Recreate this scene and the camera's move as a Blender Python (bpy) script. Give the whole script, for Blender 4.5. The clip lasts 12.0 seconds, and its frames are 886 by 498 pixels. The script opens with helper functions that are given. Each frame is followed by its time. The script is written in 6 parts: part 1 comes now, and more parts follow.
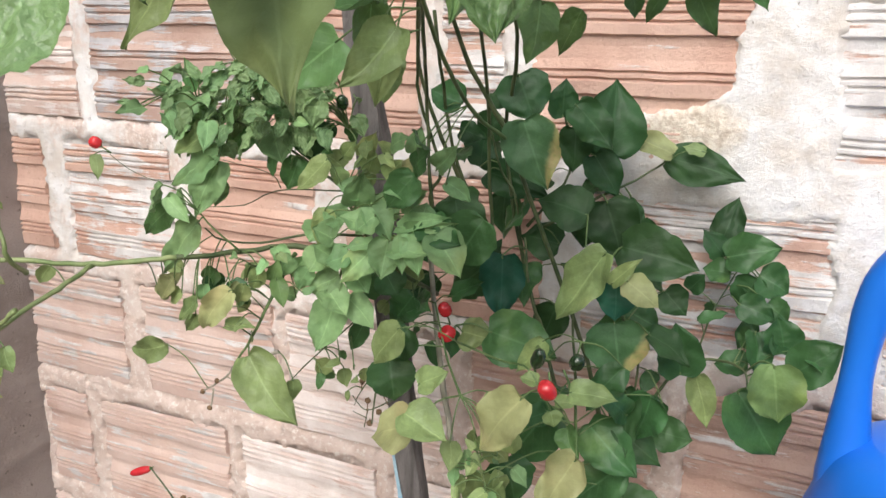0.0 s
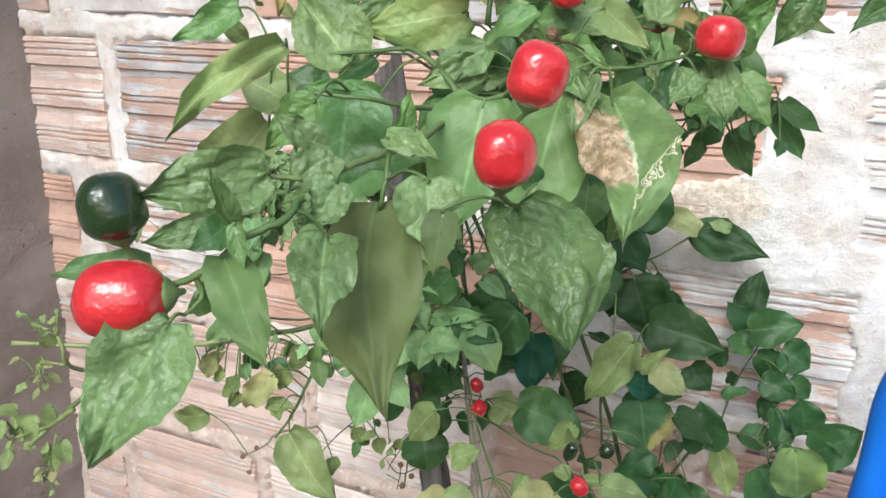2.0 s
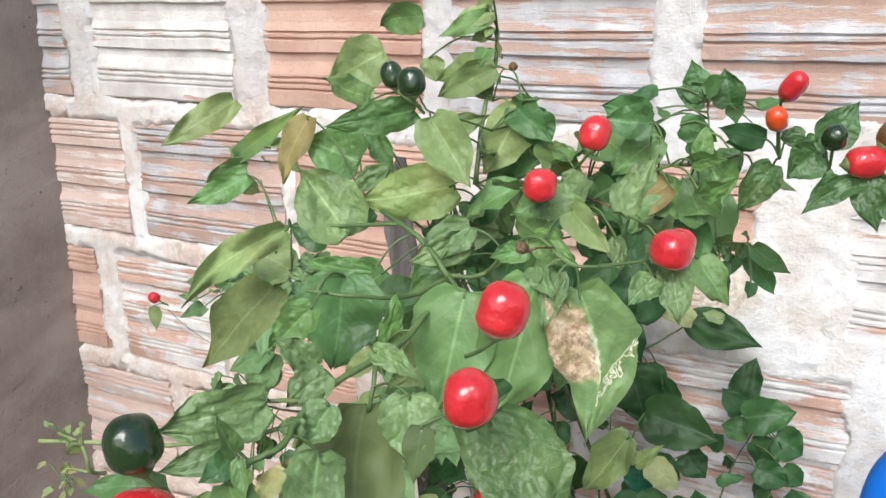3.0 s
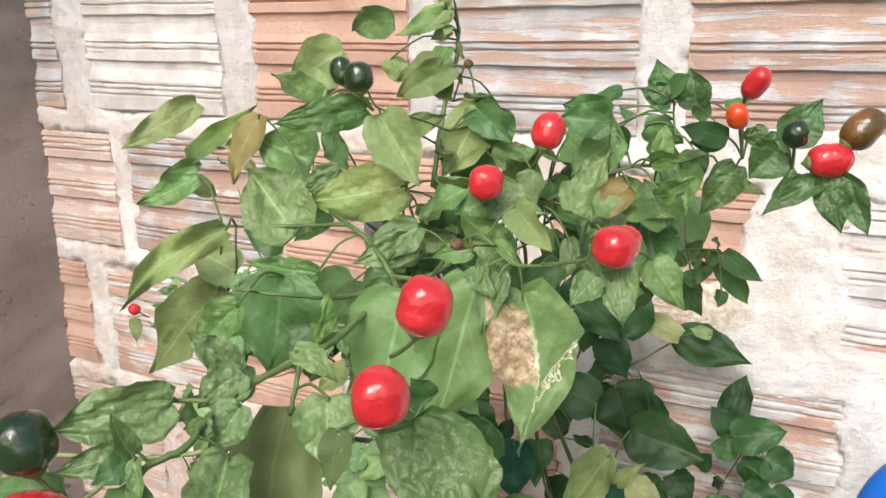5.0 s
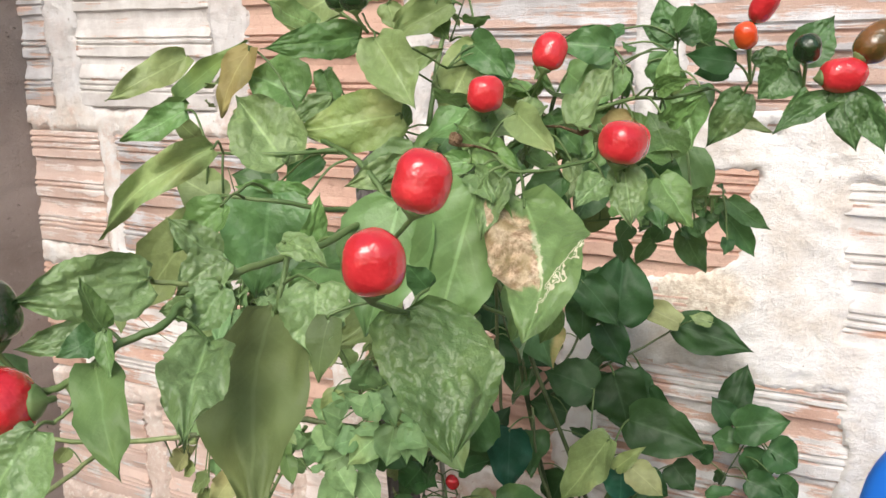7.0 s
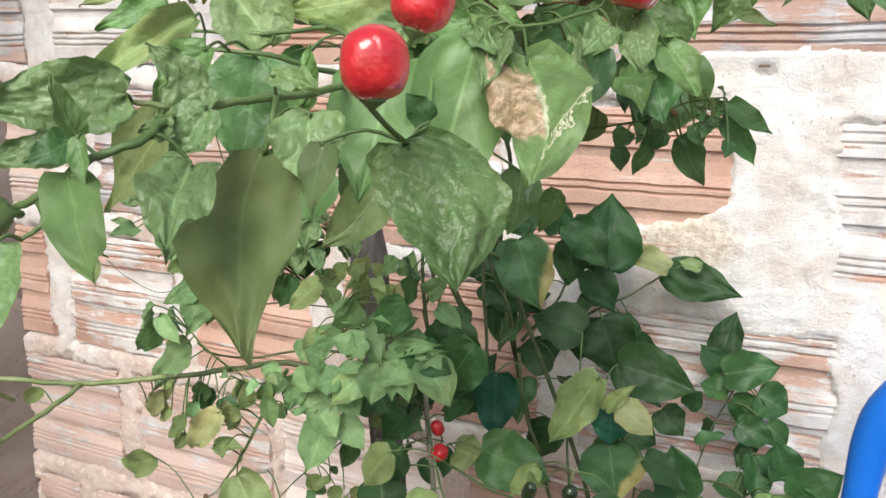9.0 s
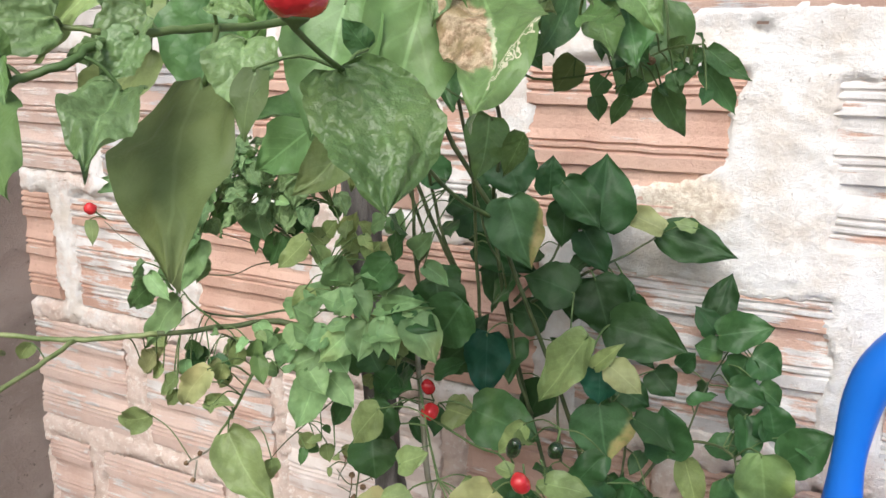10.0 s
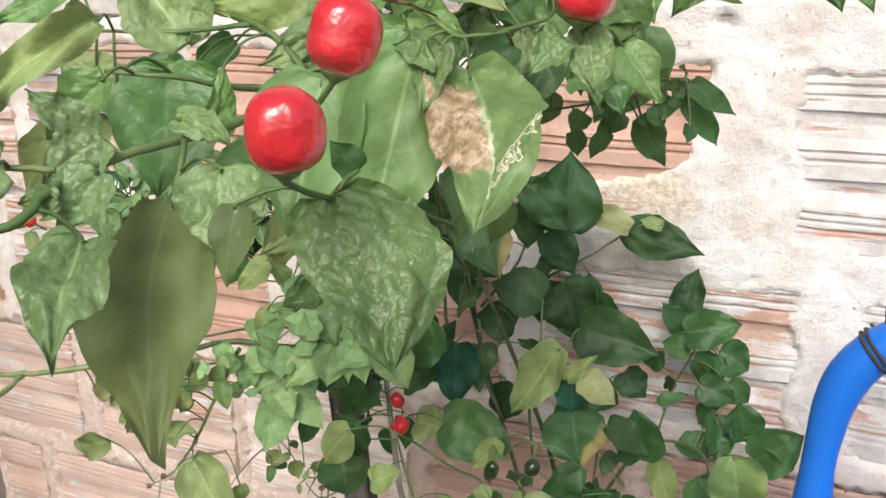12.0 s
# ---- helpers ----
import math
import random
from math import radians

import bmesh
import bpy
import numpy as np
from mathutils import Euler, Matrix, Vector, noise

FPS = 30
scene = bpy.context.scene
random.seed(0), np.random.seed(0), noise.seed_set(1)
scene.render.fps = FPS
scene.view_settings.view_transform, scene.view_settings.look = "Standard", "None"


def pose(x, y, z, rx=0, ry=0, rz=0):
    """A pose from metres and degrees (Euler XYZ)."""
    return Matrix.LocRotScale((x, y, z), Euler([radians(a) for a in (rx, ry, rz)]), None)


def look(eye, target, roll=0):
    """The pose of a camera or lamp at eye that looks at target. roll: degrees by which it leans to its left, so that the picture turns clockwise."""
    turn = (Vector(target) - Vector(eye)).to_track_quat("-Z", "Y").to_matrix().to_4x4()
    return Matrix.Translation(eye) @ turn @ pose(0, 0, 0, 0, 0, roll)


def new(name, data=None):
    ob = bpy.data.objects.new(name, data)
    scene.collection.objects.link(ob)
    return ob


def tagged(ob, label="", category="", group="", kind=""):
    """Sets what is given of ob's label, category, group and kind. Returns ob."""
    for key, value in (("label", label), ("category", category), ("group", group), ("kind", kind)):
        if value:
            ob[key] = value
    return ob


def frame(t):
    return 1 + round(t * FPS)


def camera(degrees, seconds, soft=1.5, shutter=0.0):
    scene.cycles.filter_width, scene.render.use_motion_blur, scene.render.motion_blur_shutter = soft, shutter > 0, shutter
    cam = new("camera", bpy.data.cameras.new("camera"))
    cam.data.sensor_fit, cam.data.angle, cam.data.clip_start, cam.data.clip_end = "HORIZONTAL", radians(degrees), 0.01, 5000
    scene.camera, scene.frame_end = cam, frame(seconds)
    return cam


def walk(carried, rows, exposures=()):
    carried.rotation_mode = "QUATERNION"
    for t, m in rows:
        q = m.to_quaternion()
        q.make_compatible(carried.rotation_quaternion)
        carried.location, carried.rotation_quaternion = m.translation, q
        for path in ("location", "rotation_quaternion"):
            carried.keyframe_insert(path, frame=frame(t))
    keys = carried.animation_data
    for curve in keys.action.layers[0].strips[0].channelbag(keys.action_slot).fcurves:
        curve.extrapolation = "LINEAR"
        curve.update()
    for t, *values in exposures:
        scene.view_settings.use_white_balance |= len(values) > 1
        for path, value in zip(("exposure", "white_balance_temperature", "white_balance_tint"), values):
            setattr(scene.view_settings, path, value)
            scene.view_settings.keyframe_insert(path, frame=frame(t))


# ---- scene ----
cam = camera(54.8, 12.0, soft=1.5)
PATH = [
    (0, (0.351, 0.282, 1.336), (-0.479, 2.005, 0.747), -0.4),
    (0.5, (0.344, 0.271, 1.294), (-0.474, 1.99, 0.682), -0.3),
    (1, (0.338, 0.262, 1.228), (-0.49, 2.005, 0.701), -1.2),
    (1.5, (0.344, 0.281, 1.308), (-0.486, 1.973, 0.638), -1.7),
    (2, (0.332, 0.28, 1.422), (-0.506, 1.973, 0.764), -0.4),
    (2.5, (0.34, 0.28, 1.477), (-0.525, 1.954, 0.807), -1.1),
    (3, (0.349, 0.275, 1.487), (-0.534, 1.964, 0.881), -1.3),
    (5, (0.368, 0.297, 1.474), (-0.551, 1.985, 0.919), -1.2),
    (5.5, (0.363, 0.297, 1.467), (-0.544, 1.995, 0.927), -1.3),
    (6, (0.368, 0.295, 1.455), (-0.555, 1.994, 0.943), -1.3),
    (6.5, (0.367, 0.297, 1.438), (-0.554, 2.006, 0.956), -0.9),
    (8.5, (0.354, 0.302, 1.398), (-0.517, 2.044, 0.944), -0.5),
    (9, (0.355, 0.301, 1.38), (-0.508, 2.043, 0.913), -0.1),
    (9.5, (0.364, 0.294, 1.374), (-0.504, 2.035, 0.908), 0.2),
    (10, (0.374, 0.31, 1.368), (-0.524, 2.019, 0.845), -0.3),
    (10.5, (0.384, 0.318, 1.349), (-0.533, 2.009, 0.801), -1.0),
    (11, (0.389, 0.317, 1.344), (-0.521, 2.003, 0.77), -1.8),
    (11.5, (0.372, 0.326, 1.386), (-0.461, 2.027, 0.743), -1.4),
    (12, (0.348, 0.332, 1.406), (-0.42, 2.063, 0.763), -1.2),
]
# the film's white balance drifts: seconds, stops, kelvin, tint
BALANCE = [(0, .09, 6350, 10), (1.5, .09, 6300, 8), (2.5, .09, 5900, 6), (3.2, .09, 6200, 8), (5.5, .09, 6600, 10), (8.5, .09, 6500, 9), (9.5, .09, 6250, 8), (10.5, .09, 6400, 10), (12, .09, 6600, 10)]
walk(cam, [(t, look(eye, target, roll)) for t, eye, target, roll in PATH], BALANCE)

SUN = Vector((.13, -.80, .78))


# ---- world, sun, exposure ----
world = bpy.data.worlds.new("sky")
scene.world = world
world.use_nodes = True
wn = world.node_tree.nodes
sky = wn.new("ShaderNodeTexSky")
sky.sky_type, sky.sun_disc = "NISHITA", False
sky.sun_elevation = math.atan2(SUN.z, math.hypot(SUN.x, SUN.y))
sky.sun_rotation = math.atan2(SUN.x, SUN.y)
sky.air_density, sky.dust_density, sky.ozone_density = 1.0, 4.0, 1.0
world.node_tree.links.new(sky.outputs[0], wn["Background"].inputs[0])
wn["Background"].inputs[1].default_value = 0.165
sun_data = bpy.data.lights.new("sun", "SUN")
sun_data.energy, sun_data.angle, sun_data.color = 2.32, radians(30), (.975, .97, .945)
sun = new("sun", sun_data)
sun.matrix_world = look(SUN, (0, 0, 0))


# ---- materials ----
class Shade:
    """A node material in the making."""

    def __init__(self, name, rough=.6, spec=.4):
        self.m = bpy.data.materials.new(name)
        self.m.use_nodes = True
        self.t = self.m.node_tree
        self.b = self.t.nodes["Principled BSDF"]
        self.b.inputs["Roughness"].default_value = rough
        self.b.inputs["Specular IOR Level"].default_value = spec

    def node(self, kind, **values):
        n = self.t.nodes.new("ShaderNode" + kind)
        for key, v in values.items():
            n.inputs[key].default_value = v
        return n

    def put(self, a, b):
        if hasattr(a, "outputs"):
            a = a.outputs[0]
        self.t.links.new(a, b)

    def math(self, op, a, b=None, c=None):
        n = self.t.nodes.new("ShaderNodeMath")
        n.operation = op
        for i, v in enumerate((a, b, c)):
            if v is None:
                continue
            if isinstance(v, (int, float)):
                n.inputs[i].default_value = v
            else:
                self.put(v, n.inputs[i])
        return n.outputs[0]

    def step(self, v, lo, hi):
        n = self.t.nodes.new("ShaderNodeMapRange")
        n.interpolation_type = "SMOOTHSTEP"
        self.put(v, n.inputs[0])
        n.inputs[1].default_value, n.inputs[2].default_value = lo, hi
        return n.outputs[0]

    def mix(self, f, a, b):
        n = self.t.nodes.new("ShaderNodeMix")
        n.data_type = "RGBA"
        for v, k in ((f, 0), (a, 6), (b, 7)):
            if isinstance(v, (int, float)):
                n.inputs[k].default_value = v
            elif isinstance(v, tuple):
                n.inputs[k].default_value = (*v, 1)
            else:
                self.put(v, n.inputs[k])
        return n.outputs[2]

    def place(self, scale=(1, 1, 1), own=False):
        if own:
            v = self.t.nodes.new("ShaderNodeTexCoord").outputs["Object"]
        else:
            v = self.t.nodes.new("ShaderNodeNewGeometry").outputs["Position"]
        n = self.t.nodes.new("ShaderNodeMapping")
        n.inputs["Scale"].default_value = scale
        self.put(v, n.inputs[0])
        return n.outputs[0]

    def noise(self, where, scale, detail=4.0, rough=.55, seed=None):
        n = self.t.nodes.new("ShaderNodeTexNoise")
        n.noise_dimensions = "4D"
        n.inputs["Scale"].default_value, n.inputs["Detail"].default_value, n.inputs["Roughness"].default_value = scale, detail, rough
        self.put(where, n.inputs["Vector"])
        if isinstance(seed, (int, float)):
            n.inputs["W"].default_value = seed
        elif seed is not None:
            self.put(seed, n.inputs["W"])
        return n.outputs[0]

    def random(self, times=1.0):
        return self.math("MULTIPLY", self.t.nodes.new("ShaderNodeObjectInfo").outputs["Random"], times)

    def colour(self, c):
        if isinstance(c, tuple):
            self.b.inputs["Base Color"].default_value = (*c, 1)
        else:
            self.put(c, self.b.inputs["Base Color"])

    def bump(self, height, strength=.4, distance=.002):
        n = self.t.nodes.new("ShaderNodeBump")
        n.inputs["Strength"].default_value, n.inputs["Distance"].default_value = strength, distance
        self.put(height, n.inputs["Height"])
        self.put(n, self.b.inputs["Normal"])


def leaf_material(name, base, spots=(.42, .42, .13), spotted=.62, veins=.35, damage=False, crinkle=.25, half=False, puffed=.05, speck=.4, rough=.48, spec=.28, size=150.0):
    """Green blade with a pale midrib, side veins, yellowing and fine mottling. The blade's map: u along, v across."""
    s = Shade(name, rough, spec)
    uv = s.node("SeparateXYZ")
    s.put(s.t.nodes.new("ShaderNodeTexCoord").outputs["UV"], uv.inputs[0])
    u = uv.outputs[0]
    v = s.math("ABSOLUTE", s.math("MULTIPLY_ADD", uv.outputs[1], 2.0, -1.0))
    mid = s.math("SUBTRACT", 1.0, s.step(v, .015, .06))
    own = s.place(own=True)
    rnd = s.random(60.0)
    bent = s.math("MULTIPLY_ADD", s.noise(own, 55, 2, seed=rnd), .9, -.45)
    q = s.math("FRACT", s.math("ADD", s.math("MULTIPLY_ADD", u, 5.6, s.math("MULTIPLY", v, -2.0)), bent))
    side = s.math("SUBTRACT", 1.0, s.step(s.math("ABSOLUTE", s.math("SUBTRACT", q, .5)), .02, .10))
    vein = s.math("MAXIMUM", mid, s.math("MULTIPLY", side, s.math("SUBTRACT", .32, s.math("MULTIPLY", v, .26))))
    tone = s.noise(own, 45, 3, seed=rnd)
    fine = s.noise(own, 620, 3, seed=rnd)
    age = s.noise(own, 22, 2, seed=rnd)
    light = tuple(min(1, c * 1.38 + .008) for c in base)
    dim = tuple(c * .76 for c in base)
    c = s.mix(s.step(tone, .25, .75), dim, light)
    c = s.mix(s.math("MULTIPLY", s.step(fine, .45, .80), speck * .45), c, tuple(min(1, b * 1.7 + .02) for b in base))
    c = s.mix(s.math("MULTIPLY", s.step(age, spotted - .12, spotted + .14), .80), c, spots)
    c = s.mix(s.math("MULTIPLY", vein, veins), c, tuple(min(1, b * 2.2 + .06) for b in base))
    if damage:
        across = s.math("MULTIPLY_ADD", uv.outputs[1], 2.0, -1.0)
        wob = s.math("MULTIPLY_ADD", s.noise(own, 95, 5, .7), .6, -.30)
        low = s.math("SUBTRACT", 1.0, s.step(s.math("ADD", u, s.math("MULTIPLY", wob, .35)), .60, .64))
        brown = s.math("MULTIPLY", s.math("MULTIPLY", s.step(s.math("ADD", across, wob), .02, .07), low), s.step(s.math("ADD", u, s.math("MULTIPLY", wob, .2)), .08, .14))
        crust = s.mix(s.step(s.noise(own, 330, 6, .75), .38, .62), (.24, .15, .085), (.62, .49, .33))
        crust = s.mix(s.math("MULTIPLY", s.step(s.noise(own, 120, 3, .6), .50, .66), .6), crust, (.34, .25, .12))
        c = s.mix(brown, c, crust)
        # the pale winding trail: along the brown patch, then out to the other margin
        w = s.math("MULTIPLY", across, -1.0)
        crawl = s.math("MULTIPLY_ADD", s.noise(own, 230, 2), .40, -.20)
        course = s.math("MULTIPLY_ADD", w, -.26, .70)
        off = s.math("ABSOLUTE", s.math("ADD", s.math("SUBTRACT", u, course), crawl))
        line = s.math("SUBTRACT", 1.0, s.step(s.math("ABSOLUTE", s.math("SUBTRACT", off, .020)), .006, .014))
        line = s.math("MULTIPLY", line, s.step(w, -.05, .02))
        rim = s.math("SUBTRACT", 1.0, s.step(s.math("ABSOLUTE", s.math("ADD", s.math("ADD", across, wob), s.math("MULTIPLY", crawl, .6))), .02, .06))
        line = s.math("MAXIMUM", line, s.math("MULTIPLY", s.math("MULTIPLY", rim, low), s.math("MULTIPLY", s.step(u, .22, .28), .7)))
        c = s.mix(s.math("MULTIPLY", line, .9), c, (.70, .66, .50))
    if half:
        wob = s.math("MULTIPLY_ADD", s.noise(own, 60, 4, .6), .8, -.4)
        turn = s.math("ADD", s.math("ADD", s.math("MULTIPLY_ADD", uv.outputs[1], -2.0, -.05), s.math("MULTIPLY", u, 1.25)), wob)
        c = s.mix(s.step(turn, .0, .30), c, s.mix(s.step(s.noise(own, 240, 4), .4, .65), (.46, .36, .17), (.36, .36, .14)))
    # no two leaves are equally dark
    each = s.math("MULTIPLY_ADD", s.random(1.0), .44, .80)
    hue = s.node("HueSaturation")
    s.put(each, hue.inputs["Value"])
    s.put(s.math("MULTIPLY_ADD", s.math("FRACT", s.random(17.3)), .024, .492), hue.inputs["Hue"])
    s.put(c, hue.inputs["Color"])
    c = hue.outputs[0]
    puff = s.math("MULTIPLY", s.step(s.math("ABSOLUTE", s.math("SUBTRACT", q, .5)), 0.0, .42), s.step(v, .0, .22))
    quilt = s.noise(own, 190, 3, .6, seed=rnd)
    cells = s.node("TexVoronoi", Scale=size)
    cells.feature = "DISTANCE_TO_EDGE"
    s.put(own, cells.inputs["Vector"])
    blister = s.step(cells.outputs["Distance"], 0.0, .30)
    # valleys between blisters are darkened in the colour, standing in for their shade
    crease_shade = s.math("MULTIPLY", s.math("SUBTRACT", 1.0, blister), min(1.0, puffed * 2.0))
    c = s.mix(crease_shade, c, tuple(q * .6 for q in base))
    s.colour(c)
    height = s.math("ADD", s.math("MULTIPLY", s.math("ADD", puff, s.math("MULTIPLY", blister, 2.0)), puffed), s.math("MULTIPLY", quilt, 1.1))
    s.bump(s.math("ADD", height, s.math("MULTIPLY", s.noise(own, 900, 2, seed=rnd), .28)), 1.0, .0024 * crinkle)
    tr = s.node("BsdfTranslucent")
    s.put(s.mix(.5, c, tuple(min(1, b * 2.2) for b in base)), tr.inputs[0])
    mixer = s.node("MixShader", Fac=.20)
    s.put(s.b, mixer.inputs[1])
    s.put(tr, mixer.inputs[2])
    s.put(mixer, s.t.nodes["Material Output"].inputs[0])
    return s.m


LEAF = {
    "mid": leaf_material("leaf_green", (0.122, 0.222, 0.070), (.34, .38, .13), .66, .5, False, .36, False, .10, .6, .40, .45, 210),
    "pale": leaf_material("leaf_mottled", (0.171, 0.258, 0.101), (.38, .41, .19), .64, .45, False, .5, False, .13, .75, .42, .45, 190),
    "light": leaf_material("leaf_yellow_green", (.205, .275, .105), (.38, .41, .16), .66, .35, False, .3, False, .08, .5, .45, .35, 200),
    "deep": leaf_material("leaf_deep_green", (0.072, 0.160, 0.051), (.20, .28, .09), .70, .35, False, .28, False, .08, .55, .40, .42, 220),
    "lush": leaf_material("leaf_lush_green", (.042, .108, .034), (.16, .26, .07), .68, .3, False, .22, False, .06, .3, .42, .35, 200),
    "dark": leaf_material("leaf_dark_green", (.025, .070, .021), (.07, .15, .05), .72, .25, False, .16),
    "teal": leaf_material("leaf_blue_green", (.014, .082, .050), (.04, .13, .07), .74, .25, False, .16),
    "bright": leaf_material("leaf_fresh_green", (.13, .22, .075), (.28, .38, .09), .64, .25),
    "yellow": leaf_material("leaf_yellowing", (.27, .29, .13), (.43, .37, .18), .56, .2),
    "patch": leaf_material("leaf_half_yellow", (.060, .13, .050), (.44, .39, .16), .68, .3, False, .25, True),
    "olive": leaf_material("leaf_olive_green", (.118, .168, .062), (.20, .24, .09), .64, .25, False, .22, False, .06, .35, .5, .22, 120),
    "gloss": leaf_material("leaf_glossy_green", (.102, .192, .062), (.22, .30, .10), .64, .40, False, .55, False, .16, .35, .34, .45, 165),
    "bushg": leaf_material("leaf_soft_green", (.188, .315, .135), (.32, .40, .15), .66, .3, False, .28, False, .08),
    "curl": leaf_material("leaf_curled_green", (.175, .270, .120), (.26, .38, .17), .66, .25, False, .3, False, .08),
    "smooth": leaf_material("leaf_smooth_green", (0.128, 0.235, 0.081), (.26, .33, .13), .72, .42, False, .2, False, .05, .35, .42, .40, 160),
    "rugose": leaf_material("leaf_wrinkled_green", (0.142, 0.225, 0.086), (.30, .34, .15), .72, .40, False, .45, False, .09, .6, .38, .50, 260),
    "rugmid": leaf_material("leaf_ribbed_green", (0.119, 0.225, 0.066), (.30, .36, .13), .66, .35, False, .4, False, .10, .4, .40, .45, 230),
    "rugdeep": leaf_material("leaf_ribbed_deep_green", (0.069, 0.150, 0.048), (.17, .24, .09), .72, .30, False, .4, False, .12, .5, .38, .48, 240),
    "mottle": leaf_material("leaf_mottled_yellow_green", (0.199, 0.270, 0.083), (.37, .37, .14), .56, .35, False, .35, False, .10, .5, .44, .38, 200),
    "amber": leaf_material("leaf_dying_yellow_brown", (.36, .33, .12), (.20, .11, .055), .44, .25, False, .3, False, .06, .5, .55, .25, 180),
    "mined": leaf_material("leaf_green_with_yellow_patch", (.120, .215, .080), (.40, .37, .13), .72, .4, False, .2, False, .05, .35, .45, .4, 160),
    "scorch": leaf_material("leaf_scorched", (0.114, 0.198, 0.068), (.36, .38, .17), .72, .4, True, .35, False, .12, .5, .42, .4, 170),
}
BLUNT = ("gloss", "light", "lush", "bright", "yellow")
PLEAT = {"rugdeep": .026, "rugose": .034, "rugmid": .030, "gloss": .005, "curl": .03, "pale": .012}
CRUMPLE = {"smooth": .035, "rugose": .07, "rugmid": .04, "mottle": .05, "gloss": .06, "curl": .12, "mid": .06, "pale": .08, "deep": .05, "bushg": .06, "scorch": .035, "olive": .05}


def stem_material(name, a, b):
    s = Shade(name, .5, .35)
    w = s.place()
    n = s.noise(w, 60, 4)
    s.colour(s.mix(s.step(n, .35, .65), a, b))
    s.bump(s.noise(w, 400, 3), .4, .0008)
    return s.m


STEM = {
    "green": stem_material("stem_green", (.075, .135, .044), (.145, .215, .080)),
    "dark": stem_material("stem_dark", (.045, .075, .030), (.11, .135, .06)),
    "lime": stem_material("stem_pale_green", (.15, .21, .075), (.28, .33, .15)),
    "pale": stem_material("stem_woody", (.20, .19, .14), (.38, .36, .28)),
}


def fruit_material(name, a, b, rough=.20):
    """Taut waxy skin, gently dented, with paler flecks."""
    s = Shade(name, rough, .5)
    w = s.place(own=True)
    seed = s.random(40.0)
    c = s.mix(s.step(s.noise(w, 70, 3, seed=seed), .3, .75), a, b)
    c = s.mix(s.math("MULTIPLY", s.step(s.noise(w, 420, 3, .6, seed), .56, .74), .22), c, tuple(min(1, q * 1.3 + .035) for q in b))
    s.colour(c)
    s.put(s.math("MULTIPLY_ADD", s.noise(w, 210, 3, seed=seed), .22, rough - .10), s.b.inputs["Roughness"])
    s.b.inputs["Coat Weight"].default_value, s.b.inputs["Coat Roughness"].default_value = .5, .07
    s.bump(s.math("ADD", s.noise(w, 130, 3, .55, seed), s.math("MULTIPLY", s.noise(w, 420, 2, .5, seed), .18)), .55, .0030)
    return s.m


FRUIT = {
    "red": fruit_material("pepper_red", (.50, .019, .027), (.63, .036, .042)),
    "orange": fruit_material("pepper_orange_red", (.62, .055, .012), (.72, .11, .02)),
    "green": fruit_material("pepper_dark_green", (.010, .028, .011), (.022, .052, .016)),
    "brown": fruit_material("pepper_turning_brown", (.045, .05, .014), (.30, .10, .02)),
}


def brick_material(name, wash, thin=0.0, grey=1.0, fired=1.0, blue=0.0):
    """Fired clay with a worn coat of whitewash; wash is how much of it is left."""
    s = Shade(name, .85, .2)
    w = s.place()
    long = s.place((7, 7, 84))
    rnd = s.random(30.0)
    clay = s.mix(s.step(s.noise(w, 16, 4, seed=rnd), .3, .7), tuple(q * fired for q in (.54, .345, .272)), tuple(q * fired for q in (.68, .475, .385)))
    clay = s.mix(s.math("MULTIPLY", s.step(s.noise(w, 230, 3), .54, .74), .30), clay, (.34, .19, .13))
    paint = s.mix(s.step(s.noise(w, 28, 5), .35, .7), tuple(q * grey for q in (.62, .59 + blue * .3, .57 + blue)), tuple(q * grey for q in (.85, .835 + blue * .3, .82 + blue)))
    if thin > .5:
        paint = s.mix(s.step(s.noise(w, 28, 5), .35, .7), (.72, .635, .59), (.87, .805, .772))
    coat = s.math("ADD", s.math("MULTIPLY", s.noise(long, 1.6, 6, .62, rnd), .65), s.math("MULTIPLY", s.noise(w, 26, 5, .65, rnd), .35))
    left = s.step(coat, .60 - .24 * wash, .66 - .24 * wash)
    if thin:
        clay = s.mix(s.math("MULTIPLY", s.step(s.noise(w, 11, 5, .6, rnd), .22, .60), thin), clay, (.76, .668, .622))
    s.colour(s.mix(left, clay, paint))
    s.bump(s.math("ADD", s.noise(w, 300, 5, .7), s.math("MULTIPLY", left, .4)), .75, .0022)
    return s.m


# last two: lower-left shade and the brighter patch beside it, put into brick colour
BRICK = {"bare": brick_material("clay_bare", 0.05), "worn": brick_material("clay_worn_whitewash", .62), "washed": brick_material("clay_whitewashed", .92), "streaked": brick_material("clay_streaked_whitewash", .62, .30, .76, .82, .05), "thin": brick_material("clay_thin_whitewash", .46, .60), "tan": brick_material("clay_tan_limewash", .47, .2, .78, .78, .05), "brown": brick_material("clay_brown", .22, .12, 1.0, .86),
         "shade_dimmed": brick_material("clay_shade_dimmed", .32, .48, .85, .86), "chalky_lit": brick_material("clay_chalky_lit", .66, .9)}


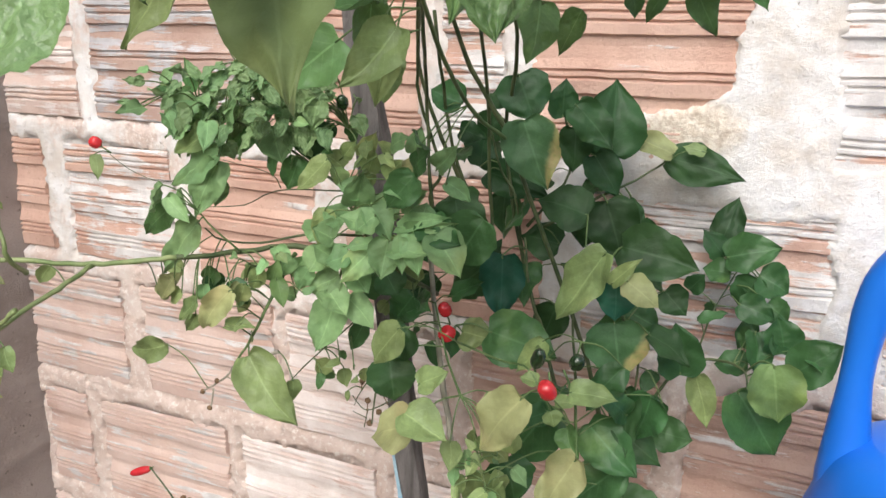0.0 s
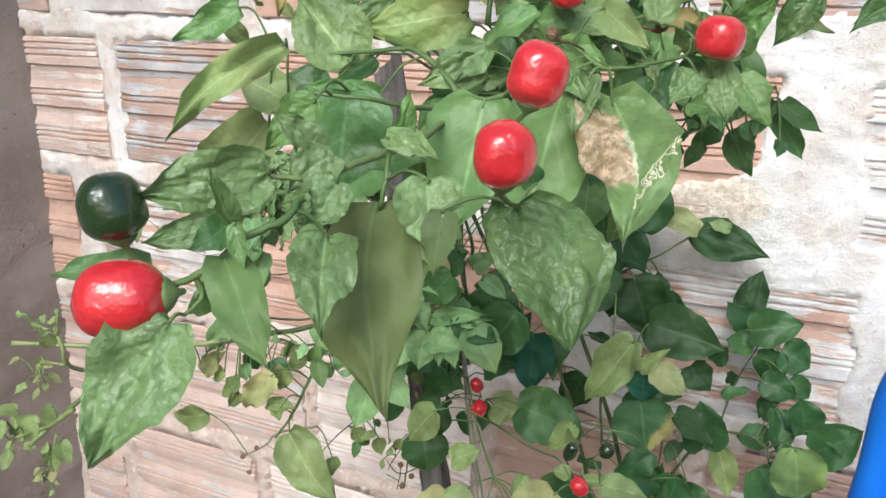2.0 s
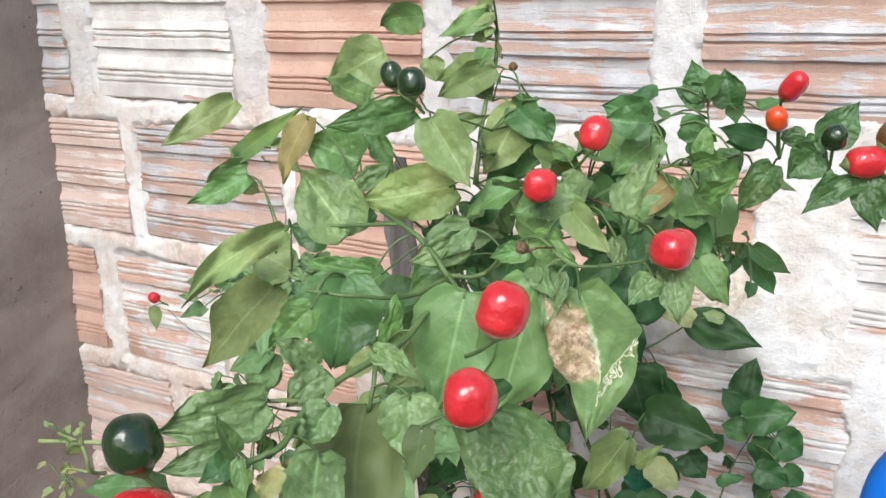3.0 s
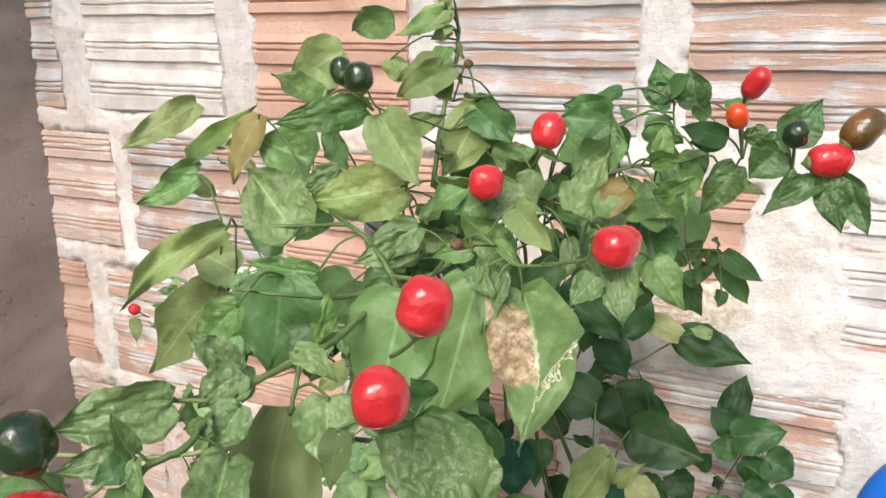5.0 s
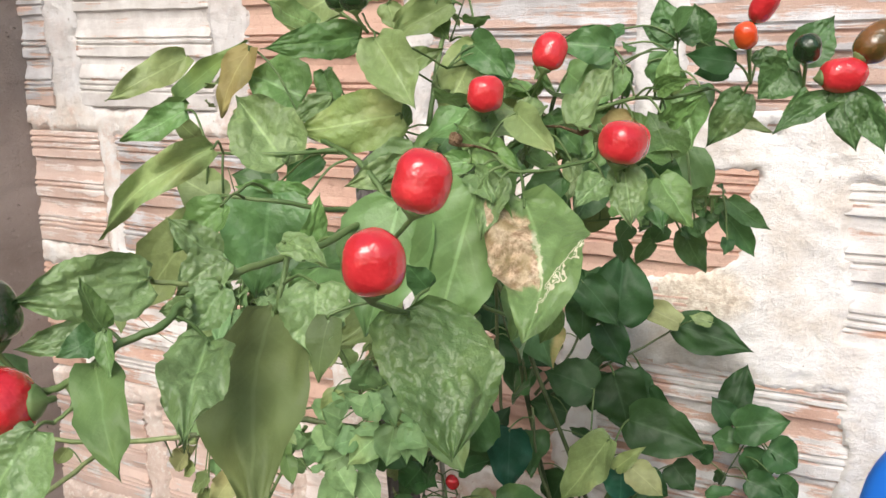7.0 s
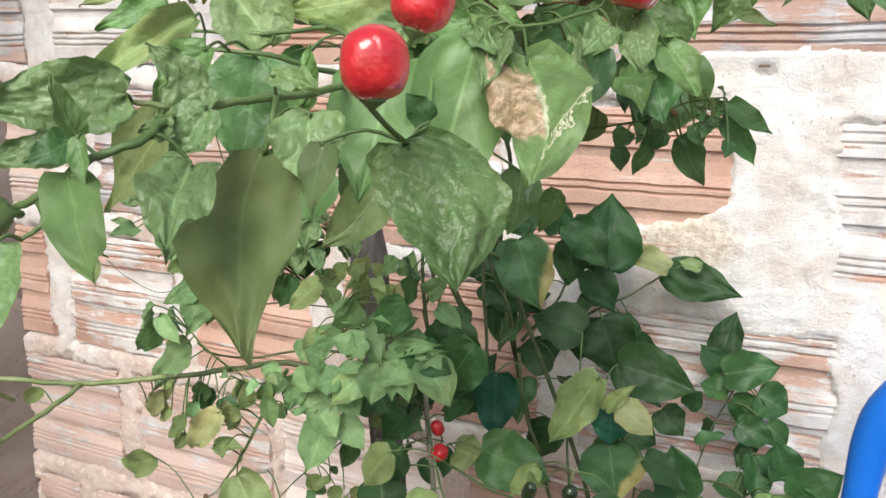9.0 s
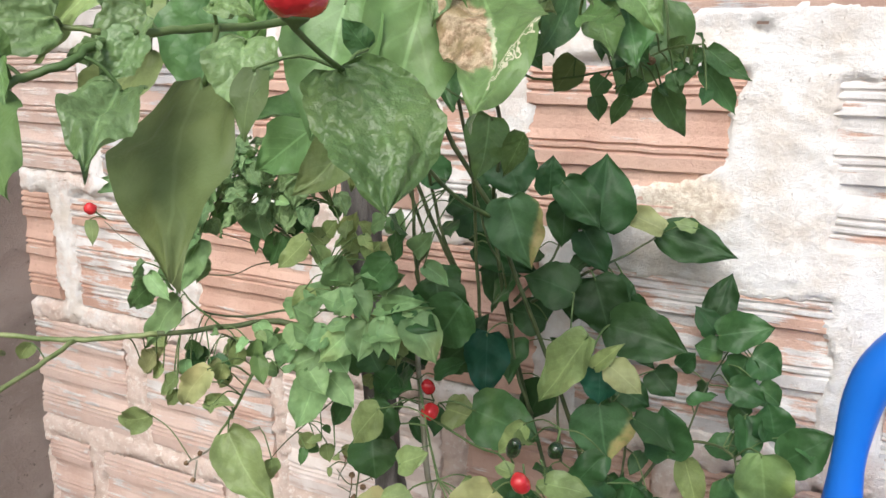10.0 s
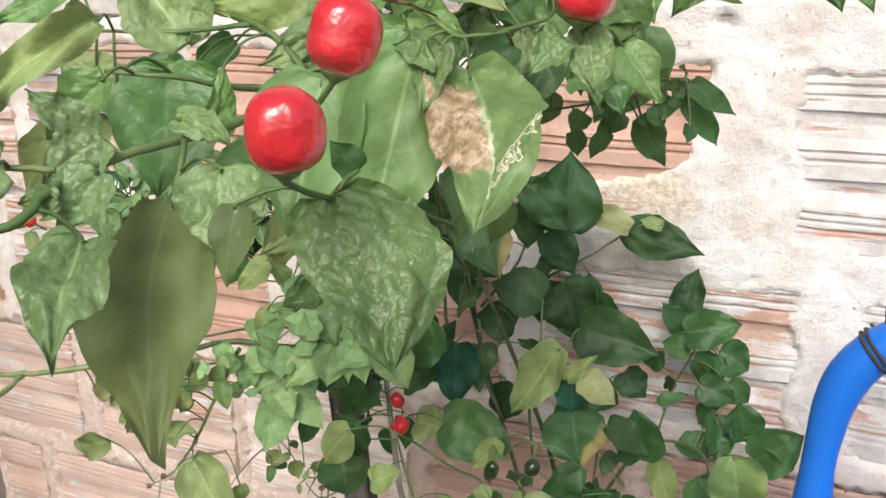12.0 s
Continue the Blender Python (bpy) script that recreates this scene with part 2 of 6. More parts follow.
def mortar_material():
    s = Shade("mortar", .92, .15)
    w = s.place()
    x = s.node("SeparateXYZ")
    s.put(s.place(), x.inputs[0])
    up = s.step(s.math("ADD", x.outputs[2], s.math("MULTIPLY_ADD", s.noise(w, 9, 5, .65), .30, -.15)), .96, 1.06)
    patchy = s.step(s.noise(w, 12, 6, .7), .40, .54)
    along = s.step(s.math("ADD", x.outputs[0], s.math("MULTIPLY", s.noise(w, 5, 4), .8)), .12, .62)
    painted = s.math("MULTIPLY", up, s.math("MAXIMUM", along, patchy))
    raw = s.mix(s.step(s.noise(w, 30, 7, .68), .36, .64), (.67, .53, .455), (.80, .675, .605))
    raw = s.mix(s.step(s.noise(w, 13, 6, .7), .58, .66), raw, (.80, .72, .67))
    raw = s.mix(s.step(s.noise(w, 140, 5, .7), .52, .62), raw, (.86, .78, .72))
    white = s.mix(s.step(s.noise(w, 16, 7, .66), .36, .58), (.72, .665, .605), (.875, .865, .852))
    white = s.mix(s.math("MULTIPLY", s.step(s.noise(w, 9, 6, .7), .58, .68), .6), white, (.66, .58, .52))
    c = s.mix(painted, raw, white)
    # greyer and bluer towards the top
    upper_grey = s.step(s.math("ADD", x.outputs[2], s.math("MULTIPLY", s.noise(w, 8, 4), .08)), 1.38, 1.43)
    c = s.mix(s.math("MULTIPLY", upper_grey, .7), c, s.mix(s.step(s.noise(w, 20, 6, .66), .35, .65), (.58, .565, .56), (.74, .74, .755)))
    # a crumbling sandy lump under the bare brick
    dx = s.math("POWER", s.math("MULTIPLY_ADD", x.outputs[0], 19.0, -4.41), 2.0)
    dz = s.math("POWER", s.math("MULTIPLY_ADD", x.outputs[2], 32.0, -39.1), 2.0)
    lump = s.math("SUBTRACT", 1.0, s.step(s.math("ADD", s.math("ADD", dx, dz), s.noise(w, 60, 5, .7)), .75, 1.5))
    c = s.mix(s.math("MULTIPLY", lump, .85), c, s.mix(s.step(s.noise(w, 190, 4, .7), .40, .62), (.62, .51, .39), (.87, .79, .67)))
    grit = s.noise(w, 210, 6, .74)
    where = s.step(s.noise(w, 24, 4, .6), .36, .58)
    hole = s.math("MULTIPLY", s.step(grit, .60, .68), where)
    c = s.mix(s.math("MULTIPLY", hole, .75), c, (.36, .27, .22))
    s.colour(c)
    rough_cast = s.mix(painted, s.math("MULTIPLY", s.noise(w, 130, 6, .74), 2.0), s.math("MULTIPLY", s.noise(w, 105, 6, .70), 1.5))
    fine = s.math("ADD", rough_cast, s.math("MULTIPLY", s.noise(w, 520, 4, .6), .35))
    s.bump(s.math("ADD", fine, s.math("MULTIPLY", hole, -.9)), .75, .0028)
    return s.m


def simple(name, a, b, scale, rough=.8, spec=.3, bump=.5, fine=300, stretch=(1, 1, 1), dist=.003):
    s = Shade(name, rough, spec)
    w = s.place(stretch)
    c = s.mix(s.step(s.noise(w, scale, 5), .3, .7), a, b)
    c = s.mix(s.math("MULTIPLY", s.step(s.noise(w, fine, 3), .5, .75), .35), c, tuple(q * .55 for q in a))
    s.colour(c)
    s.bump(s.math("ADD", s.noise(w, fine, 4), s.noise(w, scale * 3, 4)), bump, dist)
    return s.m


MORTAR = mortar_material()


def cement():
    s = Shade("cement_render", .92, .15)
    w = s.place()
    c = s.mix(s.step(s.noise(w, 8, 6, .62), .32, .68), (.285, .240, .216), (.41, .36, .33))
    c = s.mix(s.math("MULTIPLY", s.step(s.noise(w, 150, 5, .7), .55, .70), .5), c, (.46, .41, .38))
    pit = s.step(s.noise(w, 95, 5, .72), .62, .68)
    c = s.mix(s.math("MULTIPLY", pit, .7), c, (.075, .060, .052))
    s.colour(c)
    s.bump(s.math("ADD", s.math("ADD", s.noise(w, 300, 5, .7), s.math("MULTIPLY", s.noise(w, 28, 5), 1.4)), s.math("MULTIPLY", pit, -1.2)), .8, .004)
    return s.m


RENDER = cement()
WOOD = simple("weathered_wood", (.105, .095, .088), (.27, .25, .24), 12, .9, .15, 1.0, 240, (7, 7, .6))
BLUE_PAINT = simple("old_blue_paint", (.22, .40, .52), (.42, .57, .65), 30, .8, .2, .5)
SOIL = simple("soil", (.07, .05, .035), (.15, .11, .08), 3, .95, .1, 1.0, 60, dist=.02)
WIRE = simple("dark_wire", (.03, .025, .02), (.08, .06, .05), 90, .6, .4, .3)
HUSK = simple("dried_husk", (.14, .085, .045), (.30, .20, .12), 220, .85, .2, .8, 700)


def plastic():
    s = Shade("blue_plastic", .34, .45)
    w = s.place()
    s.colour(s.mix(s.step(s.noise(w, 9, 3), .3, .7), (.010, .135, .60), (.014, .165, .68)))
    s.put(s.math("MULTIPLY_ADD", s.noise(w, 60, 4), .18, .26), s.b.inputs["Roughness"])
    s.bump(s.noise(w, 500, 2), .06, .0008)
    return s.m


PLASTIC = plastic()


# ---- building helpers ----
def part(name, bm, material, parent=None, label="", at=(0, 0, 0), smooth=True):
    """Links a bmesh as one mesh object, under a thing where one is given; at: its origin, to which the bmesh is relative."""
    me = bpy.data.meshes.new(name)
    bm.to_mesh(me)
    bm.free()
    if smooth:
        me.polygons.foreach_set("use_smooth", [True] * len(me.polygons))
    for m in material if isinstance(material, (list, tuple)) else (material,):
        me.materials.append(m)
    ob = new(name, me)
    ob.location = at
    if parent is not None:
        under(ob, parent)
    return tagged(ob, label)


def under(ob, parent):
    ob.parent = parent
    top = Vector(parent["origin"]) if "origin" in parent else Vector(parent.location)
    ob.matrix_parent_inverse = Matrix.Translation(-top)
    return ob


def tube(bm, points, radii, sides=8, slot=0, cap=True):
    """A round tube through the points, in bm."""
    pts = [Vector(p) for p in points]
    rings = []
    ref = Vector((.31, .52, .79))
    for i, p in enumerate(pts):
        d = (pts[min(i + 1, len(pts) - 1)] - pts[max(i - 1, 0)]).normalized()
        a = d.cross(ref).normalized()
        b = d.cross(a)
        r = radii[i]
        rings.append([bm.verts.new(p + (a * math.cos(k * math.tau / sides) + b * math.sin(k * math.tau / sides)) * r) for k in range(sides)])
    for u, v in zip(rings, rings[1:]):
        for k in range(sides):
            f = bm.faces.new((u[k], u[(k + 1) % sides], v[(k + 1) % sides], v[k]))
            f.material_index = slot
    if cap:
        for ring in (rings[0][::-1], rings[-1]):
            bm.faces.new(ring).material_index = slot


def curve_through(points, n=6):
    """Catmull-Rom samples through the points."""
    p = [Vector(q) for q in points]
    p = [p[0] * 2 - p[1]] + p + [p[-1] * 2 - p[-2]]
    out = []
    for i in range(1, len(p) - 2):
        for k in range(n):
            t = k / n
            a, b, c, d = p[i - 1], p[i], p[i + 1], p[i + 2]
            out.append(.5 * (2 * b + (c - a) * t + (2 * a - 5 * b + 4 * c - d) * t * t + (3 * b - a - 3 * c + d) * t ** 3))
    return out + [p[-2]]


def box(bm, x0, x1, y0, y1, z0, z1):
    v = [bm.verts.new((x, y, z)) for x in (x0, x1) for y in (y0, y1) for z in (z0, z1)]
    for f in ((0, 1, 3, 2), (4, 6, 7, 5), (0, 4, 5, 1), (2, 3, 7, 6), (0, 2, 6, 4), (1, 5, 7, 3)):
        bm.faces.new([v[i] for i in f])


# ---- ground and wall ----
WALL, COURSE, HIGH = 1.0, .17, .14
bm = bmesh.new()
box(bm, -400, 400, -400, 400, -.3, 0)
tagged(part("ground", bm, SOIL, smooth=False), "bare brown soil at the foot of the wall", "ground", kind="structure")

# joints of each course, as the x of brick ends: (start, end) of every brick
ENDS = {
    4: [(-.60, -.525), (-.497, -.293), (-.267, -.083), (-.058, .135), (.165, .36), (.39, .585)],
    5: [(-.62, -.441), (-.405, -.212), (-.190, .005), (.035, .218), (.248, .44), (.47, .66)],
    6: [(-.72, -.542), (-.500, -.338), (-.304, -.145), (-.105, .105), (.145, .355), (.395, .59)],
    7: [(-.64, -.468), (-.440, -.230), (-.212, -.02), (.005, .065), (.093, .272), (.333, .53)],
    8: [(-.70, -.539), (-.487, -.282), (-.236, -.05), (-.02, .17), (.211, .40), (.43, .62)],
    9: [(-.62, -.43), (-.395, -.20), (-.165, .03), (.06, .255), (.29, .48)],
}
# courses 4 and 5: left bricks darkened for shade, next ones lightened for light
LOOK = {(4, 0): "shade_dimmed", (4, 1): "shade_dimmed", (5, 0): "shade_dimmed", (5, 1): "shade_dimmed", (4, 2): "chalky_lit", (7, 4): "bare", (6, 2): "bare", (8, 2): "bare", (5, 4): "brown", (7, 0): "thin", (7, 1): "tan", (7, 2): "bare", (5, 3): "brown", (4, 3): "chalky_lit", (7, 5): "washed", (6, 4): "worn",
        (8, 1): "washed", (8, 3): "streaked", (8, 4): "tan", (8, 5): "tan", (9, 3): "tan", (9, 4): "tan", (6, 1): "worn", (6, 0): "bare", (5, 5): "brown", (5, 2): "chalky_lit", (6, 3): "bare"}
rng = random.Random(11)
BRICKS = []
for k in range(0, 14):
    row = list(ENDS.get(k, []))
    x = row[-1][1] + .03 if row else -.66 - .1 * (k % 2)
    while x < 2.15:
        w = rng.uniform(.185, .2)
        row.append((x, x + w))
        x += w + rng.uniform(.022, .04)
    x = -2.57 + .1 * (k % 2)
    while x < -1.0:
        w = rng.uniform(.185, .2)
        row.append((x, x + w))
        x += w + rng.uniform(.022, .04)
    for i, (a, b) in enumerate(row):
        kind = LOOK.get((k, i))
        if kind is None:
            kind = "streaked" if k > 7 else "washed" if k > 5 and a > .2 else ("thin" if k < 7 else rng.choice(("worn", "thin", "washed")))
        BRICKS.append((k, a, b, kind))

# the wall's core behind the brick faces
bm = bmesh.new()
box(bm, -2.6, 2.4, WALL + .012, WALL + .16, 0, 14 * COURSE)
wall = tagged(part("wall_north", bm, MORTAR, smooth=False), "ridged hollow clay brick wall with worn whitewash", "wall", kind="structure")
wall["origin"] = (0.0, 0.0, 0.0)

# bedding and joints: one uneven skin, proud in the joints and ragged over the brick edges
xs, zs = np.arange(-.66, .62, .0042), np.arange(.42, 1.62, .0042)
gx, gz = np.meshgrid(xs, zs)
out_of = np.full(gx.shape, 9.0)
for k, a, b, kind in BRICKS:
    dx = np.maximum(a - gx, gx - b)
    dz = np.maximum(k * COURSE - gz, gz - k * COURSE - HIGH)
    d = np.where((dx > 0) & (dz > 0), np.hypot(dx, dz), np.maximum(dx, dz))
    out_of = np.minimum(out_of, d)


def rough_field(scale, seed, octaves=3):
    f = np.zeros(gx.shape)
    for j in range(gx.shape[0]):
        for i in range(gx.shape[1]):
            f[j, i] = noise.fractal(Vector((gx[j, i] * scale, seed, gz[j, i] * scale)), 1.0, 2.0, octaves)
    return f


ragged, broad, grain = rough_field(26, 3.1), rough_field(7, 8.7), rough_field(95, 5.5, 3)
pits = rough_field(34, 15.2, 2)
low = np.clip((1.06 - gz) / .04, 0, 1)
cover = out_of + .0075 * ragged + .0048 * grain + .009 * np.clip(broad, 0, 1) + low * (.0045 * grain - .0010) + .085 * np.exp(-((gx - .225) / .060) ** 4 - ((gz - 1.212) / .030) ** 2)
cover += .010 * np.exp(-((gx - .31) / .06) ** 2) * (gz > 1.0)
cover += .040 * np.exp(-((gz - 1.358) / .016) ** 2) * np.clip((gx - .19) / .05, 0, 1)
cover += .020 * np.clip(rough_field(15, 21.3) + .05, 0, 1) * np.clip((gx - .30) / .1, 0, 1)
t = np.clip((cover + .0015) / .006, 0, 1)
level = .0097 + .0018 * np.clip((gx - .05) / .2, 0, 1) + .0004 * low
t = t * t * (3 - 2 * t) * (1 - .85 * np.clip((pits - .60) / .16, 0, 1) * (out_of < .007))
gy = WALL + .0105 - level * t + (.0012 * ragged + (.0016 + .0006 * low) * grain + .0016 * broad * (1 - .7 * low)) * t
nz, nx = gx.shape
verts = np.stack([gx, gy, gz], -1).reshape(-1, 3)
ids = np.arange(nz * nx).reshape(nz, nx)
faces = np.stack([ids[:-1, :-1], ids[:-1, 1:], ids[1:, 1:], ids[1:, :-1]], -1).reshape(-1, 4)
me = bpy.data.meshes.new("mortar")
me.from_pydata(verts.tolist(), [], faces.tolist())
me.polygons.foreach_set("use_smooth", [True] * len(me.polygons))
me.materials.append(MORTAR)
mortar = new("mortar", me)
under(tagged(mortar, "uneven cream and grey mortar in the joints"), wall)

# the cement side wall that meets the brick wall in a corner
bm = bmesh.new()
# stretch below y .70 is unseen, added to block sky light from the left
rows = [(-.80, -.86), (-.66, -.86), (-.615, -.84), (-.606, -.80)] + [(-.606, -.8 + .1 * i) for i in range(1, 13)]
rows += [(-.605, y) for y in (.46, .52, .58, .64, .70)] + [(-.603, .75), (-.600, .80), (-.599, .85), (-.598, .90), (-.597, .93), (-.596, .96), (-.596, .98), (-.596, 1.03)]
last = None
for j in range(0, 321):
    z = j * .0075
    ring = []
    for i, (x, y) in enumerate(rows):
        e = noise.fractal(Vector((x * 9, y * 9 + 4, z * 9)), 1.0, 2.0, 4) * .006 + noise.fractal(Vector((x * 60, y * 60, z * 60)), 1.0, 2.0, 3) * .0022
        ring.append(bm.verts.new((x + e + (.038 * (z - 1.07) if i > 1 else 0), y + e * .6, z)))
    if last:
        for a, b, c, d in zip(last, last[1:], ring[1:], ring):
            bm.faces.new((a, b, c, d))
    last = ring
tagged(part("wall_west", bm, RENDER), "rough brown-grey cement side wall meeting the brick wall", "wall", kind="structure")


# ---- plants ----
def plant(x, y, label):
    p = new("pepper_plant")
    p.location = (x, y, 0)
    p.empty_display_size = .05
    return tagged(p, label, "pepper plant", "pepper plants by the wall")


bushy = plant(.10, .82, "bushy pepper plant with small soft green leaves")
fruiting = plant(.18, .80, "tall pepper plant with mottled leaves and round red fruit")
shaded = plant(.20, .87, "dark-leaved pepper plant growing against the brick wall")
young = plant(-.04, .76, "low young pepper plant with a few green leaves")
NODES = []
dice = random.Random(23)


def stem(p, kind, r0, r1, *points):
    line = curve_through(points, 5)
    n = len(line)
    line = [q + Vector((dice.uniform(-1, 1), dice.uniform(-1, 1), dice.uniform(-1, 1))) * r1 * .35 for q in line]
    radii = [(r0 + (r1 - r0) * i / (n - 1)) * (1.12 if i % 5 == 0 else 1) for i in range(n)]
    NODES.extend(line)
    o = line[0].copy()
    bm = bmesh.new()
    tube(bm, [q - o for q in line], radii, 7)
    part("branch", bm, STEM[kind], p, at=o)


AT = (0, .03, .08, .15, .24, .34, .45, .57, .68, .78, .86, .93, 1)
SLIM = (0, .40, .64, .84, .96, 1, .93, .76, .55, .34, .18, .075, 0)
BROAD = (0, .46, .72, .90, .99, 1, .97, .87, .71, .50, .29, .12, 0)
ROUND = (0, .42, .68, .87, .97, 1, .98, .91, .79, .60, .40, .18, 0)


def blade(bm, uvs, o, kind, base, tip, width, face, bend, reach, fold, full, skew):
    """Adds a pointed ovate blade from base to tip, its upper side to face, on a stalk to the nearest twig; o: the origin of bm."""
    b, e, n = Vector(base), Vector(tip), Vector(face).normalized()
    ln = (e - b).length
    ax = (e - b) / ln
    side = ax.cross(n).normalized()
    n = side.cross(ax)
    bend = dice.uniform(-.04, .36) if bend is None else bend
    if fold is None:
        fold = dice.uniform(-.05, .34) if kind in ("dark", "teal", "olive", "scorch", "gloss") else dice.uniform(.0, .50)
    wave, ph, ph2 = dice.uniform(.018, .050), dice.uniform(0, 6.3), dice.uniform(0, 6.3)
    skew = dice.uniform(-.07, .07) if skew is None else skew
    seed = dice.uniform(0, 90)
    rumple = CRUMPLE.get(kind, .042)
    pleat = PLEAT.get(kind, 0)
    ragged_edge = .15 if kind in ("rugose", "rugmid", "curl", "scorch", "gloss") else .085
    hook = dice.uniform(-.16, .16)
    na, nc = (34, 22) if pleat and width > .006 else (26, 16) if width > .022 else (18, 10) if width > .012 else (11, 6)
    if full is None:
        full = dice.uniform(.75, 1) if kind in ("dark", "deep", "lush", "patch", "bushg", "curl") else dice.uniform(.2, 1)
    prof = np.interp(np.arange(na + 1) / na, AT, np.array(SLIM) * (1 - full) + np.array(ROUND if kind in BLUNT else BROAD) * full).tolist()
    top = max(prof)
    small = min(1, width / .02)
    grid = []
    for i in range(na + 1):
        s = i / na
        half = width / 2 * prof[i] / top
        row = []
        for j in range(nc + 1):
            v = 2 * j / nc - 1
            along = ln * (s - .10 * abs(v) ** 1.5 * (1 - s) ** 5 * (1 if i else 0))
            hand = 3 if v > 0 else 9
            edge = 1 + (.018 * math.sin(s * 17 + ph + hand) + ragged_edge * noise.noise(Vector((s * 7, seed, hand))) + ragged_edge * .5 * noise.noise(Vector((s * 21, seed, hand)))) * abs(v)
            out = fold * (abs(v) ** 1.3) * half - bend * ln * (s * s - s * .5)
            out += wave * ln * math.sin(s * 12 + ph2 + v * 2.2) * abs(v) ** 2 * 1.5
            out += noise.noise(Vector((s * 3.2 + seed, v * 1.7, seed))) * rumple * ln
            out += noise.noise(Vector((s * 8 + seed, v * 4.2, seed + 7))) * rumple * .50 * ln
            if pleat:
                rib = abs(math.sin(math.pi * (6.2 * s - 1.5 * abs(v) + .35 * noise.noise(Vector((s * 5, v * 3, seed))))))
                out += pleat * width * ((rib ** .6 - .6) * min(1, abs(v) * 3.5) + .6 * noise.noise(Vector((s * 13 + seed, v * 8, 2))) + .3 * noise.noise(Vector((s * 27 + seed, v * 17, 5))))
                out -= pleat * width * .8 * max(0, 1 - abs(v) * 5)
            p3 = ax * along + side * (v * half * edge + skew * ln * math.sin(s * 3.1) + hook * ln * max(0, s - .68) * small) + n * out
            row.append((bm.verts.new(p3 + b - o), s, (v + 1) / 2))
        grid.append(row)
    for i in range(na):
        for j in range(nc):
            q = (grid[i][j], grid[i + 1][j], grid[i + 1][j + 1], grid[i][j + 1])
            f = bm.faces.new([w[0] for w in q])
            for loop, w in zip(f.loops, q):
                loop[uvs].uv = (w[1], w[2])
    # the stalk
    near = min(NODES, key=lambda q: (q - b).length)
    if (near - b).length < reach:
        t = max(.00045, min(.0009, width * .016))
        m = (near + b) / 2 + Vector((0, 0, .15)) * (near - b).length
        line = curve_through((near - o, m - o, b - o, b - o + ax * ln * .06), 3)
        tube(bm, line, [t * 1.15] * (len(line) - 1) + [t * .7], 5, 1)


def leaf(p, kind, base, tip, width, face, bend=None, reach=.055, fold=None, full=None, skew=None):
    o = Vector(base)
    bm = bmesh.new()
    uvs = bm.loops.layers.uv.new("map")
    blade(bm, uvs, o, kind, base, tip, width, face, bend, reach, fold, full, skew)
    bmesh.ops.remove_doubles(bm, verts=bm.verts, dist=1e-6)
    part("leaf", bm, (LEAF[kind], STEM["green"]), p, at=o)


def sprig(p, kinds, centre, spread, count, size):
    """Small leaves round a twig's end, their faces to the light."""
    kinds = kinds.split()
    c = Vector(centre)
    for i in range(count):
        o = Vector([max(-1, min(1, dice.gauss(0, .6))) * q for q in spread])
        d = Vector((o.x / spread[0], o.y / spread[1] - .4, o.z / spread[2])) * .5 + Vector([dice.uniform(-1, 1) for q in "xyz"]) + Vector((0, -.1, -.45))
        d.normalize()
        ln = size * dice.uniform(.65, 1.35)
        b = c + o
        if b.y + d.y * ln > WALL - .006:
            b.y -= b.y + d.y * ln - WALL + .012
        up = Vector((.30 + dice.uniform(-.7, .7), -.9 + dice.uniform(-.6, .6), 1.0 + dice.uniform(-.7, .5)))
        leaf(p, dice.choice(kinds), b, b + d * ln, ln * dice.uniform(.48, .74), up, dice.uniform(-.1, .3), .06)


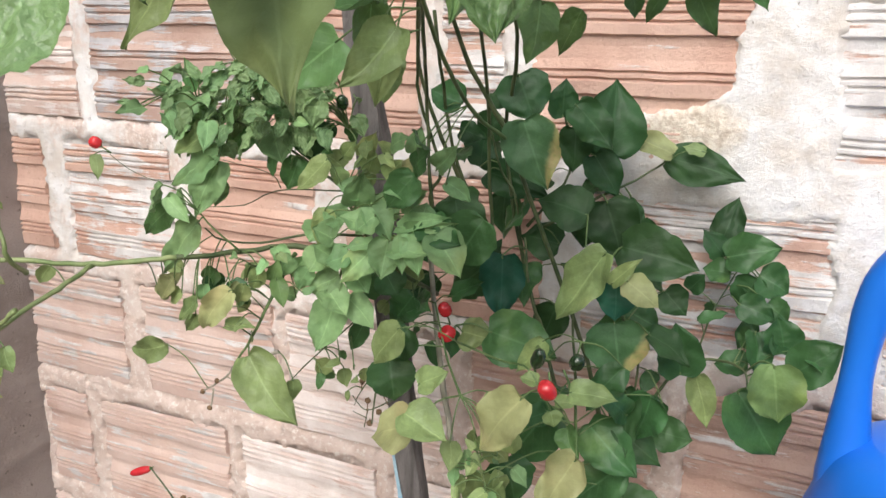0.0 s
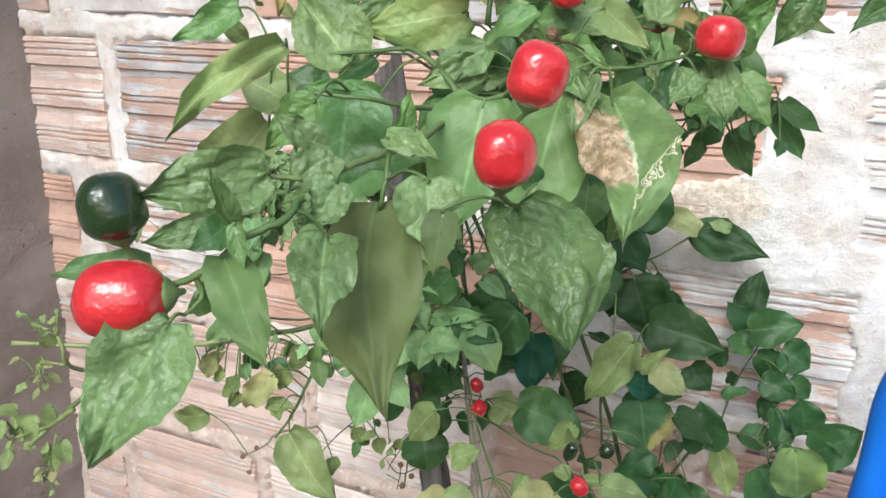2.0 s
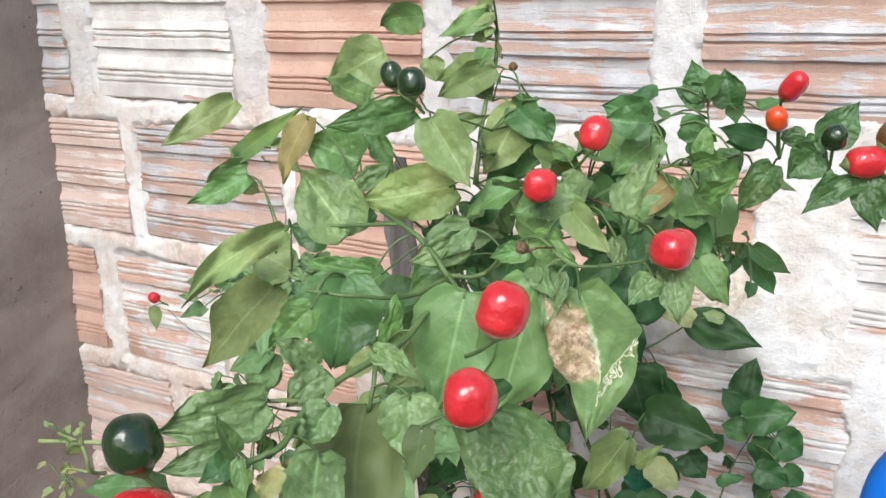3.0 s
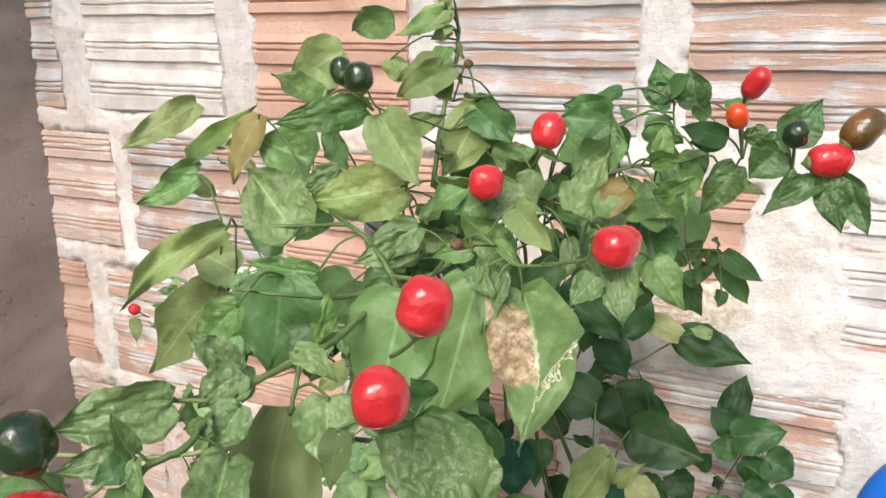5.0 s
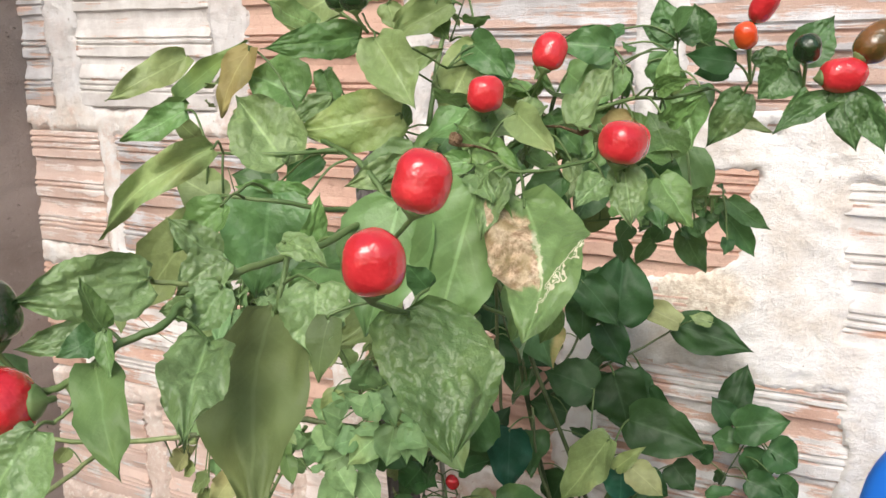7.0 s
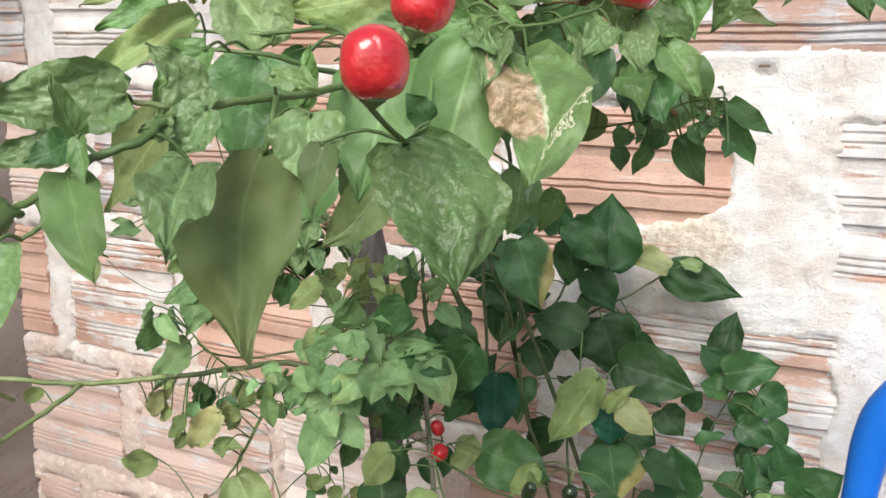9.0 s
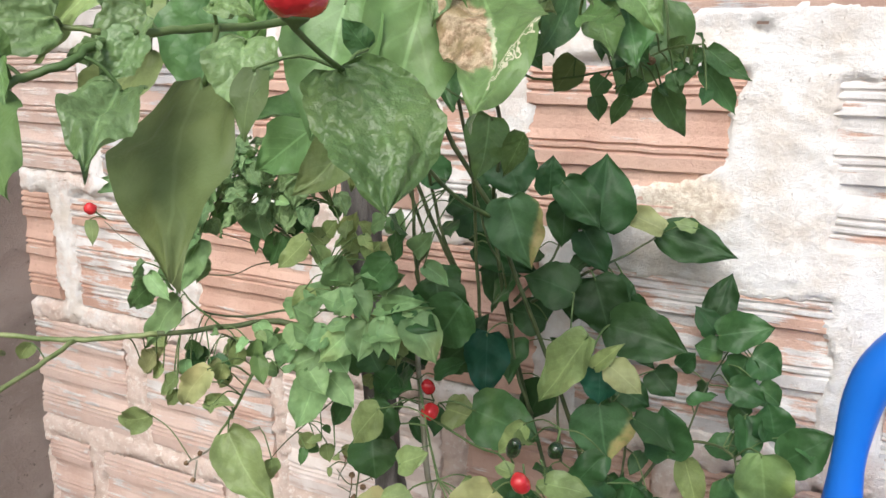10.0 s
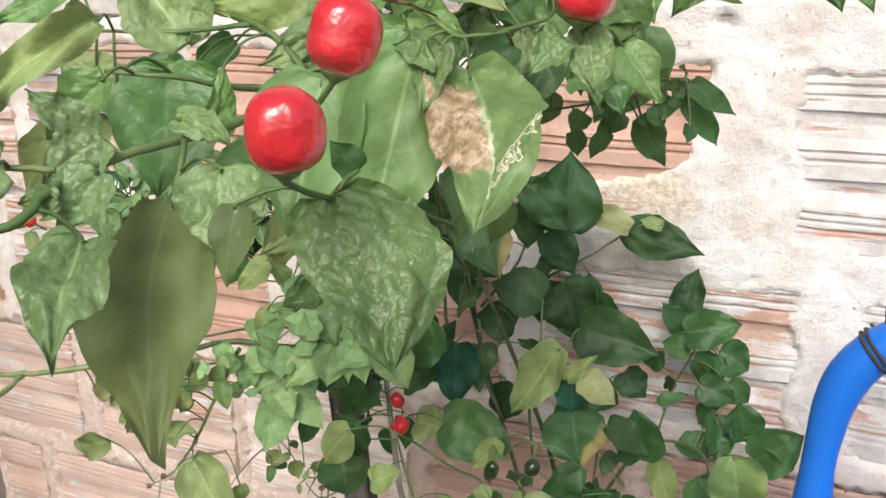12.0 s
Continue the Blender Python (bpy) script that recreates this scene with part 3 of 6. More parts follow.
def pepper(p, kind, base, tip, width, stalk):
    """An upright small round pepper with its green cap and stalk."""
    b, e, k = Vector(base), Vector(tip), Vector(stalk)
    ln = (e - b).length
    ax = (e - b) / ln
    a = ax.cross(Vector((.2, .9, .3))).normalized()
    c = ax.cross(a)
    bm = bmesh.new()
    rings, sides, n = [], 28, 18
    lobe, ph = dice.uniform(.012, .035), dice.uniform(0, 6)
    for i in range(1, n):
        s = (1 - math.cos(math.pi * i / n)) / 2
        r = width / 2 * (1 - abs(2 * s - 1) ** 2.9) ** .5 * (1.02 - .06 * s)
        rings.append([bm.verts.new(ax * (ln * s) + (a * math.cos(h) + c * math.sin(h)) * r * (1 + lobe * math.cos(3 * h + ph) + .5 * lobe * math.cos(2 * h + 2 * ph + s)))
                      for h in (math.tau * j / sides for j in range(sides))])
    lo, hi = bm.verts.new(ax * ln * .02), bm.verts.new(ax * ln * .975)
    for u, v in zip(rings, rings[1:]):
        for j in range(sides):
            bm.faces.new((u[j], u[(j + 1) % sides], v[(j + 1) % sides], v[j]))
    for j in range(sides):
        bm.faces.new((lo, rings[0][(j + 1) % sides], rings[0][j]))
        bm.faces.new((hi, rings[-1][j], rings[-1][(j + 1) % sides]))
    for v in bm.verts:
        v.co += (v.co - ax * ln * .5).normalized() * noise.noise(v.co / width * 2.6 + b * 50) * width * .035
    fruit = part("pepper", bm, FRUIT[kind], p, at=b)
    fruit["label"] = {"red": "glossy round red pepper", "orange": "small orange-red pepper", "green": "glossy dark green unripe pepper", "brown": "brown pepper turning red"}[kind]
    fruit["origin"] = (0.0, 0.0, 0.0)
    bm = bmesh.new()
    cap = width * .24
    line = [ax * width * .05, ax * width * -.01, ax * -width * .07]
    line += curve_through((ax * -width * .12, (k - b) * .5 - ax * width * .1, k - b), 4)
    radii = [cap, cap * .8, cap * .45] + [max(.0007, width * .045)] * (len(line) - 3)
    tube(bm, line, radii, 10)
    cal = part("calyx", bm, STEM["green"], None, "green cap and stalk", at=b)
    cal.parent = fruit
    cal.location = (0, 0, 0)
    NODES.append(k)


def bud(p, base, tip, width):
    b, e = Vector(base), Vector(tip)
    bm = bmesh.new()
    bmesh.ops.create_icosphere(bm, subdivisions=2, radius=width / 2)
    for v in bm.verts:
        v.co *= 1 + .22 * noise.noise(v.co / width * 5 + b * 40)
    near = min(NODES, key=lambda q: (q - b).length)
    tube(bm, [(b - e) * .4, (near - b) * .5, near - b], [width * .16, width * .09, width * .08], 6)
    part("dried_flower", bm, HUSK, p, at=(b + e) / 2)


# dark leaves against the wall, lower stems and yellowing leaves
stem(shaded, "dark", 0.0018, 0.0013, (.178, .860, .809), (.178, .870, .887), (.173, .880, .956), (.163, .890, 1.009), (.127, .900, 1.115), (.108, .900, 1.218), (.127, .870, 1.278), (.145, .820, 1.317), (.149, .790, 1.348), (.159, .760, 1.378))
stem(shaded, "dark", 0.0020, 0.0015, (.126, .870, 1.225), (.105, .840, 1.281), (.107, .800, 1.325))
stem(shaded, "dark", 0.0017, 0.0013, (.088, .880, 1.171), (.067, .870, 1.225), (.059, .850, 1.280), (.086, .800, 1.325))
stem(shaded, "dark", 0.0015, 0.0011, (.072, .870, 1.116), (.062, .860, 1.178), (.071, .860, 1.201), (.064, .840, 1.259), (.079, .810, 1.302), (.100, .770, 1.346))
stem(shaded, "dark", 0.0013, 0.0008, (.131, .890, 1.156), (.152, .930, 1.194), (.142, .930, 1.255))
stem(shaded, "dark", 0.0013, 0.0008, (.141, .900, 1.154), (.176, .930, 1.175), (.196, .950, 1.184), (.218, .965, 1.199))
stem(shaded, "dark", 0.0015, 0.0008, (.212, .880, .977), (.233, .890, 1.021), (.255, .900, 1.057), (.278, .905, 1.064), (.300, .890, 1.067), (.306, .885, 1.055))
stem(shaded, "dark", 0.0009, 0.0005, (.262, .905, 1.054), (.269, .940, 1.087), (.280, .955, 1.113), (.288, .960, 1.129))
stem(shaded, "dark", 0.0010, 0.0007, (.220, .880, .999), (.226, .880, 1.053), (.223, .880, 1.075), (.202, .860, 1.132))
stem(shaded, "dark", 0.0011, 0.0008, (.187, .850, 1.053), (.183, .850, 1.106), (.187, .860, 1.146))
stem(shaded, "dark", 0.0013, 0.0009, (.156, .870, 1.075), (.142, .870, 1.109), (.133, .880, 1.150))
stem(shaded, "dark", 0.0013, 0.0014, (.122, .730, 1.337), (.094, .790, 1.302), (.070, .840, 1.256), (.067, .850, 1.192), (.069, .860, 1.140))
stem(shaded, "dark", 0.0012, 0.0014, (.096, .800, 1.320), (.078, .860, 1.237), (.081, .870, 1.204), (.087, .880, 1.178))
stem(shaded, "dark", 0.0013, 0.0014, (.135, .780, 1.336), (.110, .860, 1.252), (.104, .880, 1.178), (.108, .880, 1.130))
stem(shaded, "dark", 0.0008, 0.0010, (.099, .890, 1.232), (.105, .900, 1.196), (.117, .900, 1.177), (.124, .900, 1.133))
stem(shaded, "dark", 0.0015, 0.0010, (.173, .840, .851), (.161, .830, .923), (.170, .840, .967))
stem(shaded, "green", 0.0010, 0.0006, (.133, .760, 1.070), (.104, .800, 1.077), (.085, .820, 1.109))
stem(shaded, "green", 0.0009, 0.0005, (.117, .790, 1.095), (.160, .760, 1.102), (.186, .745, 1.107), (.200, .735, 1.094))
stem(shaded, "green", 0.0012, 0.0007, (.201, .800, .997), (.211, .770, 1.072), (.205, .760, 1.103))
pepper(shaded, "red", (.094, .822, 1.100), (.093, .816, 1.111), 0.0099, (.093, .829, 1.090))
pepper(shaded, "red", (.100, .818, 1.084), (.094, .812, 1.092), 0.0132, (.099, .825, 1.091))
pepper(shaded, "red", (.206, .732, 1.097), (.203, .726, 1.109), 0.0112, (.202, .739, 1.110))
pepper(shaded, "green", (.188, .753, 1.105), (.194, .747, 1.120), 0.0089, (.187, .760, 1.096))
pepper(shaded, "green", (.205, .783, 1.095), (.210, .777, 1.106), 0.0100, (.207, .790, 1.111))
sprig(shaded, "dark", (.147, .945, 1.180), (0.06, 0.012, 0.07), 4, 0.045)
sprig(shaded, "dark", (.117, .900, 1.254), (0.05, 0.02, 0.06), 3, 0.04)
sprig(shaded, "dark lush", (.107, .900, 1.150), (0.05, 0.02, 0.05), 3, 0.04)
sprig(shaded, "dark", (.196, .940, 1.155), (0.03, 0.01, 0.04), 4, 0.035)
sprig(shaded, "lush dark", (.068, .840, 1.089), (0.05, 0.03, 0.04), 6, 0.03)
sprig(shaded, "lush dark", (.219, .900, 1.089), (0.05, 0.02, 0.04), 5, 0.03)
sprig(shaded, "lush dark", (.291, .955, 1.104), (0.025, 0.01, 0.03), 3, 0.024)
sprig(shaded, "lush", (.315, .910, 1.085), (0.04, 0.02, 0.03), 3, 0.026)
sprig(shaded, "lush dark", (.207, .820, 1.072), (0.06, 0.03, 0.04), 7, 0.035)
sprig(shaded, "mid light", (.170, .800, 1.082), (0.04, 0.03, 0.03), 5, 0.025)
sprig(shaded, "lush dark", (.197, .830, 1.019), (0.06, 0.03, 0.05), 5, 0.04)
sprig(shaded, "light", (.152, .760, 1.037), (0.03, 0.02, 0.02), 5, 0.018)
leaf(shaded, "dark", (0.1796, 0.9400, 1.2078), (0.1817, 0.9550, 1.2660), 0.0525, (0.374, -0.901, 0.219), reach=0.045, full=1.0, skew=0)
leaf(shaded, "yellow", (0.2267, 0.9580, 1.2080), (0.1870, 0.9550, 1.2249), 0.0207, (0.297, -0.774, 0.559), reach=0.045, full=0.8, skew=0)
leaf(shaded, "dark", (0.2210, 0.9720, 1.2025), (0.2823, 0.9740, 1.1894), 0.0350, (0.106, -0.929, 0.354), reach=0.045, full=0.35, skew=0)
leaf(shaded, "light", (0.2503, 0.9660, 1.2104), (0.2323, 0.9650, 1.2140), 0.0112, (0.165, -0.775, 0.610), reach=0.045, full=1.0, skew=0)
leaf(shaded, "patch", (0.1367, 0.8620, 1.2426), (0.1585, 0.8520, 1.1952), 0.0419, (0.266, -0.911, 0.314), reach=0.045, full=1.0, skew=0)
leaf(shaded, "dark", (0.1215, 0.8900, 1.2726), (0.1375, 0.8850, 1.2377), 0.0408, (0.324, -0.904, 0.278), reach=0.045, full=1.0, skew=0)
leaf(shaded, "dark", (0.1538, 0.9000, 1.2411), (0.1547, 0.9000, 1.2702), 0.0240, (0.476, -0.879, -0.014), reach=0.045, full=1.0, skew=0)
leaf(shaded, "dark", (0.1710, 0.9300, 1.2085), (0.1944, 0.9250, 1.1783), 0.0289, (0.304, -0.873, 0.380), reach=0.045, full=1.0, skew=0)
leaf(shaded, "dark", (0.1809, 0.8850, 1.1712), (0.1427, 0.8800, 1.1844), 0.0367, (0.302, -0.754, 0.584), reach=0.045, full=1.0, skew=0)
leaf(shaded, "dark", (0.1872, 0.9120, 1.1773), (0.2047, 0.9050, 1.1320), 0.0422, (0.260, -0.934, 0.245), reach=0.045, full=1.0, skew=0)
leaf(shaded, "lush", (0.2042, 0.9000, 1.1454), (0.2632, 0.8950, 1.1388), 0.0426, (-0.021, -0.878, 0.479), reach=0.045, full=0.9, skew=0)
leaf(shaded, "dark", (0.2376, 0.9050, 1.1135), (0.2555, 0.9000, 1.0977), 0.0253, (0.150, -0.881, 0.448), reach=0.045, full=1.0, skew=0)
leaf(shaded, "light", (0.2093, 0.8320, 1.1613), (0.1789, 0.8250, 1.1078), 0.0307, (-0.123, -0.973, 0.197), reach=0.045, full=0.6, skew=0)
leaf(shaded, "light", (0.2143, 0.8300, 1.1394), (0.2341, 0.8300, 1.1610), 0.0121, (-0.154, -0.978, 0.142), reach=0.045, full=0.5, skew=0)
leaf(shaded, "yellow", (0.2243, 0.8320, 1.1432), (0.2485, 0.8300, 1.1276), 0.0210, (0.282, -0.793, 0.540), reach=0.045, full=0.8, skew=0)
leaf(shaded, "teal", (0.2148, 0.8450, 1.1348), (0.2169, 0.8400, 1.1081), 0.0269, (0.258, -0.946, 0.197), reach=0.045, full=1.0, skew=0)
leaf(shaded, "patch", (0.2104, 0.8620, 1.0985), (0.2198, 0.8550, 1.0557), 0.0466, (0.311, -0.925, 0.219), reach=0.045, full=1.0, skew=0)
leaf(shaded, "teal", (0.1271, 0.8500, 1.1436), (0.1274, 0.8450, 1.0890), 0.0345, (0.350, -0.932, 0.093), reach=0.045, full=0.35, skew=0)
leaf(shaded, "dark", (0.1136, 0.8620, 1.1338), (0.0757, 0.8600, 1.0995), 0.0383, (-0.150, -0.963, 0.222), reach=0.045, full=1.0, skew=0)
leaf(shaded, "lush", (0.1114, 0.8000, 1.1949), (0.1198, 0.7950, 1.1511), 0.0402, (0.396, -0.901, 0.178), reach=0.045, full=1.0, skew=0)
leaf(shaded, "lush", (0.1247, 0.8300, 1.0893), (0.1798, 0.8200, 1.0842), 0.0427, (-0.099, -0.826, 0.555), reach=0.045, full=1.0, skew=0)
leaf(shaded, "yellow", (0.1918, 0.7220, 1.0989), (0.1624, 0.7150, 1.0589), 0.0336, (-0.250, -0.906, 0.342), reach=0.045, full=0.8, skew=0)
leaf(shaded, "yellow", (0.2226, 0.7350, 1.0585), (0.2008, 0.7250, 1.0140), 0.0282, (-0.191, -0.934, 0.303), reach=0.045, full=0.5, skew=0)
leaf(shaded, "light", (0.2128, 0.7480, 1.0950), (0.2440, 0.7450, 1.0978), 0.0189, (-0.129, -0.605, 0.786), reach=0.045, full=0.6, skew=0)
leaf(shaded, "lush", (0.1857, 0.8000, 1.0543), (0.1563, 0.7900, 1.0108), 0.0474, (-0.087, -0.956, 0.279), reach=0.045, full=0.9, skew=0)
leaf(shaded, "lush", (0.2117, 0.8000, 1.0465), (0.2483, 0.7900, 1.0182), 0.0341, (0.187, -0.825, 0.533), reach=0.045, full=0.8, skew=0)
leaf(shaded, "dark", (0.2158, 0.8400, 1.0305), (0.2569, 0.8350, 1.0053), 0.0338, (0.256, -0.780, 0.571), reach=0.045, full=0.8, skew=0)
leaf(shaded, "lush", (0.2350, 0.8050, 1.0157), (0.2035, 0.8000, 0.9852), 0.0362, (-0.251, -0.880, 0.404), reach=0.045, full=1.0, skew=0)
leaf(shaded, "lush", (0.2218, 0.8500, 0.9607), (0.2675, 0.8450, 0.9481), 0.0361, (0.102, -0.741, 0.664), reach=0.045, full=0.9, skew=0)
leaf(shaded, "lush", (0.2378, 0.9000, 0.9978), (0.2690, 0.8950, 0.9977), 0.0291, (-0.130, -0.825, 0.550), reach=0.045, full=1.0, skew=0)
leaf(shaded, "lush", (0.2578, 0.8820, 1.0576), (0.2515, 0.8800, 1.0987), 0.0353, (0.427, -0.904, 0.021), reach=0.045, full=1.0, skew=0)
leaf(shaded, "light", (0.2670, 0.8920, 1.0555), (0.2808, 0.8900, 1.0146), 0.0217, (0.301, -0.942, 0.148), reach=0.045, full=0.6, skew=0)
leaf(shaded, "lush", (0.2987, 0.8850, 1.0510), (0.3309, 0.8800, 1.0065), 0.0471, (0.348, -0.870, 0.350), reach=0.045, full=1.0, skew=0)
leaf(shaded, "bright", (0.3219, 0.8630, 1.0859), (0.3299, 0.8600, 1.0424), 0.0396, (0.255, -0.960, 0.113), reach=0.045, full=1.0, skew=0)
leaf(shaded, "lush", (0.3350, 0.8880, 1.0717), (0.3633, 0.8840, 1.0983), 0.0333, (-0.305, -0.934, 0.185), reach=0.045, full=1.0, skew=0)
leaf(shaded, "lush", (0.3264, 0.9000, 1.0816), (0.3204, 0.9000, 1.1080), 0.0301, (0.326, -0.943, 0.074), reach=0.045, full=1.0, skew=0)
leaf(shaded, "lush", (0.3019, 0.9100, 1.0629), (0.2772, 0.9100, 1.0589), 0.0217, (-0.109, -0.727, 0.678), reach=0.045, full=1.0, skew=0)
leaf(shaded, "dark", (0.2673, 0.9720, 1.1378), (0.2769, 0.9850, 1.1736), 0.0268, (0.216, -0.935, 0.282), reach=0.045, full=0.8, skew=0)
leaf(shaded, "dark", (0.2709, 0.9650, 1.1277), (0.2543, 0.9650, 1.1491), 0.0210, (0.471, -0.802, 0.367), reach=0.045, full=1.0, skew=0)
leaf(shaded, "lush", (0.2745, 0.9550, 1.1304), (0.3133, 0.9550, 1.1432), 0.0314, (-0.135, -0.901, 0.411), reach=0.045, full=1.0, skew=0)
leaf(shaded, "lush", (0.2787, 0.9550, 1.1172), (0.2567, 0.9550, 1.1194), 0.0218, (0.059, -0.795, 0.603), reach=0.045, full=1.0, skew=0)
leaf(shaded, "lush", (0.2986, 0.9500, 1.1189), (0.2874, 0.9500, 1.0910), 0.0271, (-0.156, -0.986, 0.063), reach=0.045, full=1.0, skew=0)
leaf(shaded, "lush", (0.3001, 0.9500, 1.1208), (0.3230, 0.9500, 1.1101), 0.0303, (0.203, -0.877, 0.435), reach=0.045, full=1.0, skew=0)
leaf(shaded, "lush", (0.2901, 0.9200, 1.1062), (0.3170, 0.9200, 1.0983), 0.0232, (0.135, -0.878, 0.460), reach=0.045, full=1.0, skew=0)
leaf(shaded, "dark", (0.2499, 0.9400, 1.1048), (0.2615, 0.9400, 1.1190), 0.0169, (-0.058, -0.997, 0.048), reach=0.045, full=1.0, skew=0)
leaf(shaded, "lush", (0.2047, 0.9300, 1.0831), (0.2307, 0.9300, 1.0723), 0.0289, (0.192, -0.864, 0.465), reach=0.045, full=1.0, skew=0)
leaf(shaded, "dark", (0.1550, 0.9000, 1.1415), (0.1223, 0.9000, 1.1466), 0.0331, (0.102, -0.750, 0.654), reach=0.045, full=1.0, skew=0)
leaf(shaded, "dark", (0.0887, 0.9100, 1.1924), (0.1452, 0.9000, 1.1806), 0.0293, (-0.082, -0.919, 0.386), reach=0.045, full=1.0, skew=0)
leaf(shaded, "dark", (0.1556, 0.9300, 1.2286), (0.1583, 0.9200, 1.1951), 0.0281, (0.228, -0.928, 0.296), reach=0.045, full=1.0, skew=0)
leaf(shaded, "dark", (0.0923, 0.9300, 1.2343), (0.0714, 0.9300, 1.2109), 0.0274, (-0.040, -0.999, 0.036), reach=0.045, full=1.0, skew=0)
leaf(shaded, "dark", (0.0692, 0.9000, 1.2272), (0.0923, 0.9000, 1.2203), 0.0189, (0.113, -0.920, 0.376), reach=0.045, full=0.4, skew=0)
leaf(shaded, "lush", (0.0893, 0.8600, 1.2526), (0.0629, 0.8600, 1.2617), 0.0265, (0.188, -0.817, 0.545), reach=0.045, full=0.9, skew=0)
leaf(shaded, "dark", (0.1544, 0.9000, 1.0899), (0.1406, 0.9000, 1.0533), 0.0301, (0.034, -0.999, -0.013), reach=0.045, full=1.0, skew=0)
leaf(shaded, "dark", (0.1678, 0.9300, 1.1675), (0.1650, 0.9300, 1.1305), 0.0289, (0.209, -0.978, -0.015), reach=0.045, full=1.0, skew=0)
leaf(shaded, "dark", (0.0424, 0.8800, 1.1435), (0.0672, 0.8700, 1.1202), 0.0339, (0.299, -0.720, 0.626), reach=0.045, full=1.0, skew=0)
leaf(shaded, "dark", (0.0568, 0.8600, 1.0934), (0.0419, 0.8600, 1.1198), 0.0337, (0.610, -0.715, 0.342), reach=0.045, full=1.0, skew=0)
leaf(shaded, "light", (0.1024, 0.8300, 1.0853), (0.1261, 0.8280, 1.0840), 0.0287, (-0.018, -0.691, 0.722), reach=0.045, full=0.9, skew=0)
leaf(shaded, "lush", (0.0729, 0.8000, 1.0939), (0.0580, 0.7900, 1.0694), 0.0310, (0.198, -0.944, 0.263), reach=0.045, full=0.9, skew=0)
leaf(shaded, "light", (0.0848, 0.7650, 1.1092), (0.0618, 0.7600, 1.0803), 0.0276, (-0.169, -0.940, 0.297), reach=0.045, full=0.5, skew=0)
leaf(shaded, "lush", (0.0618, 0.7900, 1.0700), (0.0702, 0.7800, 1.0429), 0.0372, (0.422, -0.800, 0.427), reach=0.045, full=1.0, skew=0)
leaf(shaded, "yellow", (0.1161, 0.7220, 1.0623), (0.0834, 0.7200, 1.0495), 0.0355, (-0.221, -0.704, 0.674), reach=0.045, full=0.35, skew=0)
leaf(shaded, "light", (0.1115, 0.7200, 1.0710), (0.1433, 0.7150, 1.0604), 0.0306, (0.186, -0.547, 0.816), reach=0.045, full=0.35, skew=0)
leaf(shaded, "light", (0.0907, 0.7800, 1.0607), (0.1138, 0.7800, 1.0749), 0.0213, (-0.246, -0.883, 0.400), reach=0.045, full=0.8, skew=0)
leaf(shaded, "light", (0.1592, 0.7600, 1.0136), (0.1425, 0.7550, 0.9771), 0.0332, (-0.140, -0.970, 0.197), reach=0.045, full=0.8, skew=0)
leaf(shaded, "lush", (0.1586, 0.7800, 1.0169), (0.1696, 0.7750, 0.9865), 0.0363, (0.466, -0.830, 0.305), reach=0.045, full=0.9, skew=0)
leaf(shaded, "light", (0.1535, 0.7600, 1.0378), (0.1687, 0.7600, 1.0284), 0.0203, (0.380, -0.691, 0.615), reach=0.045, full=0.6, skew=0)
leaf(shaded, "light", (0.1753, 0.7600, 1.0505), (0.1616, 0.7600, 1.0361), 0.0184, (-0.318, -0.899, 0.302), reach=0.045, full=0.6, skew=0)
leaf(shaded, "light", (0.2036, 0.7400, 1.0837), (0.2062, 0.7400, 1.0728), 0.0126, (0.439, -0.892, 0.106), reach=0.045, full=0.8, skew=0)
leaf(shaded, "light", (0.1949, 0.7400, 1.1009), (0.1828, 0.7400, 1.1034), 0.0111, (0.172, -0.516, 0.839), reach=0.045, full=0.8, skew=0)
leaf(shaded, "lush", (0.1826, 0.8000, 0.9719), (0.1755, 0.8000, 0.9273), 0.0265, (0.147, -0.989, -0.024), reach=0.045, full=0.8, skew=0)
leaf(shaded, "lush", (0.2107, 0.8000, 0.9559), (0.2077, 0.8000, 0.9316), 0.0191, (0.114, -0.993, -0.014), reach=0.045, full=0.8, skew=0)
leaf(shaded, "lush", (0.2391, 0.8200, 0.9473), (0.2564, 0.8200, 0.9332), 0.0201, (0.395, -0.780, 0.485), reach=0.045, full=0.8, skew=0)
leaf(shaded, "lush", (0.2249, 0.8200, 0.9411), (0.2197, 0.8200, 0.9218), 0.0223, (-0.054, -0.998, 0.015), reach=0.045, full=0.8, skew=0)
leaf(shaded, "lush", (0.3041, 0.9200, 1.0859), (0.2936, 0.9200, 1.0709), 0.0181, (-0.274, -0.943, 0.191), reach=0.045, full=1.0, skew=0)
leaf(shaded, "lush", (0.3091, 0.9300, 1.1058), (0.3261, 0.9300, 1.0939), 0.0206, (0.204, -0.934, 0.292), reach=0.045, full=1.0, skew=0)
leaf(shaded, "dark", (0.2049, 0.9500, 1.1486), (0.1833, 0.9500, 1.1653), 0.0242, (0.390, -0.770, 0.505), reach=0.045, full=1.0, skew=0)
leaf(shaded, "lush", (0.2117, 0.8200, 0.9495), (0.2158, 0.8200, 0.9257), 0.0225, (0.378, -0.924, 0.066), reach=0.045, full=0.8, skew=0)
leaf(shaded, "lush", (0.2070, 0.8200, 0.9056), (0.2140, 0.8200, 0.8817), 0.0247, (0.465, -0.874, 0.138), reach=0.045, full=0.9, skew=0)
leaf(shaded, "lush", (0.2254, 0.8300, 0.9045), (0.2338, 0.8300, 0.9282), 0.0184, (0.066, -0.998, -0.023), reach=0.045, full=0.8, skew=0)
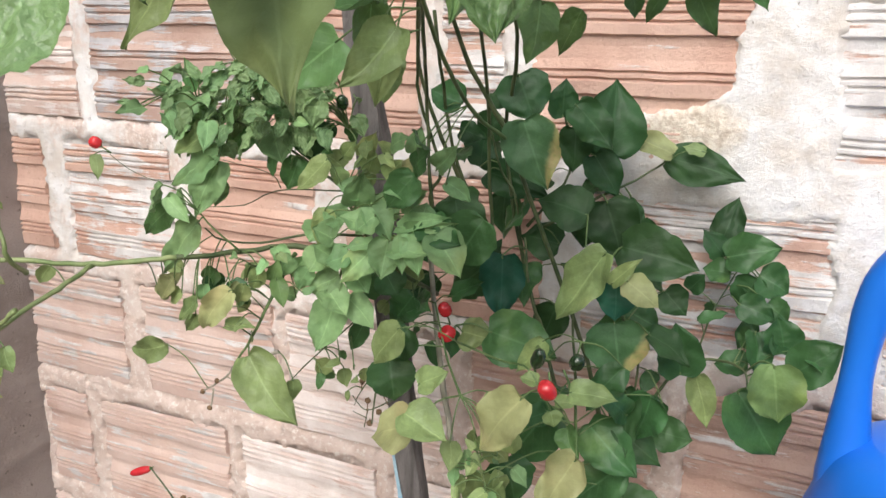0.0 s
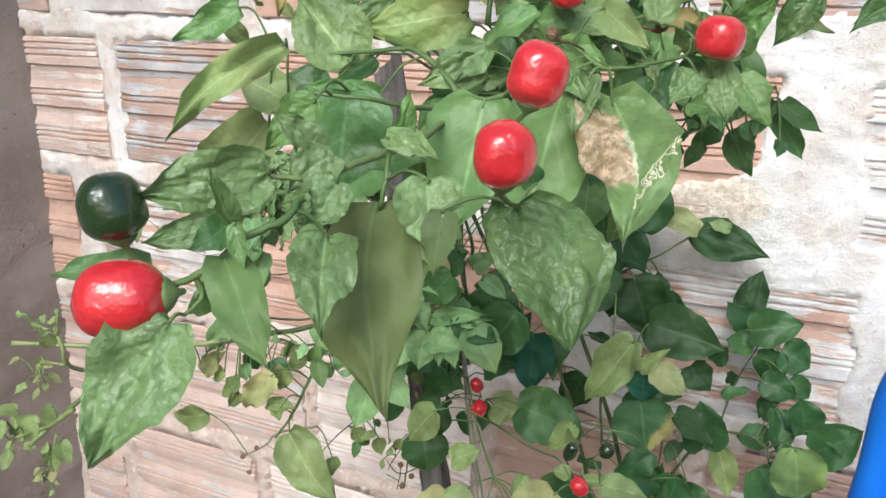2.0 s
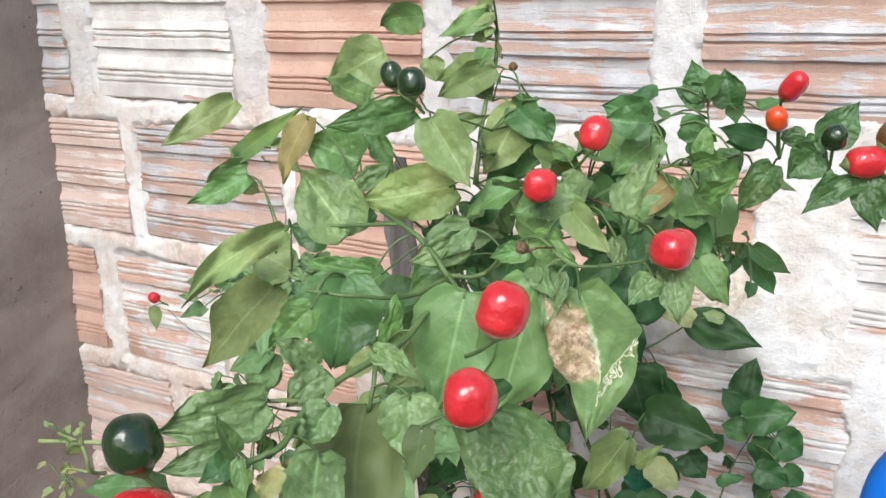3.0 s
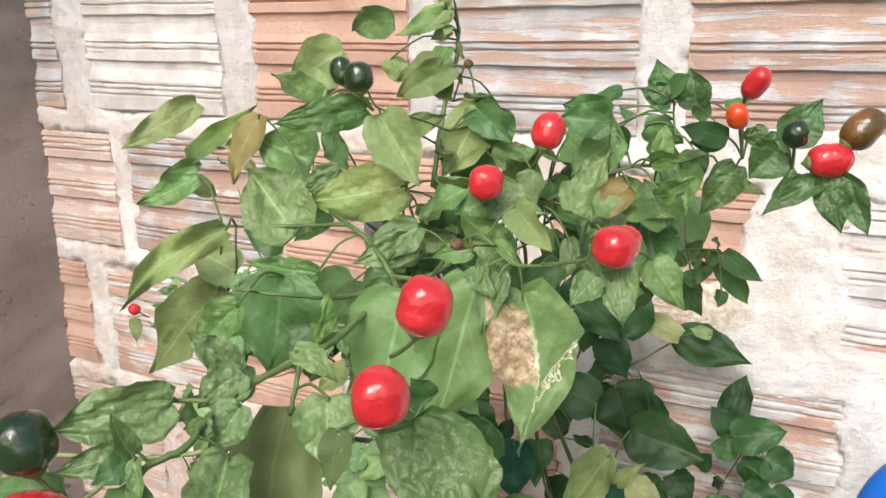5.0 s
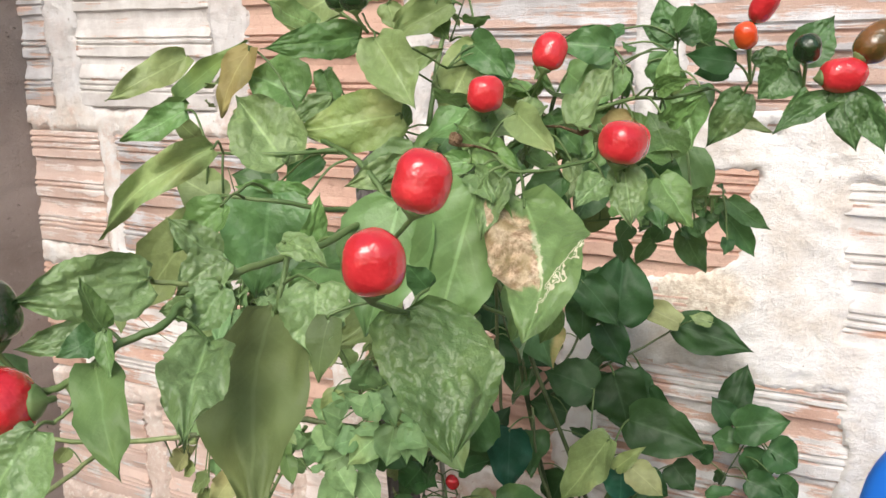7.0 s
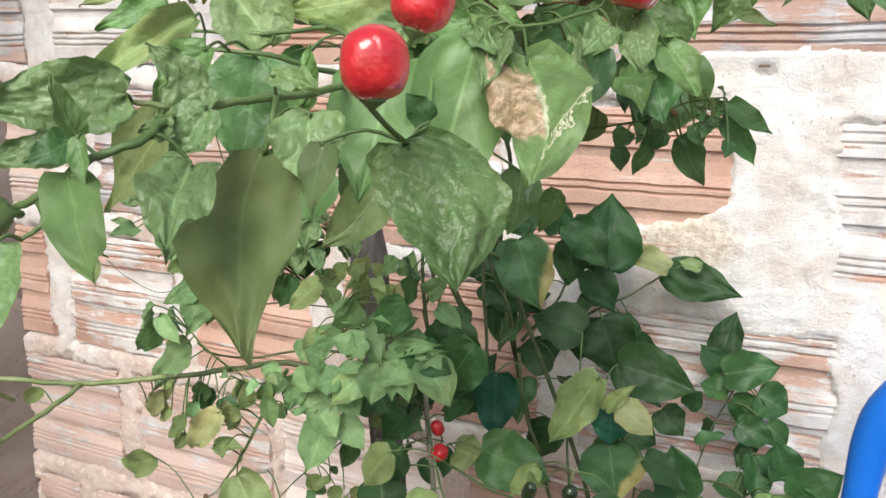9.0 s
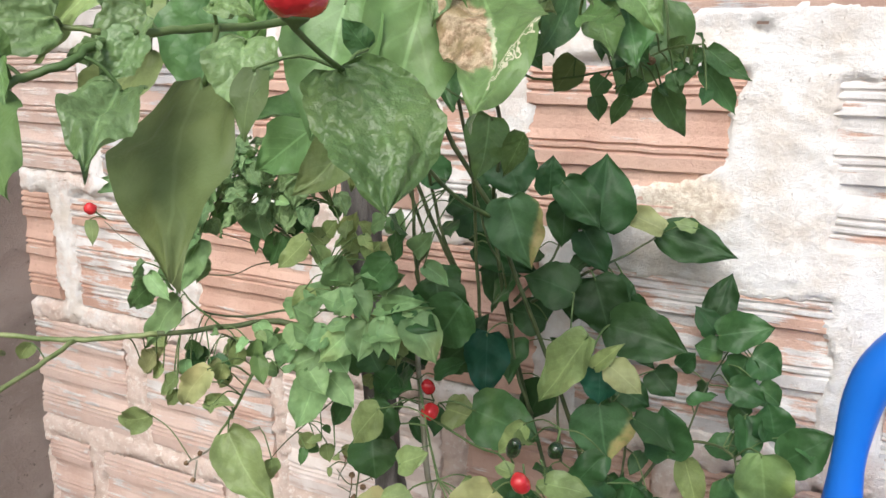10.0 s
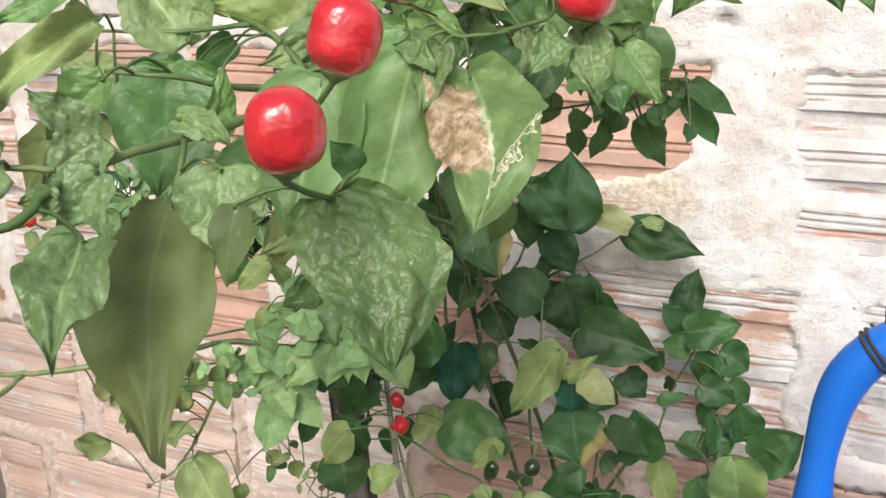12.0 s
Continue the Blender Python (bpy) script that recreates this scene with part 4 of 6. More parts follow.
leaf(shaded, "lush", (0.1657, 0.8000, 0.9297), (0.1799, 0.7900, 0.9018), 0.0199, (0.382, -0.791, 0.478), reach=0.045, full=0.6, skew=0)
leaf(shaded, "light", (0.1629, 0.7900, 0.9024), (0.1821, 0.7900, 0.8977), 0.0173, (0.172, -0.684, 0.709), reach=0.045, full=0.6, skew=0)

# the spray that leans out from the wall
stem(fruiting, "green", 0.0015, 0.0011, (.128, .860, 1.227), (.126, .800, 1.255), (.148, .700, 1.305), (.182, .600, 1.360), (.213, .545, 1.375))
stem(fruiting, "green", 0.0016, 0.0012, (0.1838, 0.6000, 1.3432), (0.1900, 0.5850, 1.3595), (0.1974, 0.5700, 1.3696))
stem(fruiting, "green", 0.0013, 0.001, (0.1974, 0.5700, 1.3696), (0.1825, 0.5750, 1.3814), (0.1686, 0.5800, 1.3866), (0.1384, 0.6000, 1.3891))
stem(fruiting, "green", 0.001, 0.0006, (0.1686, 0.5800, 1.3862), (0.1422, 0.5750, 1.3839), (0.1191, 0.5600, 1.3849))
stem(fruiting, "green", 0.0011, 0.0006, (0.1974, 0.5700, 1.3687), (0.1955, 0.5400, 1.3712), (0.1865, 0.5200, 1.3765), (0.1678, 0.5120, 1.3788))
stem(fruiting, "green", 0.0012, 0.0009, (0.1974, 0.5700, 1.3687), (0.2079, 0.5200, 1.3665), (0.2066, 0.4940, 1.3655), (0.2031, 0.4740, 1.3647), (0.2038, 0.4580, 1.3628), (0.2043, 0.4470, 1.3580), (0.1985, 0.4400, 1.3554), (0.1973, 0.4340, 1.3527), (0.1895, 0.4300, 1.3467), (0.1832, 0.4280, 1.3439), (0.1731, 0.4280, 1.3442))
stem(fruiting, "lime", 0.0008, 0.0005, (0.2002, 0.4620, 1.3650), (0.1916, 0.4550, 1.3663), (0.1760, 0.4520, 1.3638))
stem(fruiting, "green", 0.0009, 0.0007, (0.2084, 0.4940, 1.3657), (0.2104, 0.4880, 1.3579), (0.2089, 0.4870, 1.3509))
stem(fruiting, "green", 0.0008, 0.0005, (0.1895, 0.4300, 1.3467), (0.1905, 0.4300, 1.3407), (0.1888, 0.4250, 1.3379))
stem(fruiting, "green", 0.0009, 0.0006, (0.2115, 0.5750, 1.3703), (0.2240, 0.5700, 1.3850), (0.2379, 0.5650, 1.3928), (0.2520, 0.5600, 1.3856), (0.2682, 0.5600, 1.3868))
stem(fruiting, "green", 0.0011, 0.0008, (0.1974, 0.5700, 1.3696), (0.2115, 0.5750, 1.3714), (0.2185, 0.6000, 1.3799), (0.2403, 0.6300, 1.3936), (0.2612, 0.6550, 1.4027), (0.2778, 0.6700, 1.4036), (0.2921, 0.6750, 1.4071))
stem(fruiting, "green", 0.0007, 0.0005, (0.2632, 0.5600, 1.3864), (0.2788, 0.5600, 1.3903), (0.2806, 0.5600, 1.3959))
stem(fruiting, "green", 0.001, 0.0007, (0.1908, 0.6000, 1.3682), (0.1694, 0.6150, 1.3761), (0.1470, 0.6300, 1.3875))
stem(fruiting, "green", 0.0009, 0.0006, (0.1863, 0.6100, 1.3651), (0.1745, 0.6250, 1.3775), (0.1618, 0.6400, 1.3881))
stem(fruiting, "green", 0.0009, 0.0006, (0.1897, 0.6000, 1.3671), (0.1693, 0.6100, 1.3721), (0.1470, 0.6200, 1.3788))
stem(fruiting, "green", 0.0013, 0.0009, (.177, .640, 1.3910), (.174, .655, 1.4210), (.174, .670, 1.4460), (.171, .680, 1.4620))
stem(fruiting, "green", 0.0005, 0.0002, (.175, .665, 1.4280), (.175, .675, 1.4410), (.197, .637, 1.4470))
stem(fruiting, "green", 0.0005, 0.0004, (.181, .650, 1.4160), (.178, .620, 1.4260), (.174, .600, 1.4320), (.170, .598, 1.4390))
stem(fruiting, "green", 0.0005, 0.0003, (.276, .690, 1.4140), (.273, .700, 1.4270), (.283, .700, 1.4260), (.301, .670, 1.4200))
stem(fruiting, "green", 0.0007, 0.0004, (.227, .657, 1.3900), (.212, .700, 1.3420), (.256, .705, 1.3440), (.280, .710, 1.3540), (.295, .710, 1.3560))
pepper(fruiting, "red", (0.2556, 0.4663, 1.3677), (0.2568, 0.4666, 1.3842), 0.0155, (0.2504, 0.4923, 1.3552))
pepper(fruiting, "red", (0.2516, 0.4937, 1.3828), (0.2558, 0.4972, 1.3996), 0.0158, (0.2388, 0.5000, 1.3711))
pepper(fruiting, "red", (0.2318, 0.5799, 1.4026), (0.2338, 0.5794, 1.4158), 0.0137, (0.2300, 0.5850, 1.3991))
pepper(fruiting, "red", (0.2403, 0.6168, 1.4162), (0.2439, 0.6215, 1.4303), 0.0130, (0.2283, 0.6350, 1.4038))
pepper(fruiting, "red", (0.2881, 0.5575, 1.3894), (0.2908, 0.5585, 1.4032), 0.0152, (0.2881, 0.5650, 1.3818))
pepper(fruiting, "red", (0.2894, 0.5650, 1.3896), (0.2915, 0.5660, 1.4018), 0.0112, (0.2867, 0.5800, 1.3835))
pepper(fruiting, "green", (0.1567, 0.6019, 1.4409), (0.1529, 0.6021, 1.4527), 0.0100, (0.1699, 0.6000, 1.4335))
pepper(fruiting, "green", (0.1720, 0.5903, 1.4393), (0.1702, 0.5904, 1.4518), 0.0122, (0.1724, 0.5980, 1.4315))
pepper(fruiting, "green", (0.1750, 0.4224, 1.3561), (0.1700, 0.4223, 1.3723), 0.0161, (0.1787, 0.4280, 1.3447))
pepper(fruiting, "red", (0.1869, 0.4233, 1.3438), (0.1679, 0.4106, 1.3422), 0.0195, (0.1855, 0.4280, 1.3426))
pepper(fruiting, "red", (0.3371, 0.6420, 1.4130), (0.3527, 0.6480, 1.4152), 0.0130, (0.3392, 0.6500, 1.4103))
pepper(fruiting, "brown", (0.3491, 0.6463, 1.4198), (0.3599, 0.6537, 1.4314), 0.0129, (0.3492, 0.6520, 1.4169))
pepper(fruiting, "red", (.309, .669, 1.4340), (.317, .663, 1.4460), 0.0098, (.308, .676, 1.4100))
pepper(fruiting, "orange", (.310, .653, 1.4240), (.309, .647, 1.4330), 0.0090, (.311, .660, 1.4100))
pepper(fruiting, "green", (.332, .645, 1.4190), (.333, .639, 1.4280), 0.0098, (.331, .652, 1.4060))
bud(fruiting, (.244, .535, 1.3960), (.243, .535, 1.4000), 0.0045)
bud(fruiting, (.261, .604, 1.3930), (.262, .604, 1.3990), 0.0054)
bud(fruiting, (.198, .637, 1.4460), (.197, .637, 1.4500), 0.0043)
bud(fruiting, (.274, .705, 1.3470), (.273, .705, 1.3500), 0.0042)
sprig(fruiting, "mid pale", (.188, .640, 1.3940), (0.05, 0.03, 0.04), 9, 0.026)
sprig(fruiting, "mid pale", (.233, .600, 1.3830), (0.04, 0.02, 0.03), 10, 0.022)
sprig(fruiting, "deep", (.271, .690, 1.4170), (0.03, 0.02, 0.02), 8, 0.018)
sprig(fruiting, "light", (.060, .610, 1.3990), (0.02, 0.02, 0.015), 6, 0.014)
sprig(fruiting, "pale mid", (.261, .610, 1.3720), (0.03, 0.02, 0.02), 6, 0.02)
sprig(fruiting, "lush deep", (.280, .712, 1.3490), (0.030, 0.01, 0.013), 14, 0.01)
sprig(fruiting, "mid light", (.172, .672, 1.4580), (0.006, 0.006, 0.02), 9, 0.011)
sprig(fruiting, "deep mid", (.205, .665, 1.384), (0.05, 0.02, 0.03), 16, 0.03)
sprig(fruiting, "deep mid", (.232, .672, 1.382), (0.028, 0.015, 0.022), 9, 0.026)
sprig(fruiting, "mid deep", (.165, .650, 1.360), (0.04, 0.02, 0.03), 10, 0.03)
leaf(fruiting, "scorch", (0.2565, 0.5596, 1.3760), (0.2752, 0.5136, 1.3406), 0.0334, (0.041, -0.600, 0.799), bend=0.05, fold=0.12, full=0.15, skew=-0.09)
leaf(fruiting, "olive", (0.2063, 0.4891, 1.3516), (0.2345, 0.4456, 1.3123), 0.0362, (0.062, -0.647, 0.760), bend=0.12, fold=0.1, full=0.6, skew=0.07)
leaf(fruiting, "gloss", (0.2501, 0.4920, 1.3558), (0.2743, 0.4746, 1.3257), 0.0320, (0.421, -0.598, 0.683), bend=0.15, fold=-0.1, full=1.0, skew=-0.11)
leaf(fruiting, "smooth", (0.2169, 0.5450, 1.3744), (0.2128, 0.5280, 1.3310), 0.0335, (0.301, -0.897, 0.324), bend=0.05, full=0.6, skew=0)
leaf(fruiting, "smooth", (0.2423, 0.5520, 1.3801), (0.2329, 0.5350, 1.3243), 0.0326, (0.484, -0.857, 0.179), bend=0.1, full=0.7, skew=0)
leaf(fruiting, "deep", (0.1660, 0.5400, 1.3751), (0.1652, 0.5300, 1.3380), 0.0341, (0.460, -0.860, 0.221), bend=0.1, full=0.9, skew=0)
leaf(fruiting, "rugose", (0.2270, 0.4827, 1.3628), (0.2333, 0.4714, 1.3468), 0.0191, (0.393, -0.671, 0.629), bend=0.3, fold=0.2, full=1, skew=0)
leaf(fruiting, "rugose", (0.2103, 0.4900, 1.3718), (0.2306, 0.4820, 1.3686), 0.0086, (-0.160, -0.691, 0.705))
leaf(fruiting, "rugose", (0.1956, 0.4780, 1.3684), (0.1863, 0.4700, 1.3808), 0.0106, (0.834, -0.429, 0.348))
leaf(fruiting, "rugose", (0.2027, 0.4740, 1.3692), (0.1955, 0.4620, 1.3611), 0.0127, (0.578, -0.663, 0.476), bend=0.2)
leaf(fruiting, "rugose", (0.2100, 0.4640, 1.3651), (0.2041, 0.4550, 1.3532), 0.0131, (0.404, -0.814, 0.418), bend=0.3)
leaf(fruiting, "rugose", (0.2064, 0.4560, 1.3607), (0.1985, 0.4520, 1.3598), 0.0067, (0.398, -0.864, 0.308))
leaf(fruiting, "rugose", (0.2104, 0.4568, 1.3523), (0.2245, 0.4303, 1.3401), 0.0176, (0.250, -0.291, 0.924), bend=0.3, fold=0.3, full=1, skew=0)
leaf(fruiting, "rugose", (0.1961, 0.4520, 1.3683), (0.1768, 0.4250, 1.3673), 0.0179, (0.809, -0.580, 0.101), bend=0.15, fold=0.25, full=0.8, skew=0)
leaf(fruiting, "rugose", (0.1899, 0.4400, 1.3578), (0.1787, 0.4240, 1.3562), 0.0092, (0.678, -0.527, 0.513), bend=0.2)
leaf(fruiting, "mid", (0.1974, 0.4360, 1.3595), (0.1961, 0.4320, 1.3739), 0.0069, (0.991, -0.120, 0.056), fold=0.4)
leaf(fruiting, "deep", (0.1965, 0.4360, 1.3596), (0.1931, 0.4250, 1.3558), 0.0086, (0.703, -0.414, 0.579), bend=0.2)
leaf(fruiting, "mid", (0.1997, 0.4340, 1.3605), (0.2048, 0.4300, 1.3490), 0.0049, (0.253, -0.874, 0.414), fold=0.5)
leaf(fruiting, "bright", (0.1970, 0.4327, 1.3513), (0.2195, 0.4158, 1.3346), 0.0136, (0.162, -0.578, 0.800), bend=0.12, fold=0.25, full=0.6, skew=0)
leaf(fruiting, "rugose", (0.1911, 0.4180, 1.3393), (0.1813, 0.3950, 1.3103), 0.0235, (0.407, -0.778, 0.479), bend=0.1, fold=0.2, full=0.8, skew=0)
leaf(fruiting, "deep", (0.1767, 0.4280, 1.3477), (0.1499, 0.4200, 1.3432), 0.0094, (0.113, -0.749, 0.653))
leaf(fruiting, "light", (0.1364, 0.5446, 1.3899), (0.0869, 0.5258, 1.3537), 0.0149, (0.331, -0.943, 0.038), bend=0.12, fold=0.3, full=0.3, skew=0.06)
leaf(fruiting, "light", (0.1245, 0.5600, 1.3652), (0.1048, 0.5550, 1.3758), 0.0196, (0.462, -0.720, 0.519), bend=0.1, full=0.8, skew=0)
leaf(fruiting, "light", (0.1145, 0.5600, 1.3566), (0.0739, 0.5480, 1.3127), 0.0278, (0.107, -0.980, 0.170), bend=0.15, full=0.4, skew=0)
leaf(fruiting, "mid", (0.0835, 0.5850, 1.3995), (0.0560, 0.5700, 1.3872), 0.0139, (0.372, -0.892, 0.257), bend=0.12, fold=0.35)
leaf(fruiting, "mid", (0.0717, 0.6000, 1.4010), (0.0503, 0.5900, 1.3914), 0.0084, (0.328, -0.918, 0.225))
leaf(fruiting, "light", (0.0136, 0.6608, 1.4215), (-0.0114, 0.6232, 1.4006), 0.0184, (0.718, -0.636, 0.283), bend=0.1)
leaf(fruiting, "bright", (0.0649, 0.6000, 1.4043), (0.1011, 0.6060, 1.4292), 0.0110, (0.174, -0.985, -0.016), bend=0.15, fold=0.5, full=0.3, skew=0)
leaf(fruiting, "amber", (0.1105, 0.6000, 1.4265), (0.1017, 0.5850, 1.3976), 0.0146, (0.317, -0.877, 0.360), bend=0.12)
leaf(fruiting, "pale", (0.1455, 0.5750, 1.3801), (0.1182, 0.5800, 1.4067), 0.0305, (0.406, -0.728, 0.552), bend=0.05, full=0.9, skew=0)
leaf(fruiting, "mid", (0.1304, 0.6100, 1.4045), (0.1057, 0.6000, 1.4160), 0.0280, (0.485, -0.804, 0.343), full=0.9, skew=0)
leaf(fruiting, "rugmid", (0.1599, 0.6110, 1.4299), (0.1322, 0.5799, 1.4261), 0.0160, (0.709, -0.662, 0.240), bend=0.1, fold=0.15, full=0.6, skew=0)
leaf(fruiting, "light", (0.1119, 0.6600, 1.4436), (0.0868, 0.6500, 1.4374), 0.0239, (0.363, -0.931, 0.033), full=1, skew=0)
leaf(fruiting, "light", (0.1746, 0.6000, 1.4289), (0.1983, 0.5900, 1.4035), 0.0223, (0.125, -0.877, 0.463), bend=0.1, full=0.7, skew=0)
leaf(fruiting, "mottle", (0.1831, 0.6050, 1.3987), (0.1432, 0.5850, 1.3912), 0.0258, (0.411, -0.891, 0.192), bend=0.08, full=0.8, skew=0)
leaf(fruiting, "bright", (0.1747, 0.6650, 1.4691), (0.1503, 0.6550, 1.4584), 0.0108, (0.318, -0.936, 0.149))
leaf(fruiting, "light", (0.1786, 0.6600, 1.4449), (0.1506, 0.6500, 1.4320), 0.0156, (0.286, -0.951, 0.117))
leaf(fruiting, "deep", (0.1872, 0.6600, 1.4278), (0.2116, 0.6500, 1.4126), 0.0169, (-0.088, -0.891, 0.446), full=0.9, skew=0)
leaf(fruiting, "deep", (0.2594, 0.6450, 1.4242), (0.2398, 0.6350, 1.4268), 0.0156, (0.467, -0.859, 0.212), full=1, skew=0)
leaf(fruiting, "mid", (0.2607, 0.6550, 1.4173), (0.2416, 0.6450, 1.4006), 0.0181, (0.243, -0.929, 0.279), full=0.8, skew=0)
leaf(fruiting, "light", (0.2493, 0.5690, 1.4038), (0.2681, 0.5557, 1.3925), 0.0120, (-0.304, -0.829, 0.468), bend=0.1)
leaf(fruiting, "mid", (0.2311, 0.5900, 1.4028), (0.2202, 0.5800, 1.3956), 0.0115, (0.531, -0.794, 0.297), bend=0.15)
leaf(fruiting, "rugose", (0.2410, 0.5550, 1.3846), (0.2511, 0.5450, 1.3773), 0.0087, (-0.277, -0.735, 0.619), bend=0.15)
leaf(fruiting, "rugose", (0.2500, 0.5550, 1.3830), (0.2498, 0.5400, 1.3661), 0.0109, (0.184, -0.736, 0.652), bend=0.1, fold=0.3)
leaf(fruiting, "rugose", (0.2832, 0.5600, 1.3847), (0.2770, 0.5500, 1.3768), 0.0104, (0.383, -0.706, 0.596), bend=0.15)
leaf(fruiting, "rugose", (0.2883, 0.5650, 1.3874), (0.2953, 0.5520, 1.3720), 0.0130, (0.026, -0.758, 0.652), bend=0.12, full=0.8, skew=0)
leaf(fruiting, "deep", (0.2525, 0.5000, 1.3601), (0.2486, 0.4950, 1.3680), 0.0077, (0.652, -0.744, -0.148), full=1, skew=0)
leaf(fruiting, "deep", (0.2679, 0.6800, 1.3736), (0.2797, 0.6600, 1.3491), 0.0242, (-0.023, -0.780, 0.625), full=1, skew=0)
leaf(fruiting, "mid", (0.2818, 0.6600, 1.3783), (0.2710, 0.6600, 1.3986), 0.0199, (0.424, -0.878, 0.224), full=0.8, skew=0)
leaf(fruiting, "amber", (0.2655, 0.6560, 1.3954), (0.2475, 0.6460, 1.3778), 0.0158, (0.226, -0.928, 0.295), bend=0.05)
leaf(fruiting, "mottle", (0.2494, 0.6700, 1.3908), (0.2288, 0.6600, 1.3758), 0.0130, (0.244, -0.927, 0.284))
leaf(fruiting, "rugmid", (0.2833, 0.6400, 1.3959), (0.2978, 0.6300, 1.4055), 0.0091, (-0.336, -0.859, -0.385))
leaf(fruiting, "rugmid", (0.2768, 0.6500, 1.4078), (0.2925, 0.6400, 1.4120), 0.0089, (-0.489, -0.851, -0.192))
leaf(fruiting, "mid", (0.2802, 0.6500, 1.4092), (0.2818, 0.6500, 1.4243), 0.0095, (0.397, -0.917, -0.041))
leaf(fruiting, "deep", (0.1241, 0.6300, 1.3753), (0.1064, 0.6200, 1.3611), 0.0134, (0.311, -0.914, 0.262))
leaf(fruiting, "rugmid", (0.1668, 0.5600, 1.3704), (0.1370, 0.5500, 1.3748), 0.0100, (0.343, -0.840, 0.420), fold=0.3)
leaf(fruiting, "light", (0.1920, 0.6600, 1.4258), (0.1778, 0.6500, 1.3936), 0.0245, (0.337, -0.931, 0.141), full=0.8, skew=0)
leaf(fruiting, "deep", (0.1867, 0.6400, 1.3873), (0.1729, 0.6300, 1.3695), 0.0152, (0.351, -0.906, 0.238))
leaf(fruiting, "light", (0.1576, 0.6400, 1.4138), (0.1837, 0.6400, 1.4246), 0.0125, (0.070, -0.983, -0.170))
leaf(fruiting, "rugose", (0.1523, 0.6000, 1.4051), (0.1358, 0.5900, 1.3933), 0.0108, (0.415, -0.892, 0.178))
leaf(fruiting, "mid", (0.1264, 0.6300, 1.4153), (0.1439, 0.6200, 1.3992), 0.0123, (0.051, -0.823, 0.566))
leaf(fruiting, "rugmid", (0.2346, 0.5700, 1.3913), (0.2555, 0.5600, 1.3848), 0.0121, (-0.254, -0.841, 0.477), bend=0.2)
leaf(fruiting, "rugmid", (0.2340, 0.5650, 1.3867), (0.2193, 0.5600, 1.3832), 0.0090, (0.235, -0.918, 0.319), bend=0.2)
leaf(fruiting, "deep", (0.2623, 0.5800, 1.3811), (0.2495, 0.5700, 1.3702), 0.0127, (0.322, -0.855, 0.406))
leaf(fruiting, "rugmid", (0.1797, 0.5000, 1.3789), (0.1660, 0.4900, 1.3637), 0.0132, (0.357, -0.895, 0.267), bend=0.2)
leaf(fruiting, "rugmid", (0.1965, 0.5200, 1.3603), (0.2025, 0.5200, 1.3803), 0.0092, (0.696, -0.687, -0.211), bend=0.1)
leaf(fruiting, "olive", (0.2344, 0.4780, 1.3565), (0.2342, 0.4700, 1.3401), 0.0100, (0.294, -0.860, 0.417), full=0.8, skew=0)
leaf(fruiting, "smooth", (0.0736, 0.7200, 1.3065), (0.0353, 0.7100, 1.2777), 0.0352, (0.240, -0.971, 0.018), bend=0.15, full=0.8, skew=0)
leaf(fruiting, "light", (0.0965, 0.7400, 1.3125), (0.0875, 0.7350, 1.2649), 0.0225, (0.377, -0.926, 0.026), full=0.7, skew=0)
leaf(fruiting, "mid", (0.2556, 0.6000, 1.3274), (0.2466, 0.6000, 1.3101), 0.0103, (-0.086, -0.995, 0.045))
leaf(fruiting, "deep", (0.1026, 0.6200, 1.3606), (0.0851, 0.6100, 1.3684), 0.0195, (0.579, -0.734, 0.355))
leaf(fruiting, "mid", (0.1777, 0.6000, 1.3607), (0.1661, 0.5900, 1.3492), 0.0143, (0.406, -0.851, 0.333))
leaf(fruiting, "smooth", (0.2349, 0.6600, 1.4141), (0.2564, 0.6500, 1.4055), 0.0173, (-0.279, -0.896, 0.346))
leaf(fruiting, "light", (.116, .660, 1.4510), (.089, .650, 1.4370), 0.028, (.294, -.949, .111))
leaf(fruiting, "deep", (.183, .700, 1.4220), (.166, .700, 1.3890), 0.026, (.267, -.954, -.137))
leaf(fruiting, "light", (.175, .660, 1.4450), (.146, .660, 1.4370), 0.016, (-.054, -.980, .194))
leaf(fruiting, "deep", (.253, .667, 1.4240), (.230, .665, 1.4290), 0.016, (.091, -.996, .022))
leaf(fruiting, "deep", (.249, .690, 1.4170), (.223, .690, 1.4020), 0.022, (-.034, -.998, .059))
leaf(fruiting, "light", (.283, .660, 1.4140), (.272, .660, 1.4060), 0.012, (.195, -.943, -.268))
leaf(fruiting, "rugdeep", (.274, .660, 1.4090), (.279, .660, 1.4160), 0.010, (-.079, -.995, .056))
leaf(fruiting, "rugdeep", (.271, .700, 1.4280), (.263, .700, 1.4470), 0.016, (.257, -.960, .108))
leaf(fruiting, "rugdeep", (.283, .700, 1.4260), (.278, .700, 1.4430), 0.016, (.067, -.998, .020))
leaf(fruiting, "rugdeep", (.271, .700, 1.4270), (.256, .700, 1.4330), 0.013, (.045, -.993, .112))
leaf(fruiting, "dark", (.305, .660, 1.4180), (.284, .660, 1.4210), 0.011, (.007, -.999, .051))
leaf(fruiting, "dark", (.301, .670, 1.4150), (.286, .670, 1.4130), 0.009, (.008, -.998, -.057))
leaf(fruiting, "mid", (.277, .680, 1.4040), (.288, .670, 1.3820), 0.023, (-.191, -.926, .325))
leaf(fruiting, "rugdeep", (.308, .665, 1.4060), (.295, .660, 1.3840), 0.016, (.212, -.973, .096))
